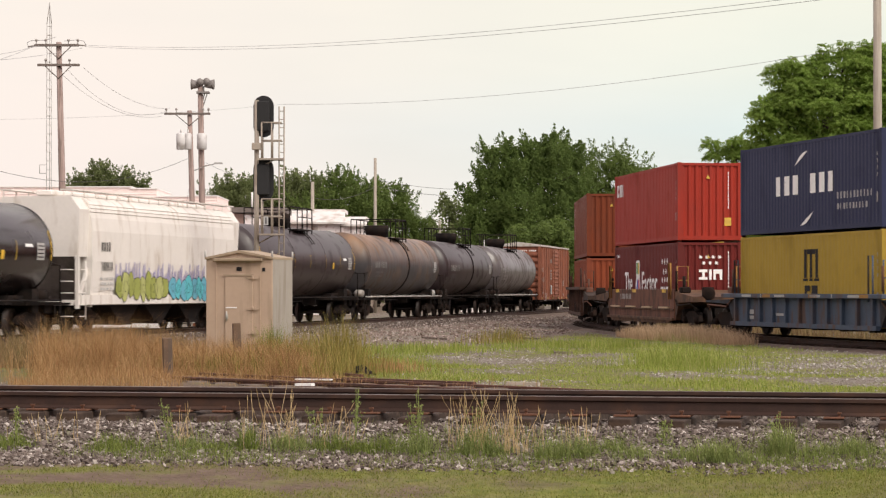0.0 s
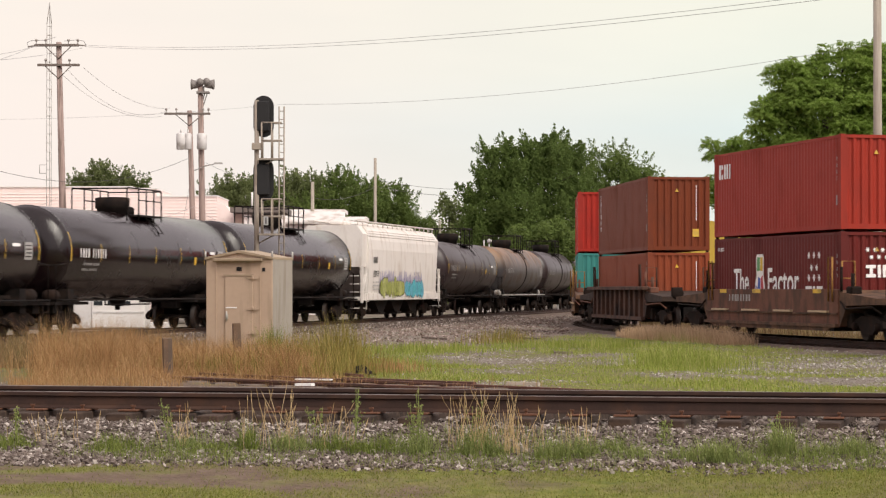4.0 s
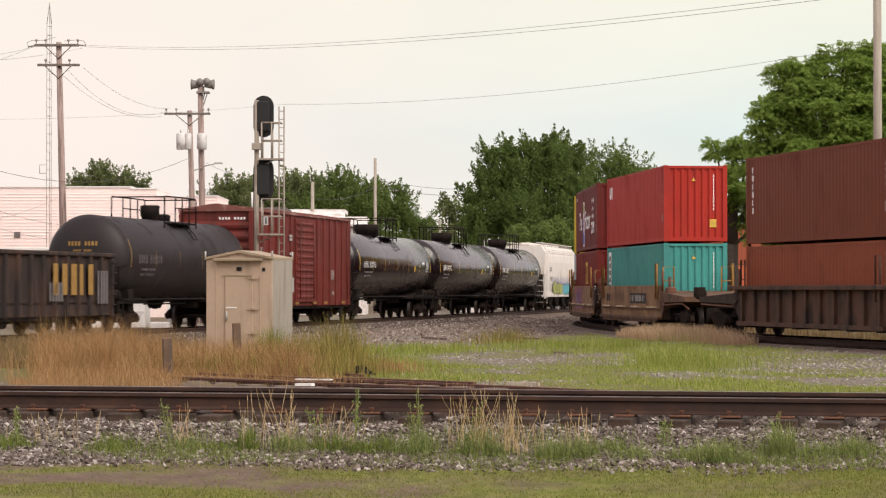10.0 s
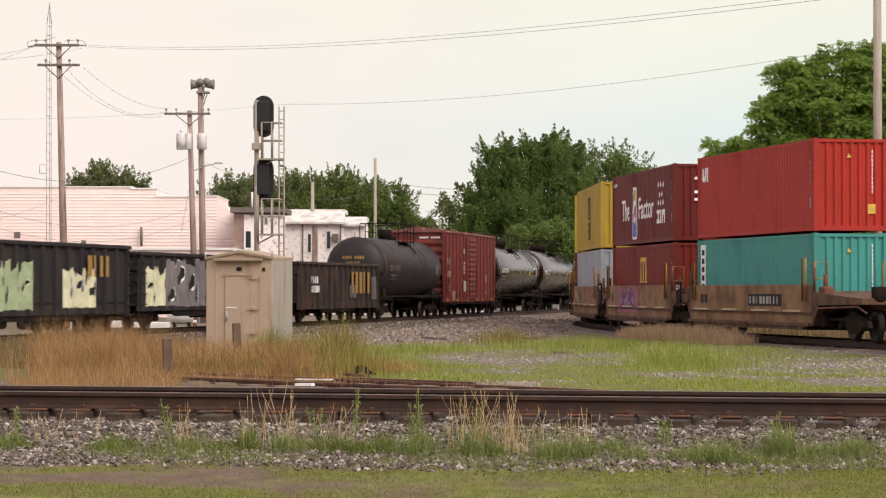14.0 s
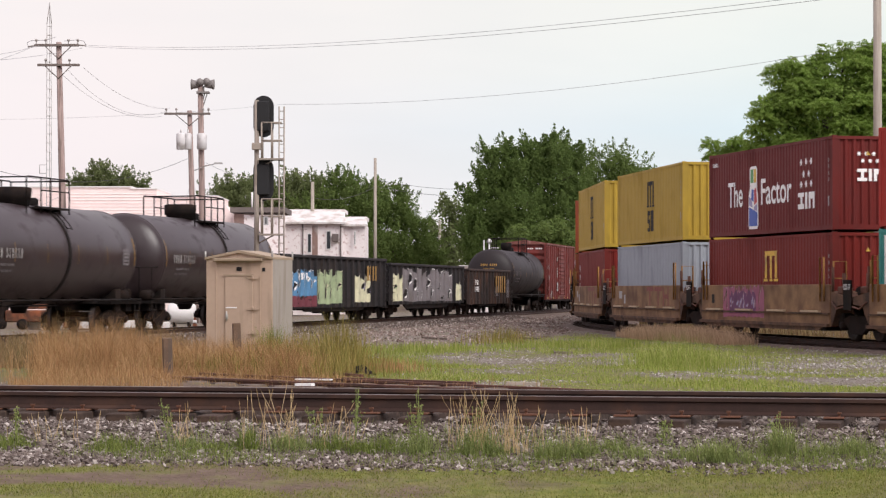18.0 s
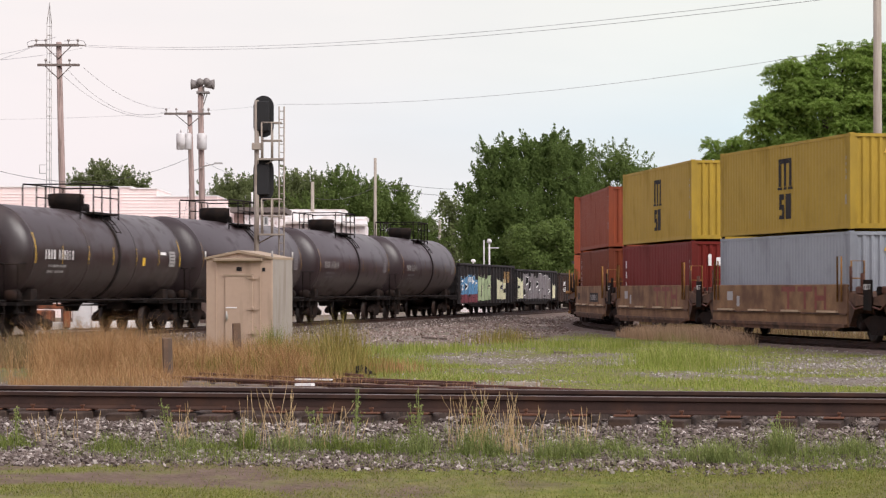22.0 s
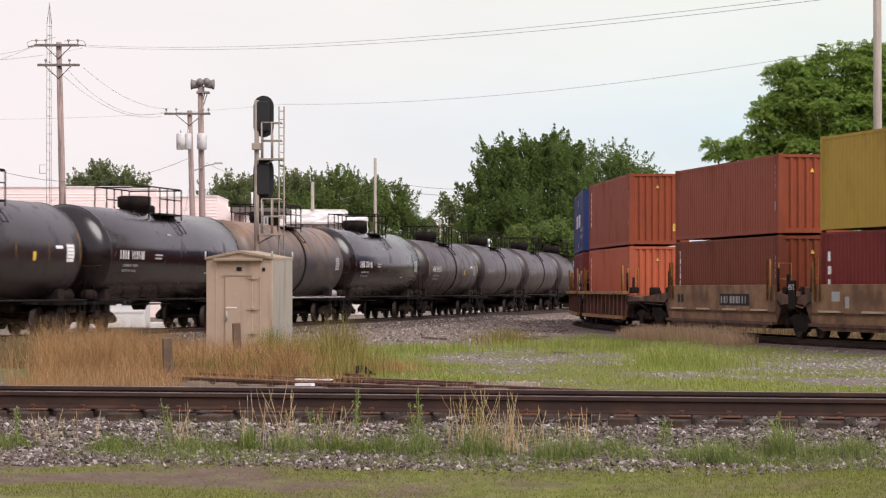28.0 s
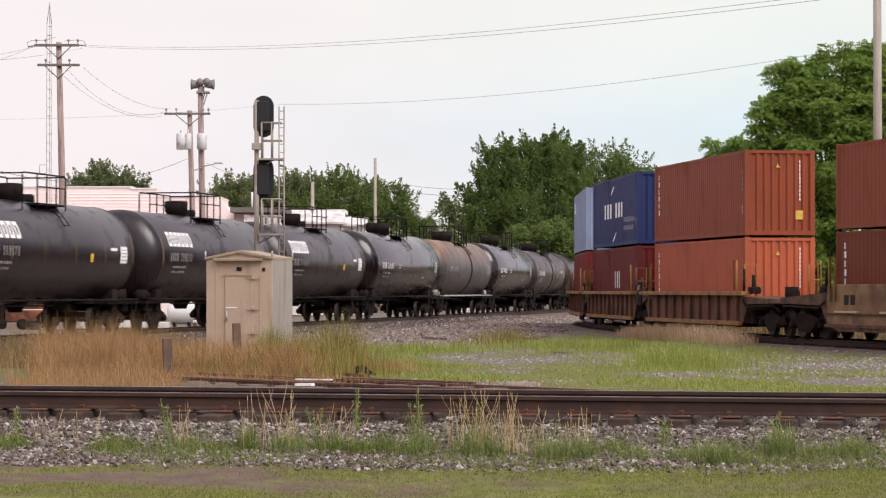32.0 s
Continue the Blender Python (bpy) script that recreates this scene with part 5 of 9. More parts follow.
def tag_red(car, L, y):
    q = [(0.6, 1.9, 1.5, 1.66), (1.15, 1.35, 0.95, 1.5), (2.1, 3.4, 1.5, 1.66), (2.65, 2.85, 0.95, 1.5), (3.6, 3.8, 0.95, 1.66), (3.8, 4.4, 1.22, 1.38), (4.4, 4.6, 0.95, 1.66)]
    bars(car, "red_letters", q, y, M_DULLRED)
    bars(car, "small_marks", [(-L + 1.3, -L + 1.9, 1.2, 1.5), (-L + 2.3, -L + 2.6, 1.0, 1.35)], y, M_GREYMARK)


def tag_yellow(car, L, y):
    bars(car, "reflector_strip", [(-L + 1.2, -L + 1.9, 1.45, 1.58), (-L + 4.6, -L + 5.4, 1.45, 1.58), (L - 1.9, L - 1.2, 1.45, 1.58)], y, M_YELLOW)
    bars(car, "number_marks", letter_rows(-L + 2.2, 1.18, 2.3, 0.22, 8, seed=72), y, M_DIMWHITE)


def tag_chord(car, L, y):
    bars(car, "reflector_strip", [(-L + 1.2 + k * 3.1, -L + 2.1 + k * 3.1, 1.32, 1.4) for k in range(4)] + [(-L + 3.0 + k * 6.2, -L + 3.08 + k * 6.2, 1.3, 1.42) for k in range(2)], -1.624, M_GREYMARK)
    bars(car, "rust_patch", [(-L + 3.2 + k * 4.1, -L + 3.9 + k * 4.1, 1.31, 1.41) for k in range(3)], -1.624, W_RAIL)
    bars(car, "stencil_line", [(-L + 1.3, -L + 1.8, 0.75, 0.9), (-L + 1.3, -L + 1.8, 0.58, 0.7), (-L + 3.9, -L + 4.8, 0.72, 0.8)], -1.412, M_GREYMARK)


LOW, HIGH = 0.43, 3.385
# stack train on the right track; places along the track at 13 s
well_car(71.26, 83.45, "ribbed", W_BLUE, "blue well car with ribbed sides", 3.2, 3.2, tag_chord)
container(71.26, 83.45, 2.9, LOW, C_YELLOW, "mustard yellow container with a dark block logo", ["stacked"])
container(71.26, 83.45, 2.9, HIGH, C_NAVY, "navy blue container with white logo shapes", ["shipline"])
well_car(51.2, 63.4, "smooth", W_RUST_AND_SHADE, "rusty brown well car with smooth sides", 3.2, 4.0, tag_yellow)
container(51.2, 63.4, 2.9, LOW, C_MAROON, "maroon container with white blocks and a coloured badge", ["badge"])
container(51.2, 63.4, 2.9, HIGH, C_RED, "red container with a small white corner logo", ["corner"])
well_car(29.3, 41.3, "ribbed", W_DARK, "dark brown well car with ribbed sides", 4.0, 4.5)
container(29.2, 41.4, 2.59, LOW, C_RUSTRED, "plain rust-red corrugated steel container", [])
container(29.2, 41.4, 2.9, HIGH - 0.3, C_BROWN, "brown container with a column of white letters", ["column"])
well_car(6.4, 18.6, "smooth", W_TAN, "faded yellow articulated well car unit with a number panel", 4.5, 1.72, tag_plate)
container(6.4, 18.6, 2.9, LOW, C_TEAL, "teal container with a white letter panel", ["panel"])
container(6.4, 18.6, 2.9, HIGH, C_RED2, "bright red container with a white corner logo", ["corner_u"])
well_car(-9.15, 3.04, "smooth", W_TAN, "faded yellow articulated well car unit with pink graffiti", 1.72, 1.75, tag_pink)
container(-9.15, 3.04, 2.9, LOW, C_MAROON2, "dull red container with a gold block logo", ["gold"])
container(-9.15, 3.04, 2.9, HIGH, C_MAROON, "maroon container with white blocks and a coloured badge", ["badge"])
well_car(-24.85, -12.66, "smooth", W_TAN, "faded yellow articulated well car unit with dull red letters", 1.75, 1.8, tag_red)
container(-24.85, -12.66, 2.9, LOW, C_GREY, "plain pale grey corrugated steel container", [])
container(-24.85, -12.66, 2.9, HIGH, C_YELLOW, "mustard yellow container with a dark block logo", ["stacked"])
well_car(-40.65, -28.46, "smooth", W_TAN, "faded yellow articulated well car unit", 1.8, 1.8, tag_red)
container(-40.65, -28.46, 2.9, LOW, C_MAROON2, "dull red container with white letters on its end", ["end_word"])
container(-40.65, -28.46, 2.9, HIGH, C_YELLOW, "mustard yellow container with a dark block logo", ["stacked"])
well_car(-56.45, -44.26, "smooth", W_TAN, "faded yellow articulated well car unit", 1.8, 4.0, tag_plate)
container(-56.45, -44.26, 2.9, LOW, C_BROWN, "brown container with a column of white letters", ["column"])
container(-56.45, -44.26, 2.59, HIGH, C_RUSTRED, "plain rust-red corrugated steel container", [])
well_car(-76.9, -64.7, "ribbed", W_YEL, "yellow well car unit with ribbed sides and a top chord", 4.0, 1.6)
container(-76.9, -64.6, 2.9, LOW, C_ORANGE, "orange container with a column of white letters", ["column"])
container(-76.9, -64.6, 2.9, HIGH, C_RUSTRED, "rust-red container with a column of white letters", ["column"])
well_car(-92.25, -80.06, "ribbed", W_YEL, "yellow well car unit with ribbed sides and a top chord", 1.6, 1.6)
container(-92.25, -80.06, 2.9, LOW, C_MAROON, "maroon container with white bars", ["wide"])
container(-92.25, -80.06, 2.9, HIGH, C_BLUE, "blue container with white logo shapes", ["shipline"])
well_car(-107.6, -95.41, "ribbed", W_YEL, "yellow well car unit with ribbed sides and a top chord", 1.6, 1.6)
container(-107.6, -95.41, 2.9, LOW, C_MAROON2, "plain dull red corrugated steel container", [])
container(-107.6, -95.41, 2.9, HIGH, C_LIGHT, "pale blue container with a white mark", ["corner"])


# ---- ground ----
NEAR_A, NEAR_B = (-4.70, 26.35), (4.35, 24.40)     # near rail of the track in front
ND = Vector((NEAR_B[0] - NEAR_A[0], NEAR_B[1] - NEAR_A[1])).normalized()
NN = Vector((-ND.y, ND.x))                          # away from the camera
NEAR_MID = Vector((NEAR_A[0] + NEAR_B[0], NEAR_A[1] + NEAR_B[1])) / 2 + NN * 0.7535
NEAR_RAIL = 0.48


SIDE_A, SIDE_B = (-5.02, 45.0), (1.96, 36.3)
SIDE_D = (SIDE_B[0] - SIDE_A[0], SIDE_B[1] - SIDE_A[1])
SIDE_LEN = math.hypot(*SIDE_D)


def behind_siding(x, y):
    """Distance across the abandoned siding, positive away from the camera."""
    return (-(x - SIDE_A[0]) * SIDE_D[1] + (y - SIDE_A[1]) * SIDE_D[0]) / SIDE_LEN


def smooth_step(a, b, x):
    t = np.clip((x - a) / (b - a), 0, 1)
    return t * t * (3 - 2 * t)


def near_frame(x, y):
    """Along and across the front track, across positive away from the camera."""
    dx, dy = x - NEAR_MID.x, y - NEAR_MID.y
    return dx * ND.x + dy * ND.y, dx * NN.x + dy * NN.y


def line_distance(line, x, y):
    """Distance across a far track, from its centre line."""
    pts = line[::8, 1:3]
    sh = np.shape(x)
    xx, yy = np.ravel(x), np.ravel(y)
    best = np.full(xx.shape, 1e9)
    for px, py in pts:
        best = np.minimum(best, (xx - px) ** 2 + (yy - py) ** 2)
    return np.sqrt(best).reshape(sh)


def ground_height(x, y):
    along, across = near_frame(x, y)
    bed = 0.21 * (1 - smooth_step(1.5, 3.3, np.abs(across)))
    fade = 1 - smooth_step(20, 26, np.abs(along))
    base = -0.02 - 0.22 * smooth_step(30, 75, y) - 0.02 * smooth_step(3, 4, across)
    bumps = 0.05 * np.sin(x * 0.7 + y * 0.23) * np.sin(y * 0.41 - x * 0.13) * smooth_step(2.5, 6, np.abs(across))
    # low bank of the abandoned siding
    t = np.clip(((x - SIDE_A[0]) * SIDE_D[0] + (y - SIDE_A[1]) * SIDE_D[1]) / SIDE_LEN ** 2, -0.15, 1.05)
    off = np.hypot(x - SIDE_A[0] - SIDE_D[0] * t, y - SIDE_A[1] - SIDE_D[1] * t)
    bank = 0.07 * (1 - smooth_step(1.0, 3.0, off)) * smooth_step(-0.14, 0.05, t)
    return base + np.maximum(bed * fade, bank) + bumps * (1 - bank * 5)


def graded(a, b, n, p):
    t = np.linspace(0, 1, n)
    return a + (b - a) * t ** p


ys = np.concatenate([np.linspace(-300, 10, 14)[:-1], np.arange(10, 62, 0.35), np.linspace(62, 240, 90), graded(244, 3500, 14, 2.5)])
xs = np.concatenate([-graded(45, 3000, 10, 2.5)[::-1], np.linspace(-44.5, -9, 40)[:-1], np.linspace(-9, 9, 52), np.linspace(9, 60, 44)[1:], graded(61, 3000, 10, 2.5)])
GX, GY = np.meshgrid(xs, ys)
GZ = ground_height(GX, GY)
gv = np.stack([GX, GY, GZ], -1).reshape(-1, 3)
nx_, ny_ = len(xs), len(ys)
ii, jj = np.meshgrid(np.arange(nx_ - 1), np.arange(ny_ - 1))
o = (jj * nx_ + ii).ravel()
gf = np.stack([o, o + 1, o + nx_ + 1, o + nx_], -1)


def ground_material():
    m = bpy.data.materials.new("ground")
    m.use_nodes = True
    n, l = m.node_tree.nodes, m.node_tree.links
    b = n["Principled BSDF"]
    b.inputs["Roughness"].default_value = 0.95
    b.inputs["Specular IOR Level"].default_value = 0.15
    co = n.new("ShaderNodeTexCoord")

    def noise_of(sc, d=5.0, st=(1, 1, 1)):
        mp = n.new("ShaderNodeMapping")
        mp.inputs["Scale"].default_value = st
        t = n.new("ShaderNodeTexNoise")
        t.inputs["Scale"].default_value, t.inputs["Detail"].default_value = sc, d
        l.new(co.outputs["Object"], mp.inputs["Vector"])
        l.new(mp.outputs[0], t.inputs["Vector"])
        return t.outputs["Fac"]

    def ramp(sock, stops):
        r = n.new("ShaderNodeValToRGB")
        e = r.color_ramp.elements
        e[0].position, e[0].color = stops[0][0], (*stops[0][1], 1)
        e[1].position, e[1].color = stops[-1][0], (*stops[-1][1], 1)
        for p, c in stops[1:-1]:
            k = e.new(p)
            k.color = (*c, 1)
        l.new(sock, r.inputs["Fac"])
        return r.outputs["Color"]

    def mixed(f, a, c):
        x = n.new("ShaderNodeMix")
        x.data_type = "RGBA"
        l.new(f, x.inputs["Factor"])
        l.new(a, x.inputs["A"])
        l.new(c, x.inputs["B"])
        return x.outputs["Result"]

    stones = n.new("ShaderNodeTexVoronoi")
    stones.inputs["Scale"].default_value = 17.0
    l.new(co.outputs["Object"], stones.inputs["Vector"])
    grav = ramp(stones.outputs["Color"], [(0.0, (0.07, 0.052, 0.042)), (0.45, (0.178, 0.152, 0.13)), (0.85, (0.275, 0.245, 0.215)), (1.0, (0.5, 0.47, 0.43))])
    soil = ramp(noise_of(3.0), [(0.3, (0.105, 0.07, 0.05)), (0.7, (0.175, 0.125, 0.094))])
    green = ramp(noise_of(7.0, 7.0, (1, 0.6, 1)), [(0.28, (0.095, 0.115, 0.022)), (0.5, (0.155, 0.172, 0.038)), (0.72, (0.22, 0.21, 0.07))])
    at = n.new("ShaderNodeAttribute")
    at.attribute_name = "cover"
    sep = n.new("ShaderNodeSeparateColor")
    l.new(at.outputs["Color"], sep.inputs[0])
    c = mixed(sep.outputs["Green"], soil, grav)
    br = n.new("ShaderNodeMath")
    br.operation = "MULTIPLY_ADD"
    l.new(noise_of(2.2, 6.0, (1, 0.45, 1)), br.inputs[0])
    br.inputs[1].default_value = 2.4
    br.inputs[2].default_value = -1.2
    ad = n.new("ShaderNodeMath")
    ad.use_clamp = True
    l.new(br.outputs[0], ad.inputs[0])
    l.new(sep.outputs["Red"], ad.inputs[1])
    c = mixed(ad.outputs[0], c, green)
    l.new(c, b.inputs["Base Color"])
    bp = n.new("ShaderNodeBump")
    bp.inputs["Strength"].default_value, bp.inputs["Distance"].default_value = 0.6, 0.04
    l.new(stones.outputs["Distance"], bp.inputs["Height"])
    l.new(bp.outputs[0], b.inputs["Normal"])
    return m


def front_lawn(along, across):
    """Grass on the verge before the track: a thin band beside the stones, bare soil, then mown grass; greener to the right."""
    wob = 0.25 * np.sin(along * 1.9) + 0.15 * np.sin(along * 4.7 + across)
    right = smooth_step(-0.4, 2.6, along + wob)
    band = np.exp(-((across + 4.75 + wob) / 0.55) ** 2) * (0.55 + 0.35 * np.sin(along * 2.6 + 1.0))
    near = smooth_step(-6.35, -7.2, across + wob)
    left = np.maximum(band, 0.8 * near)
    return np.clip(left * (1 - right) + right * (0.55 + 0.35 * smooth_step(-3.1, -4.2, across) - 0.3 * np.exp(-((across + 5.3) / 0.4) ** 2)), 0, 1)


def cover(x, y):
    """How much grass and how much gravel lies at a place."""
    along, across = near_frame(x, y)
    grass, gravel = np.full(np.shape(x), 0.75), np.full(np.shape(x), 0.35)
    front = across < -3.1
    lawn = front_lawn(along, across)
    grass = np.where(front, lawn, grass)
    gravel = np.where(front, 0.1, gravel)
    on_bed = (np.abs(across) < 3.1)
    grass = np.where(on_bed, 0.02, grass)
    gravel = np.where(on_bed, 1.0, gravel)
    far = across > 3.1
    u = x / np.maximum(y, 1.0)
    left = smooth_step(0.02, -0.03, u)
    wob = 2.2 * np.sin(x * 0.9) + 1.6 * np.sin(x * 2.3 + y * 0.2)
    strip = np.exp(-((y - 66 + 60 * np.maximum(u - 0.03, 0) + wob) / 7.0) ** 2) * smooth_step(-0.05, 0.0, u) * (1 - 0.75 * np.exp(-((u - 0.098) / 0.016) ** 2))
    strip = np.maximum(strip, 0.85 * np.exp(-((y - 46 + wob * 0.4) / 1.8) ** 2) * smooth_step(0.11, 0.14, u))
    bare = smooth_step(0.1, 0.75, np.sin(x * 1.1 + 0.7 * np.sin(y * 0.5)) * np.sin(y * 0.62 - x * 0.25 + 1.1) + 0.35 * np.sin(x * 3.7 + y * 1.3)) * smooth_step(-0.02, 0.03, u) * smooth_step(37, 42, y)
    strip = np.clip(strip * (0.75 + 0.5 * np.sin(x * 1.7 + 0.5 * y) * np.sin(y * 0.8 - x)), 0, 1)
    grass = np.where(far, 0.8 - 0.78 * strip - 0.55 * left * smooth_step(60, 40, y), grass)
    grass = grass - np.where(far, 0.5 * bare, 0)
    gravel = np.where(far, np.clip(0.3 + 0.7 * strip + 0.6 * bare, 0, 1), gravel)
    t = np.clip(((x - SIDE_A[0]) * SIDE_D[0] + (y - SIDE_A[1]) * SIDE_D[1]) / SIDE_LEN ** 2, -0.15, 1.0)
    old = np.hypot(x - SIDE_A[0] - SIDE_D[0] * t, y - SIDE_A[1] - SIDE_D[1] * t)
    old = np.where(far, smooth_step(2.1, 1.0, old + 0.3 * np.sin(x * 2.7 + y)), 0)
    grass, gravel = grass - 0.8 * old, np.where(old > 0.3, 0.15, gravel)
    d = line_distance(LEFT, x, y)
    near_left = smooth_step(19, 9, d) * smooth_step(66, 82, y)
    grass = grass - 0.95 * near_left
    gravel = np.maximum(gravel, near_left)
    beyond = smooth_step(84, 100, y) * smooth_step(0.06, 0.0, u)
    grass = grass - 0.9 * beyond
    d2 = line_distance(RIGHT, x, y)
    nr = np.maximum(smooth_step(3.4, 2.3, d2), smooth_step(0.045, 0.06, u) * (x > np.interp(y, RIGHT[::8, 2], RIGHT[::8, 1])))
    grass = grass - 0.7 * nr
    gravel = np.maximum(gravel, nr)
    return np.clip(grass, 0, 1), np.clip(gravel, 0, 1)


g_me = big_mesh("ground", gv, gf, ground_material(), True)
cg, cr = cover(GX, GY)
layer = g_me.color_attributes.new("cover", "FLOAT_COLOR", "POINT")
layer.data.foreach_set("color", np.stack([cg.ravel(), cr.ravel(), cg.ravel() * 0, cg.ravel() * 0 + 1], -1).astype(np.float32).ravel())
tagged(new("ground", g_me), "weedy gravel and grass ground of a rail junction", "ground", kind="structure")

# ---- far tracks: bed, sleepers, rails ----
M_BALLAST = mat("ballast_bed", (0.15, 0.108, 0.085), 0.95, 0, 0.5, 6.0, 1.0, 16.0, stain=(0.07, 0.046, 0.035), amount=0.5, stain_scale=1.0)
M_RAIL = mat("rail_rusty", (0.047, 0.0235, 0.0175), 0.65, 0.2, 0.3, 4.0, 0.1, 30.0, stain=(0.09, 0.045, 0.028), amount=0.4)
M_RAILHEAD = mat("rail_polished", (0.32, 0.275, 0.26), 0.36, 0.9, 0.2, 3.0)
M_TIE = mat("timber_tie", (0.042, 0.025, 0.018), 0.95, 0, 0.35, 3.0, 0.5, 25.0, stain=(0.12, 0.075, 0.05), amount=0.4, stretch=(0.5, 4, 4), rand=0.25)


def swept(line, lo, hi, prof, step=2.0):
    """A section (across, z) swept along a track."""
    rows = [r for r in np.arange(lo, hi + step, step)]
    v, f, k = [], [], len(prof)
    for s in rows:
        x, y = on_line(line, s)
        a = float(np.interp(s, line[:, 0], line[:, 3]))
        v += [(x + math.cos(a) * c, y - math.sin(a) * c, z) for c, z in prof]
    for i in range(len(rows) - 1):
        f += [(i * k + j, i * k + (j + 1) % k, (i + 1) * k + (j + 1) % k, (i + 1) * k + j) for j in range(k)]
    f += [tuple(range(k)), tuple(reversed([(len(rows) - 1) * k + j for j in range(k)]))]
    return Shape().add(v, f)


def rail_profile(c, z):
    """Section of a rail centred at c with its top at z."""
    h = 0.172
    return [(c - 0.07, z - h), (c - 0.07, z - h + 0.012), (c - 0.012, z - h + 0.035), (c - 0.009, z - 0.05), (c - 0.036, z - 0.038), (c - 0.036, z - 0.006), (c - 0.028, z),
            (c + 0.028, z), (c + 0.036, z - 0.006), (c + 0.036, z - 0.038), (c + 0.009, z - 0.05), (c + 0.012, z - h + 0.035), (c + 0.07, z - h + 0.012), (c + 0.07, z - h)]


for nm, line, zr, lo, hi in (("left_track", LEFT, RAIL_LEFT, -130, 250), ("right_track", RIGHT, RAIL_RIGHT, -170, 150)):
    bed = part("track_bed", swept(line, lo, hi, [(-3.3, -0.6), (-2.9, zr - 0.42), (-1.7, zr - 0.2), (1.7, zr - 0.2), (2.9, zr - 0.42), (3.3, -0.6)]), M_BALLAST)
    tagged(bed, "grey-brown crushed stone ballast bed of a railway track", "track bed", kind="structure")
    tr = thing(nm.split("_")[1] + "_rails", "steel rails on timber ties of a main line", "railway track", kind="structure")
    for c in (-0.7535, 0.7535):
        r = part("rail", swept(line, lo, hi, rail_profile(c, zr)), M_RAIL, tr)
        part("rail_head", swept(line, lo, hi, [(c - 0.03, zr - 0.004), (c - 0.03, zr + 0.002), (c + 0.03, zr + 0.002), (c + 0.03, zr - 0.004)]), M_RAILHEAD, r)
    ties = Shape()
    for s in np.arange(-75 if nm[0] == "l" else -45, 120 if nm[0] == "l" else 70, 0.55):
        x, y = on_line(line, s)
        a = float(np.interp(s, line[:, 0], line[:, 3]))
        ties.box(-1.3, 1.3, -0.11, 0.11, zr - 0.36, zr - 0.174, pose(x, y, 0, 0, 0, -math.degrees(a)))
    tagged(part("ties", ties, M_TIE, tr), kind="stuff")

# ---- the track in front ----
front = thing("front_rails", "weathered rails on timber ties with weeds between", "railway track", kind="structure")


def near_at(along, across, z=0.0, turn=0.0):
    p = NEAR_MID + ND * along + NN * across
    return pose(p.x, p.y, z, 0, 0, math.degrees(math.atan2(ND.y, ND.x)) + turn)


M0 = near_at(0, 0)
for c in (-0.7535, 0.7535):
    prof = rail_profile(c, NEAR_RAIL)
    r = part("rail", Shape().prism(prof, -22, 22, "x", M0), M_RAIL, front)
    part("rail_head", Shape().prism([(c - 0.029, NEAR_RAIL - 0.003), (c - 0.029, NEAR_RAIL + 0.003), (c + 0.029, NEAR_RAIL + 0.003), (c + 0.029, NEAR_RAIL - 0.003)], -22, 22, "x", M0), M_RAILHEAD, front)
tie_rnd = random.Random(9)
tie_me = Shape().box(-0.115, 0.115, -1.3, 1.3, -0.18, 0.0, bevel=0.012).mesh("tie", M_TIE)
M_PLATE = mat("tie_plate_rust", (0.14, 0.062, 0.036), 0.9, 0, 0.35, 6.0, 0.3, 30.0)
plate_me = Shape().box(-0.1, 0.1, -0.18, 0.18, 0.0, 0.02, bevel=0.004).mesh("tie_plate", M_PLATE)
spike_me = Shape().box(-0.012, 0.012, -0.012, 0.012, 0.0, 0.05).box(-0.02, 0.02, -0.03, 0.015, 0.035, 0.052).mesh("spike", M_PLATE)
for k in range(-26, 27):
    a = k * 0.52 + tie_rnd.uniform(-0.05, 0.05)
    zt = NEAR_RAIL - 0.172 - 0.02
    t = part("tie", tie_me, None, front, at=near_at(a, tie_rnd.uniform(-0.07, 0.07), zt + tie_rnd.uniform(-0.012, 0), tie_rnd.uniform(-2, 2)))
    for c in (-0.7535, 0.7535):
        part("tie_plate", plate_me, None, front, at=near_at(a, c, zt))
        if abs(k) < 14:
            for d in (-0.1, 0.1):
                part("spike", spike_me, None, front, at=near_at(a + tie_rnd.uniform(-0.06, 0.06), c + d, zt + 0.015))

# ---- relay cabinet ----
M_CAB = mat("cabinet_beige", (0.475, 0.35, 0.262), 0.6, 0, 0.07, 1.2, stain=(0.3, 0.23, 0.16), amount=0.3, stretch=(1.5, 1.5, 0.2))
M_CAB_GREY = mat("cabinet_side_grey", (0.34, 0.305, 0.27), 0.6, 0, 0.08, 1.2, stain=(0.26, 0.22, 0.18), amount=0.3, stretch=(1.5, 1.5, 0.2))
M_CAB_ROOF = mat("cabinet_roof", (0.37, 0.285, 0.2), 0.65, 0, 0.12, 2.0, stain=(0.25, 0.19, 0.13), amount=0.4)
CD = 56.0
cab = thing("relay_cabinet", "beige steel railway relay cabinet with a pitched roof", "cabinet", at=pose(-4.422, CD + 0.75, -0.15, 0, 0, -14.5))
w, dp, h = 0.79, 0.72, 2.42
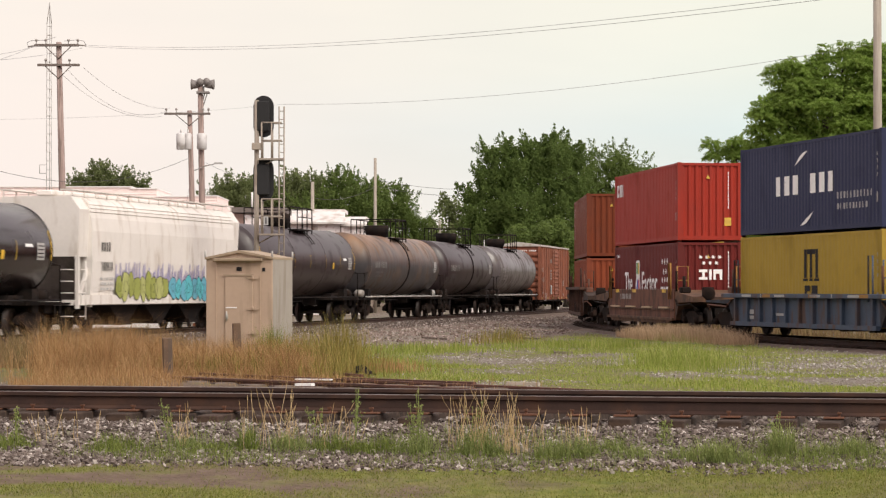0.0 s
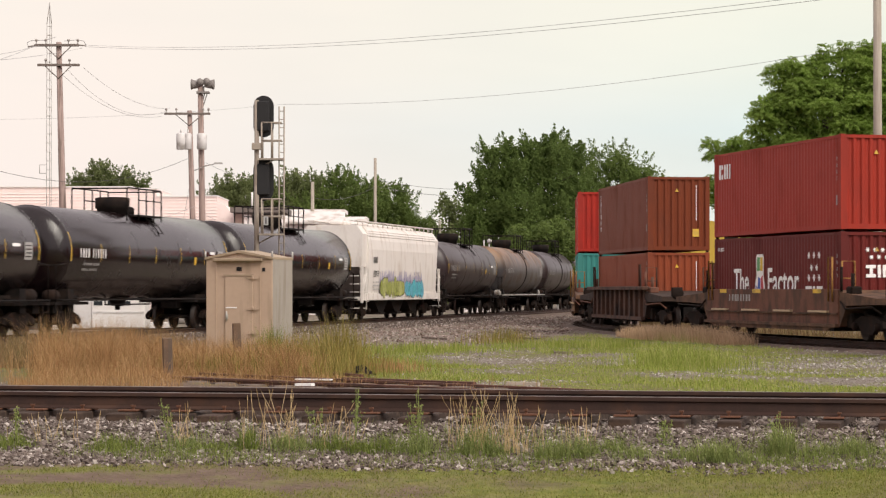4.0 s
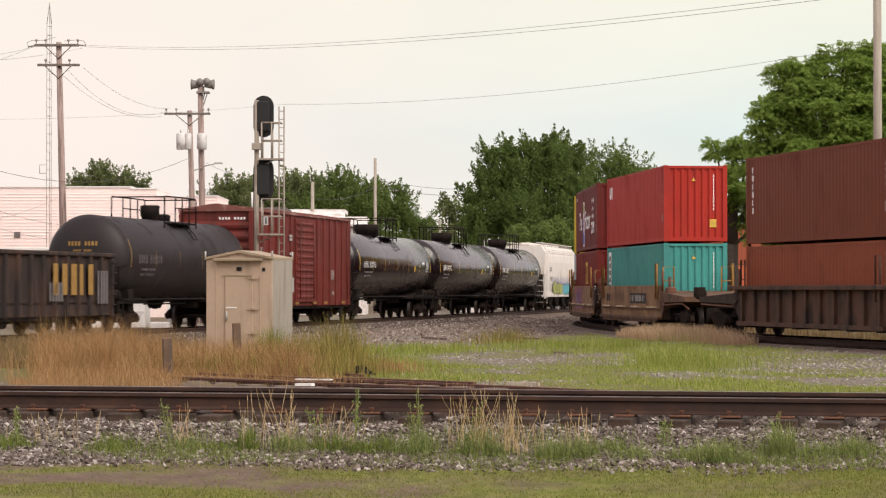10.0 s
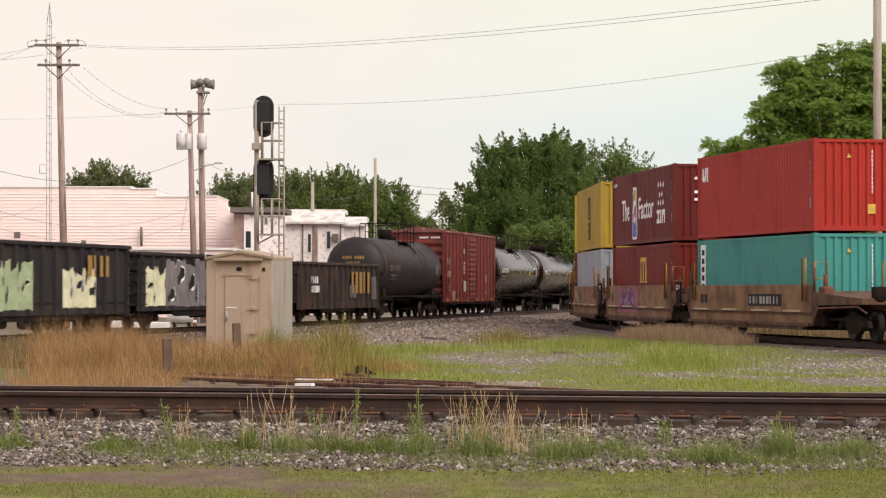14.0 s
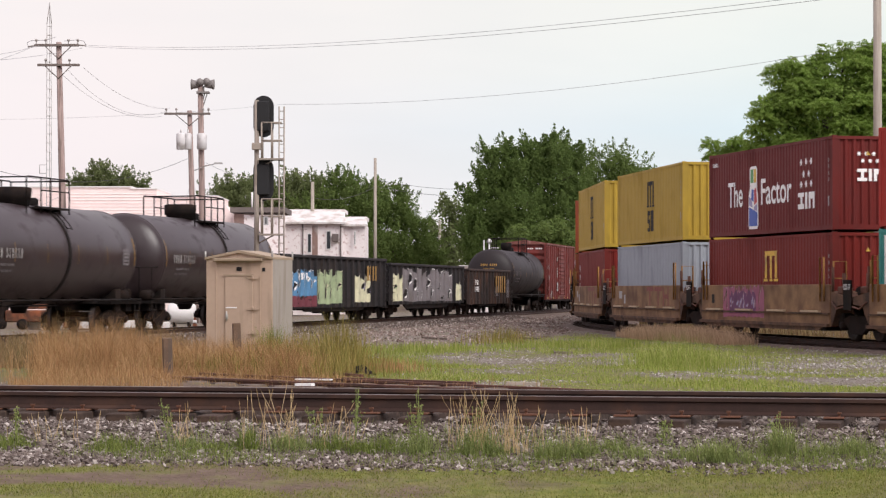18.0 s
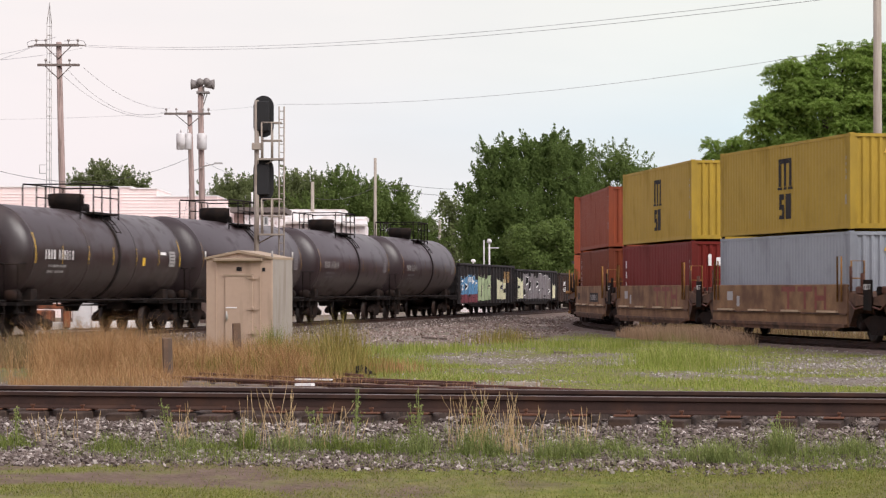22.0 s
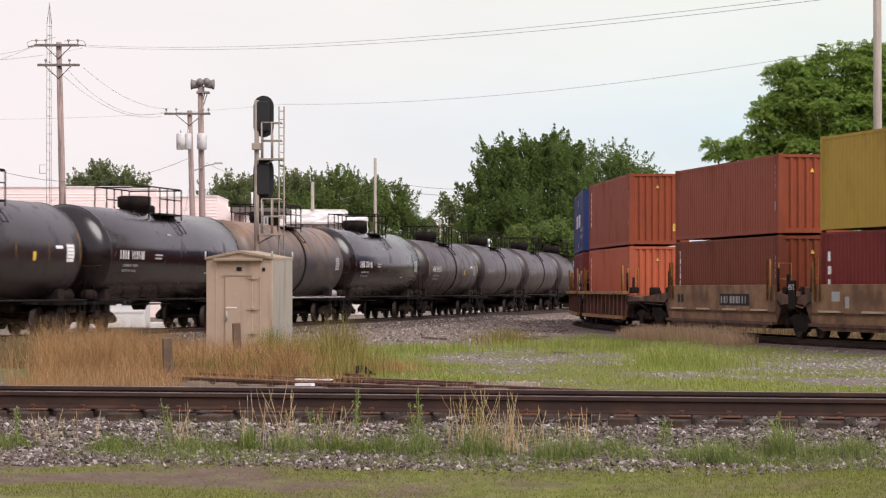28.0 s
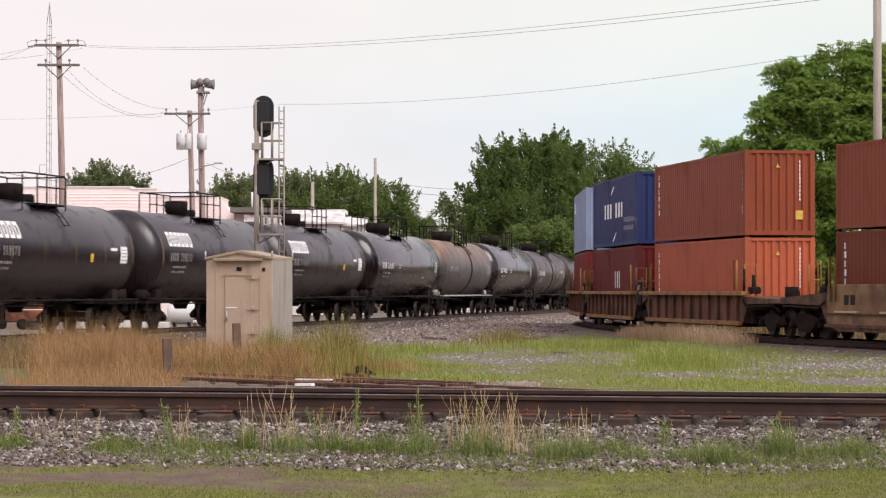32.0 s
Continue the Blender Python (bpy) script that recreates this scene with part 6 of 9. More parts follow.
# walls: front faces -y; the side towards +x is grey
body = part("body", Shape().box(-w, w, -dp, dp, 0.0, h, bevel=0.015), M_CAB, cab)
part("side_panel", Shape().box(w, w + 0.012, -dp + 0.02, dp - 0.02, 0.05, h - 0.02), M_CAB_GREY, body)
roof = Shape().prism([(-w - 0.02, h - 0.03), (-w - 0.02, h + 0.02), (0, h + 0.18), (w + 0.02, h + 0.02), (w + 0.02, h - 0.03), (0, h + 0.12)], -dp - 0.05, dp + 0.03, "y")
part("roof", roof, M_CAB_ROOF, cab)
part("gable", Shape().prism([(-w + 0.01, h - 0.02), (0, h + 0.125), (w - 0.01, h - 0.02)], -dp, dp), M_CAB, cab)
part("drip_edge", Shape().box(-w * 0.72, w * 0.72, -dp - 0.13, -dp - 0.02, h - 0.07, h + 0.0, bevel=0.01), M_CAB_ROOF, cab)
door = part("door", Shape().box(-0.33, 0.33, -dp - 0.025, -dp, 0.2, h - 0.4, bevel=0.008), M_CAB, cab)
part("door_head", Shape().box(-0.36, 0.36, -dp - 0.04, -dp, h - 0.4, h - 0.37), M_CAB_ROOF, door)
for z in (0.7, 1.25, 1.95):
    hg = Shape().box(0.2, 0.46, -dp - 0.045, -dp - 0.025, z, z + 0.045).rod((0.34, -dp - 0.05, z - 0.03), (0.34, -dp - 0.05, z + 0.08), 0.018, 6)
    part("hinge", hg, M_CAB, door)
part("handle", Shape().rod((-0.28, -dp - 0.06, 1.0), (-0.28, -dp - 0.06, 1.22), 0.02).box(-0.31, -0.25, -dp - 0.05, -dp - 0.02, 1.05, 1.16), M_GALV, door)
part("door_bar", Shape().box(-0.31, -0.05, -dp - 0.034, -dp - 0.025, 1.29, 1.315), M_WHITE, door)
part("number_plate", Shape().box(-0.06, 0.06, -dp - 0.012, -dp, h - 0.29, h - 0.2), M_DARKMARK, cab)
part("number_plate", Shape().box(0.55, 0.62, -dp - 0.012, -dp, h - 0.3, h - 0.22), M_DARKMARK, cab)
for x in (-0.55, 0.5):
    part("seam", Shape().box(x - 0.012, x + 0.012, -dp - 0.012, -dp, 0.1, h - 0.1), M_CAB, cab)
for sx in (-1, 1):
    part("lifting_eye", Shape().rod((sx * (w + 0.005), -dp - 0.03, h - 0.02), (sx * (w + 0.005), -dp - 0.03, h + 0.16), 0.022).rod((sx * (w + 0.005), dp, h - 0.02), (sx * (w + 0.005), dp, h + 0.16), 0.022), M_GALV, cab)

# ---- signal mast ----
M_SIGNAL = mat("signal_black", (0.008, 0.008, 0.009), 0.6, 0, 0.2, 4.0)
M_MAST = mat("mast_aluminium", (0.36, 0.31, 0.26), 0.55, 0.2, 0.15, 3.0, stain=(0.2, 0.15, 0.11), amount=0.45, stretch=(1, 1, 0.3))
SD = 90.0
sig = thing("signal_mast", "railway signal mast with two black target heads and a ladder", "signal", at=pose(-6.759, SD, -0.25))
ZT = 8.427 + 0.25
part("mast", Shape().rod((0, 0, 0), (0, 0, ZT), 0.095, 14, 0.085), M_MAST, sig)
part("mast_base", Shape().box(-0.3, 0.3, -0.3, 0.3, 0, 0.35, bevel=0.03), M_MAST, sig)


def signal_head(zc, hw, hh):
    s = Shape()
    n = 10
    pts = [(hw * math.cos(a), zc + (hh - hw) + hw * math.sin(a)) for a in np.linspace(0, math.pi, n)] + \
          [(hw * math.cos(a), zc - (hh - hw) + hw * math.sin(a)) for a in np.linspace(math.pi, 2 * math.pi, n)]
    s.prism([(x + 0.24, z) for x, z in pts], 0.12, 0.16)
    hd = part("signal_head", s, M_SIGNAL, sig)
    hb = Shape().box(0.0, 0.46, -0.1, 0.12, zc - hh * 0.72, zc + hh * 0.72, bevel=0.03)
    part("housing", hb, M_SIGNAL, hd)
    for k in (-1, 0, 1):
        hood = Shape().lathe([(0.16, 0.13), (0.45, 0.13), (0.45, 0.11), (0.16, 0.11)], 14, "y", centre=(0.24, 0, zc + k * hh * 0.5))
        part("hood", hood, M_SIGNAL, hd)
    return hd


signal_head(7.852 + 0.25, 0.37, 0.76)
signal_head(5.555 + 0.25, 0.37, 0.78)


def cage(z0, z1, zf):
    """A maintainer's platform with railings, beside the mast."""
    x0, x1 = 0.1, 0.72
    pf = part("platform", Shape().box(x0, x1 + 0.25, -0.32, 0.32, zf - 0.06, zf), M_MAST, sig)
    for x in (0.2, 0.56):
        for y in (-0.3, 0.3):
            part("railing_post", Shape().rod((x, y, zf), (x, y, z1), 0.028), M_MAST, pf)
    for z in (z1, (zf + z1) / 2):
        for y in (-0.3, 0.3):
            part("railing_bar", Shape().rod((0.2, y, z), (x1 + 0.2, y, z), 0.028), M_MAST, pf)
    part("brace", Shape().rod((x1 - 0.1, 0.0, zf - 0.05), (0.05, 0.0, zf - 0.36), 0.03), M_MAST, pf)


cage(0, 7.606 + 0.25, 6.314 + 0.25)
cage(0, 4.837 + 0.25, 3.587 + 0.25)
lad = Shape()
for x in (0.80, 0.98):
    lad.rod((x, 0.2, 0.3), (x, 0.2, 8.222 + 0.25), 0.026)
for z in np.arange(0.5, 8.181 + 0.25, 0.3):
    lad.rod((0.80, 0.2, z), (0.98, 0.2, z), 0.016)
part("ladder", lad, M_MAST, sig)
plate = part("number_plate", Shape().box(0.28, 0.45, -0.36, -0.34, 3.894 + 0.25, 4.202 + 0.25), M_GREYMARK, sig)
part("plate_mark", Shape().box(0.345, 0.385, -0.368, -0.362, 3.935 + 0.25, 4.161 + 0.25), M_DARKMARK, plate)
part("junction_box", Shape().box(-0.16, 0.2, -0.3, -0.1, 6.621 + 0.25, 6.867 + 0.25, bevel=0.02), M_MAST, sig)

# ---- poles and wires ----
M_POLE = mat("weathered_pole", (0.35, 0.26, 0.235), 0.9, 0, 0.15, 1.5, 0.3, 15.0, stain=(0.12, 0.09, 0.075), amount=0.45, stretch=(5, 5, 0.3))
M_POLE_PALE = mat("pale_pole", (0.36, 0.32, 0.27), 0.85, 0, 0.12, 1.5, 0.2, 15.0, stain=(0.26, 0.22, 0.18), amount=0.45, stretch=(5, 5, 0.3))
M_ARM = mat("crossarm_timber", (0.17, 0.14, 0.125), 0.9, 0, 0.15, 2.0)
M_WIRE = mat("wire", (0.28, 0.27, 0.28), 0.7, 0.1, 0.1, 3.0)
M_CABLE = mat("dark_cable", (0.07, 0.062, 0.065), 0.7, 0, 0.1, 3.0)
M_INSUL = mat("insulator", (0.3, 0.27, 0.25), 0.35, 0, 0.1, 3.0)
M_TRANSF = mat("transformer_grey", (0.62, 0.605, 0.6), 0.5, 0, 0.08, 3.0, stain=(0.3, 0.27, 0.24), amount=0.3)


def pole(x, y, z1, r0, r1, label, material=None, lean=0.0):
    p = thing("utility_pole", label, "utility pole", at=pose(x, y, -0.3))
    part("shaft", Shape().rod((-lean, 0, 0), (0, 0, z1 + 0.3), r0, 14, r1), material or M_POLE, p)
    return p


def crossarm(p, z, x0, x1, pins, dy=-0.2, slant=0.0, brace=True):
    a = Shape().box(x0, x1, dy - 0.06, dy + 0.06, z - 0.06, z + 0.06, bevel=0.01)
    arm = part("crossarm", a, M_ARM, p)
    for x in pins:
        i = Shape().rod((x, dy, z + 0.06), (x, dy, z + 0.2), 0.02).lathe([(z + 0.18, 0.05), (z + 0.24, 0.07), (z + 0.3, 0.05)], 10, "z", centre=(x, dy, 0))
        part("insulator", i, M_INSUL, arm)
    if brace:
        b = Shape()
        for sg in (-1, 1):
            xm = sg * min(abs(x0), abs(x1)) * 0.62
            b.rod((xm, dy, z - 0.06), (0, dy + 0.05, z - 0.65), 0.025)
        part("brace", b, M_ARM, arm)
    return arm


def wire(name, a, b, sag, r=0.012, label="thin dark overhead wire between poles", n=14):
    a, b = Vector(a), Vector(b)
    pts = [a.lerp(b, t) - Vector((0, 0, sag * 4 * t * (1 - t))) for t in np.linspace(0, 1, n)]
    return tagged(part(name, Shape().path(pts, r * 0.7, 5), M_CABLE if r > 0.015 else M_WIRE), label, "wire", "overhead wires")


PD = 120.0
p1 = pole(-18.598, PD, 13.538, 0.2, 0.13, "tall weathered timber utility pole with two crossarms", lean=-0.36)
zt = 13.373 + 0.3
crossarm(p1, zt, -1.15, 1.0, (-1.05, -0.6, 0.5, 0.95))
crossarm(p1, 12.415 + 0.3, -1.0, 1.05, (-0.6, 0.55))
part("insulator", Shape().rod((-1.0, -0.2, zt), (-1.45, -0.2, zt - 0.08), 0.04).rod((1.0, -0.2, zt), (1.35, -0.2, zt - 0.02), 0.04), M_INSUL, p1)
part("jumper_wire", Shape().path([(-1.45, -0.2, zt - 0.08), (-1.5, -0.2, zt + 0.12), (-1.3, -0.2, zt + 0.22), (-0.6, -0.2, zt + 0.24), (-0.1, -0.2, zt + 0.4)], 0.014)
     .path([(1.35, -0.2, zt), (1.25, -0.2, zt + 0.2), (0.95, -0.2, zt + 0.26), (0.3, -0.2, zt + 0.2)], 0.014), M_WIRE, p1)

# pole pair with transformers and a warning siren
QD = 135.0
p2 = pole(-13.795, QD, 11.309, 0.19, 0.13, "timber utility pole with transformers", lean=-0.35)
zt = 11.124 + 0.3
crossarm(p2, zt, -1.35, 1.15, (-1.25, -0.7, 0.75, 1.05))
for dx, zc, r in ((-0.42, 252, 0.26), (-0.05, 250, 0.2)):
    tz = 9.585 + 0.3
    part("transformer", Shape().lathe([(tz - 0.42, r * 0.9), (tz - 0.4, r), (tz + 0.4, r), (tz + 0.48, r * 0.7)], 18, "z", centre=(dx, -0.35, 0)).rod((dx, -0.35, tz + 0.45), (dx, -0.35, tz + 0.68), 0.05), M_TRANSF, p2)
p3 = pole(-13.303, QD + 1.0, 12.725, 0.2, 0.15, "timber pole with a rotating warning siren on top", lean=-0.2)
tz = 9.646 + 0.3
part("transformer", Shape().lathe([(tz - 0.42, 0.24), (tz - 0.4, 0.27), (tz + 0.4, 0.27), (tz + 0.46, 0.2)], 18, "z", centre=(0.12, -0.4, 0)), M_TRANSF, p3)
M_SIREN = mat("siren_grey", (0.22, 0.2, 0.19), 0.6, 0.1, 0.15, 4.0)
sz = 12.817 + 0.3
si = Shape()
for sg in (-1, 1):
    si.lathe([(sg * 0.1, 0.16), (sg * 0.35, 0.22), (sg * 0.5, 0.24), (sg * 0.62, 0.3), (sg * 0.64, 0.27), (sg * 0.5, 0.2)], 18, "x", centre=(0.12, 0, sz))
si.lathe([(-0.28, 0.2), (0.28, 0.2)], 12, "y", centre=(0.0, 0, sz + 0.12)).lathe([(-0.26, 0.2), (0.26, 0.2)], 12, "y", centre=(0.36, 0, sz + 0.14))
si.box(-0.2, 0.5, -0.3, 0.3, sz - 0.5, sz - 0.4).rod((0.12, 0, sz - 0.42), (0.12, 0, sz - 0.1), 0.1)
si.rod((0.4, 0, sz - 0.42), (0.05, 0, sz - 1.5), 0.03).rod((0.25, 0, sz - 0.42), (0.05, 0, sz - 1.3), 0.03)
part("siren", si, M_SIREN, p3)
part("lamp_arm", Shape().path([(-0.4, -0.2, 8.046 + 0.3), (0.3, -0.3, 8.323 + 0.3), (1.0, -0.4, 8.477 + 0.3)], 0.03).box(0.8, 1.25, -0.5, -0.3, 8.477 + 0.25, 8.477 + 0.33), M_GALV, p3)

# lattice radio mast
TD = 160.0
tw = thing("radio_mast", "slender steel lattice radio mast", "mast", at=pose(-25.398, TD, -0.3))
tl = Shape()
for x, y in ((-0.15, -0.1), (0.15, -0.1), (0, 0.16)):
    tl.rod((x, y, 0), (x, y, 19.0), 0.022, 6)
    tl.rod((x, y, 19.0), (0, 0.0, 20.4), 0.022, 6)
part("leg", tl, M_GALV, tw)
tr_ = Shape()
for z in np.arange(0.3, 19.0, 0.58):
    tr_.rod((-0.15, -0.1, z), (0.15, -0.1, z), 0.02, 5).rod((-0.15, -0.1, z), (0, 0.16, z), 0.014, 5).rod((0.15, -0.1, z), (0, 0.16, z), 0.014, 5)
part("rung", tr_, M_GALV, tw)
part("bracket", Shape().rod((-0.15, -0.1, 9.905), (-0.6, -0.1, 9.905), 0.025).rod((-0.6, -0.1, 9.905), (-0.6, -0.1, 9.358), 0.025).rod((-0.6, -0.1, 9.358), (-0.15, -0.1, 9.358), 0.025), M_GALV, tw)

pole(16.122, 92.0, 14.5, 0.17, 0.15, "tall pale timber utility pole", M_POLE_PALE)
pole(-5.189, 190.0, 11.643, 0.13, 0.11, "pale timber pole behind the houses", M_POLE_PALE)
pole(-9.463, 180.0, 9.389, 0.15, 0.12, "grey timber pole by the white house", M_POLE_PALE)
pole(-0.314, 230.0, 8.003, 0.13, 0.11, "grey timber pole among the trees", M_POLE_PALE)

wire("power_line", (-17.314, 120, 13.319), (9.367, 60, 8.602), 0.55, 0.010)
wire("power_line", (-17.569, 121, 13.5), (8.131, 58, 8.367), 0.5, 0.009)
wire("power_line", (-17.424, 120, 13.264), (-13.764, 70, 7.954), 0.1, 0.010)
wire("power_line", (-19.991, 120, 13.264), (-15.73, 80, 8.631), 0.1, 0.012)
wire("power_line", (-19.499, 120, 13.401), (-15.73, 80, 8.996), 0.1, 0.012)
wire("cable", (-17.396, 120, 12.305), (-14.87, 135, 11.401), 0.5, 0.012)
wire("cable", (-18.134, 120, 12.168), (-15.116, 135, 11.247), 0.9, 0.012)
wire("cable", (-18.407, 120, 11.949), (-15.3, 135, 11.001), 0.7, 0.012)
wire("power_line", (15.996, 92, 10.679), (-8.402, 130, 11.273), 0.6, 0.011)
wire("power_line", (-8.402, 130, 11.273), (-26.891, 140, 11.159), 0.2, 0.008)
wire("cable", (-13.887, 135, 8.692), (-21.129, 110, 7.271), 1.1, 0.016)
wire("cable", (-12.999, 136, 8.528), (-11.06, 150, 8.221), 0.2, 0.014)
wire("cable", (-5.189, 190, 9.998), (3.455, 230, 10.937), 0.3, 0.022)
wire("cable", (-5.189, 190, 9.478), (3.455, 230, 10.308), 0.3, 0.028)
wire("cable", (-5.189, 190, 9.478), (-9.463, 180, 8.241), 0.5, 0.022)
wire("cable", (-18.285, 121, 6.326), (-21.129, 110, 4.514), 0.3, 0.012)
wire("cable", (-13.388, 134, 6.075), (-21.129, 110, 5.591), 1.2, 0.014)
wire("cable", (-13.235, 134, 5.465), (-21.129, 110, 4.765), 1.2, 0.014)
wire("service_drop", (-13.479, 134, 8.517), (-15.908, 150, 4.736), 0.2, 0.012)
wire("service_drop", (-13.272, 135, 5.893), (-13.668, 165, 5.805), 0.2, 0.014)

# ---- buildings behind the left track ----
M_SIDING = mat("white_siding", (0.86, 0.72, 0.685), 0.65, 0, 0.04, 0.6, stain=(0.78, 0.64, 0.6), amount=0.25, stretch=(1, 1, 2.0))
M_SIDING_DARK = mat("siding_shadow_line", (0.83, 0.69, 0.655), 0.8, 0, 0.1, 1.0)
M_BRICKWALL = mat("painted_brick", (0.26, 0.17, 0.145), 0.85, 0, 0.2, 2.0, 0.3, 14.0, stain=(0.6, 0.56, 0.53), amount=0.35, stain_scale=1.2)
M_OLD_WHITE = mat("peeling_white_paint", (0.8, 0.74, 0.73), 0.8, 0, 0.06, 1.5, 0.2, 12.0, stain=(0.36, 0.2, 0.18), amount=0.22, stain_scale=4.5)
M_ROOF_WHITE = mat("white_roof_coating", (0.68, 0.65, 0.63), 0.7, 0, 0.1, 1.0, stain=(0.42, 0.36, 0.32), amount=0.45, stain_scale=1.5)
M_ROOF_DARK = mat("dark_roof_edge", (0.14, 0.115, 0.105), 0.85, 0, 0.2, 2.0)
M_GLASS = mat("window_glass", (0.03, 0.035, 0.04), 0.08, 0, 0.1, 1.0)
M_TRIM = mat("white_trim", (0.76, 0.74, 0.72), 0.6, 0, 0.05, 2.0)

BD = 172.0
shop = thing("white_building", "long two-storey building with white lap siding and a stepped parapet", "building", at=pose(0, BD, -0.25))
steps = [(-42.0, -21.607, 8.728 + 0.25), (-21.607, -19.846, 8.61 + 0.25), (-19.846, -17.576, 8.062 + 0.25), (-17.576, -15.658, 8.101 + 0.25)]
for x0, x1, z in steps[1:]:
    part("wall", Shape().box(x0 + 0.002, x1, 0, 9, 0, z - 0.08), M_SIDING, shop)
shop_wall = part("wall", Shape().box(steps[0][0], steps[0][1], 0, 9, 0, steps[0][2] - 0.08), M_SIDING, shop)
slope_ = [(-15.658, 0), (-14.405, 0), (-14.405, 6.847), (-15.109, 7.552 + 0.1), (-15.658, 7.631 + 0.25)]
part("gable_wall", Shape().prism(slope_, 0.002, 9), M_SIDING, shop)
for k in range(38):
    z = 0.3 + k * 0.22
    xe = max([x1 for x0, x1, zz in steps if zz > z + 0.25] or [-42])
    if z < 5.4:
        xe = -14.444
    lap = Shape().prism([(-0.03, z), (-0.03, z + 0.02), (0, z + 0.06), (0, z)], -42, xe, "x")
    part("siding_board", lap, M_SIDING_DARK, shop_wall)
cap = Shape()
for x0, x1, z in steps:
    cap.box(x0 - 0.05, x1 + 0.05, -0.1, 9.05, z - 0.08, z, )
part("coping", cap, M_TRIM, shop)
part("wall_vent", Shape().box(-29.71, -29.28, -0.06, 0, 5.398, 5.829), M_ROOF_DARK, shop)
part("flue", Shape().rod((-20.864, -0.3, 4.811), (-20.864, -0.3, 6.142), 0.09, 10), M_ROOF_DARK, shop)

low = thing("low_annex", "low flat-roofed white annex in front of the siding wall", "building", at=pose(0, 160.0, -0.25))
part("wall", Shape().box(-30.732, -13.473, 0, 8, 0, 4.365), M_SIDING, low)
part("roof_edge", Shape().box(-30.732, -13.473, -0.15, 8, 4.365, 4.511), M_TRIM, low)
part("roof_vent", Shape().box(-23.705, -23.086, 1, 2, 4.511, 4.802).box(-23.486, -23.268, 1.1, 1.9, 4.802, 5.021).box(-23.086, -22.612, 1, 2.2, 4.511, 4.802), M_ROOF_DARK, low)

brick = thing("brick_house_end", "narrow house end of worn painted brick with one window", "building", at=pose(0, 168.0, -0.25))
part("wall", Shape().box(-14.146, -12.694, 0, 7, 0, 6.954), M_BRICKWALL, brick)
part("roof", Shape().box(-14.376, -10.667, -0.5, 7, 7.03, 7.375), M_ROOF_DARK, brick)
part("wall_panel", Shape().box(-13.458, -10.667, -0.06, 0, 0, 6.877), M_OLD_WHITE, brick)
wf = part("window", Shape().box(-13.458, -12.885, -0.13, -0.06, 4.505, 5.882), M_TRIM, brick)
part("pane", Shape().box(-13.343, -12.999, -0.15, -0.13, 4.658, 5.768), M_GLASS, wf)
part("chimney_pipe", Shape().rod((-12.999, 1, 7.222), (-12.999, 1, 8.446), 0.07, 8), M_TRIM, brick)

HD = 178.0
house = thing("white_house", "two-part white flat-roofed house with peeling paint", "house", at=pose(0, HD, -0.25))
for i, dy in enumerate((0.0, 0.3)):
    x0, x1 = (-12.315, -7.17) if i == 0 else (-7.17, -5.59)
    z0 = 6.667 if i == 0 else 6.505
    z1 = 7.599 if i == 0 else 7.072
    hw = part("wall", Shape().box(x0, x1, dy, 8, 0, z0), M_OLD_WHITE, house)
    rs = Shape().add([(x0 - 0.25, dy - 0.45, z0 - 0.02), (x1 + 0.2, dy - 0.45, z0 - 0.02), (x1 + 0.05, dy + 2.2, z1), (x0, dy + 2.2, z1)], [(0, 1, 2, 3)])
    rs.box(x0 - 0.25, x1 + 0.2, dy - 0.45, dy - 0.3, z0 - 0.14, z0 - 0.025).box(x0, x1 + 0.05, dy + 2.2, 8, z1 - 0.2, z1 + 0.05)
    rs.add([(x1 + 0.2, dy - 0.45, z0 - 0.02), (x1 + 0.05, dy + 2.2, z1), (x1 + 0.05, dy + 2.2, z0 - 0.02)], [(0, 1, 2)])
    part("roof", rs, M_ROOF_WHITE, house)
for a, b, c, e in ((-8.385, -8.021, 4.681, 6.059), (-6.4, -6.238, 5.005, 6.059)):
    wn_ = part("window", Shape().box(a, b, -0.06, 0.0, c, e), M_TRIM, house)
    part("pane", Shape().box(a + 0.06, b - 0.06, -0.08, -0.06, c + 0.08, e - 0.08), M_GLASS, wn_)
for x in (-10.05, -7.33):
    part("downpipe", Shape().rod((x, -0.08, 0.3), (x, -0.08, 6.6), 0.05, 8), M_ROOF_DARK, house)
wn_ = part("window", Shape().box(-9.72, -9.42, -0.06, 0.0, 4.4, 5.9), M_TRIM, house)
part("pane", Shape().box(-9.67, -9.47, -0.08, -0.06, 4.5, 5.8), M_GLASS, wn_)
part("board", Shape().box(-9.38, -8.98, -0.05, 0.0, 3.0, 6.4), M_BRICKWALL, house)
part("air_conditioner", Shape().box(-7.94, -7.494, -0.4, 0, 5.248, 5.816, bevel=0.03), M_ROOF_DARK, house)

# ---- yard behind the left track, seen under the cars ----
M_ORANGE_M = mat("machine_orange", (0.22, 0.065, 0.022), 0.6, 0, 0.3, 2.5, stain=(0.05, 0.025, 0.015), amount=0.75)
M_TANKWHITE = mat("white_storage_tank", (0.72, 0.7, 0.68), 0.5, 0, 0.06, 2.0)
mach = thing("orange_machine", "orange construction machine with dark wheels", "machine", at=pose(-19.095, 114.0, -0.28))
part("body", Shape().box(-0.9, 1.2, -0.7, 0.7, 0.35, 0.9, bevel=0.06), M_ORANGE_M, mach)
part("engine_cover", Shape().box(-1.6, -0.95, -0.7, 0.7, 0.3, 1.2, bevel=0.08), M_TRUCK, mach)
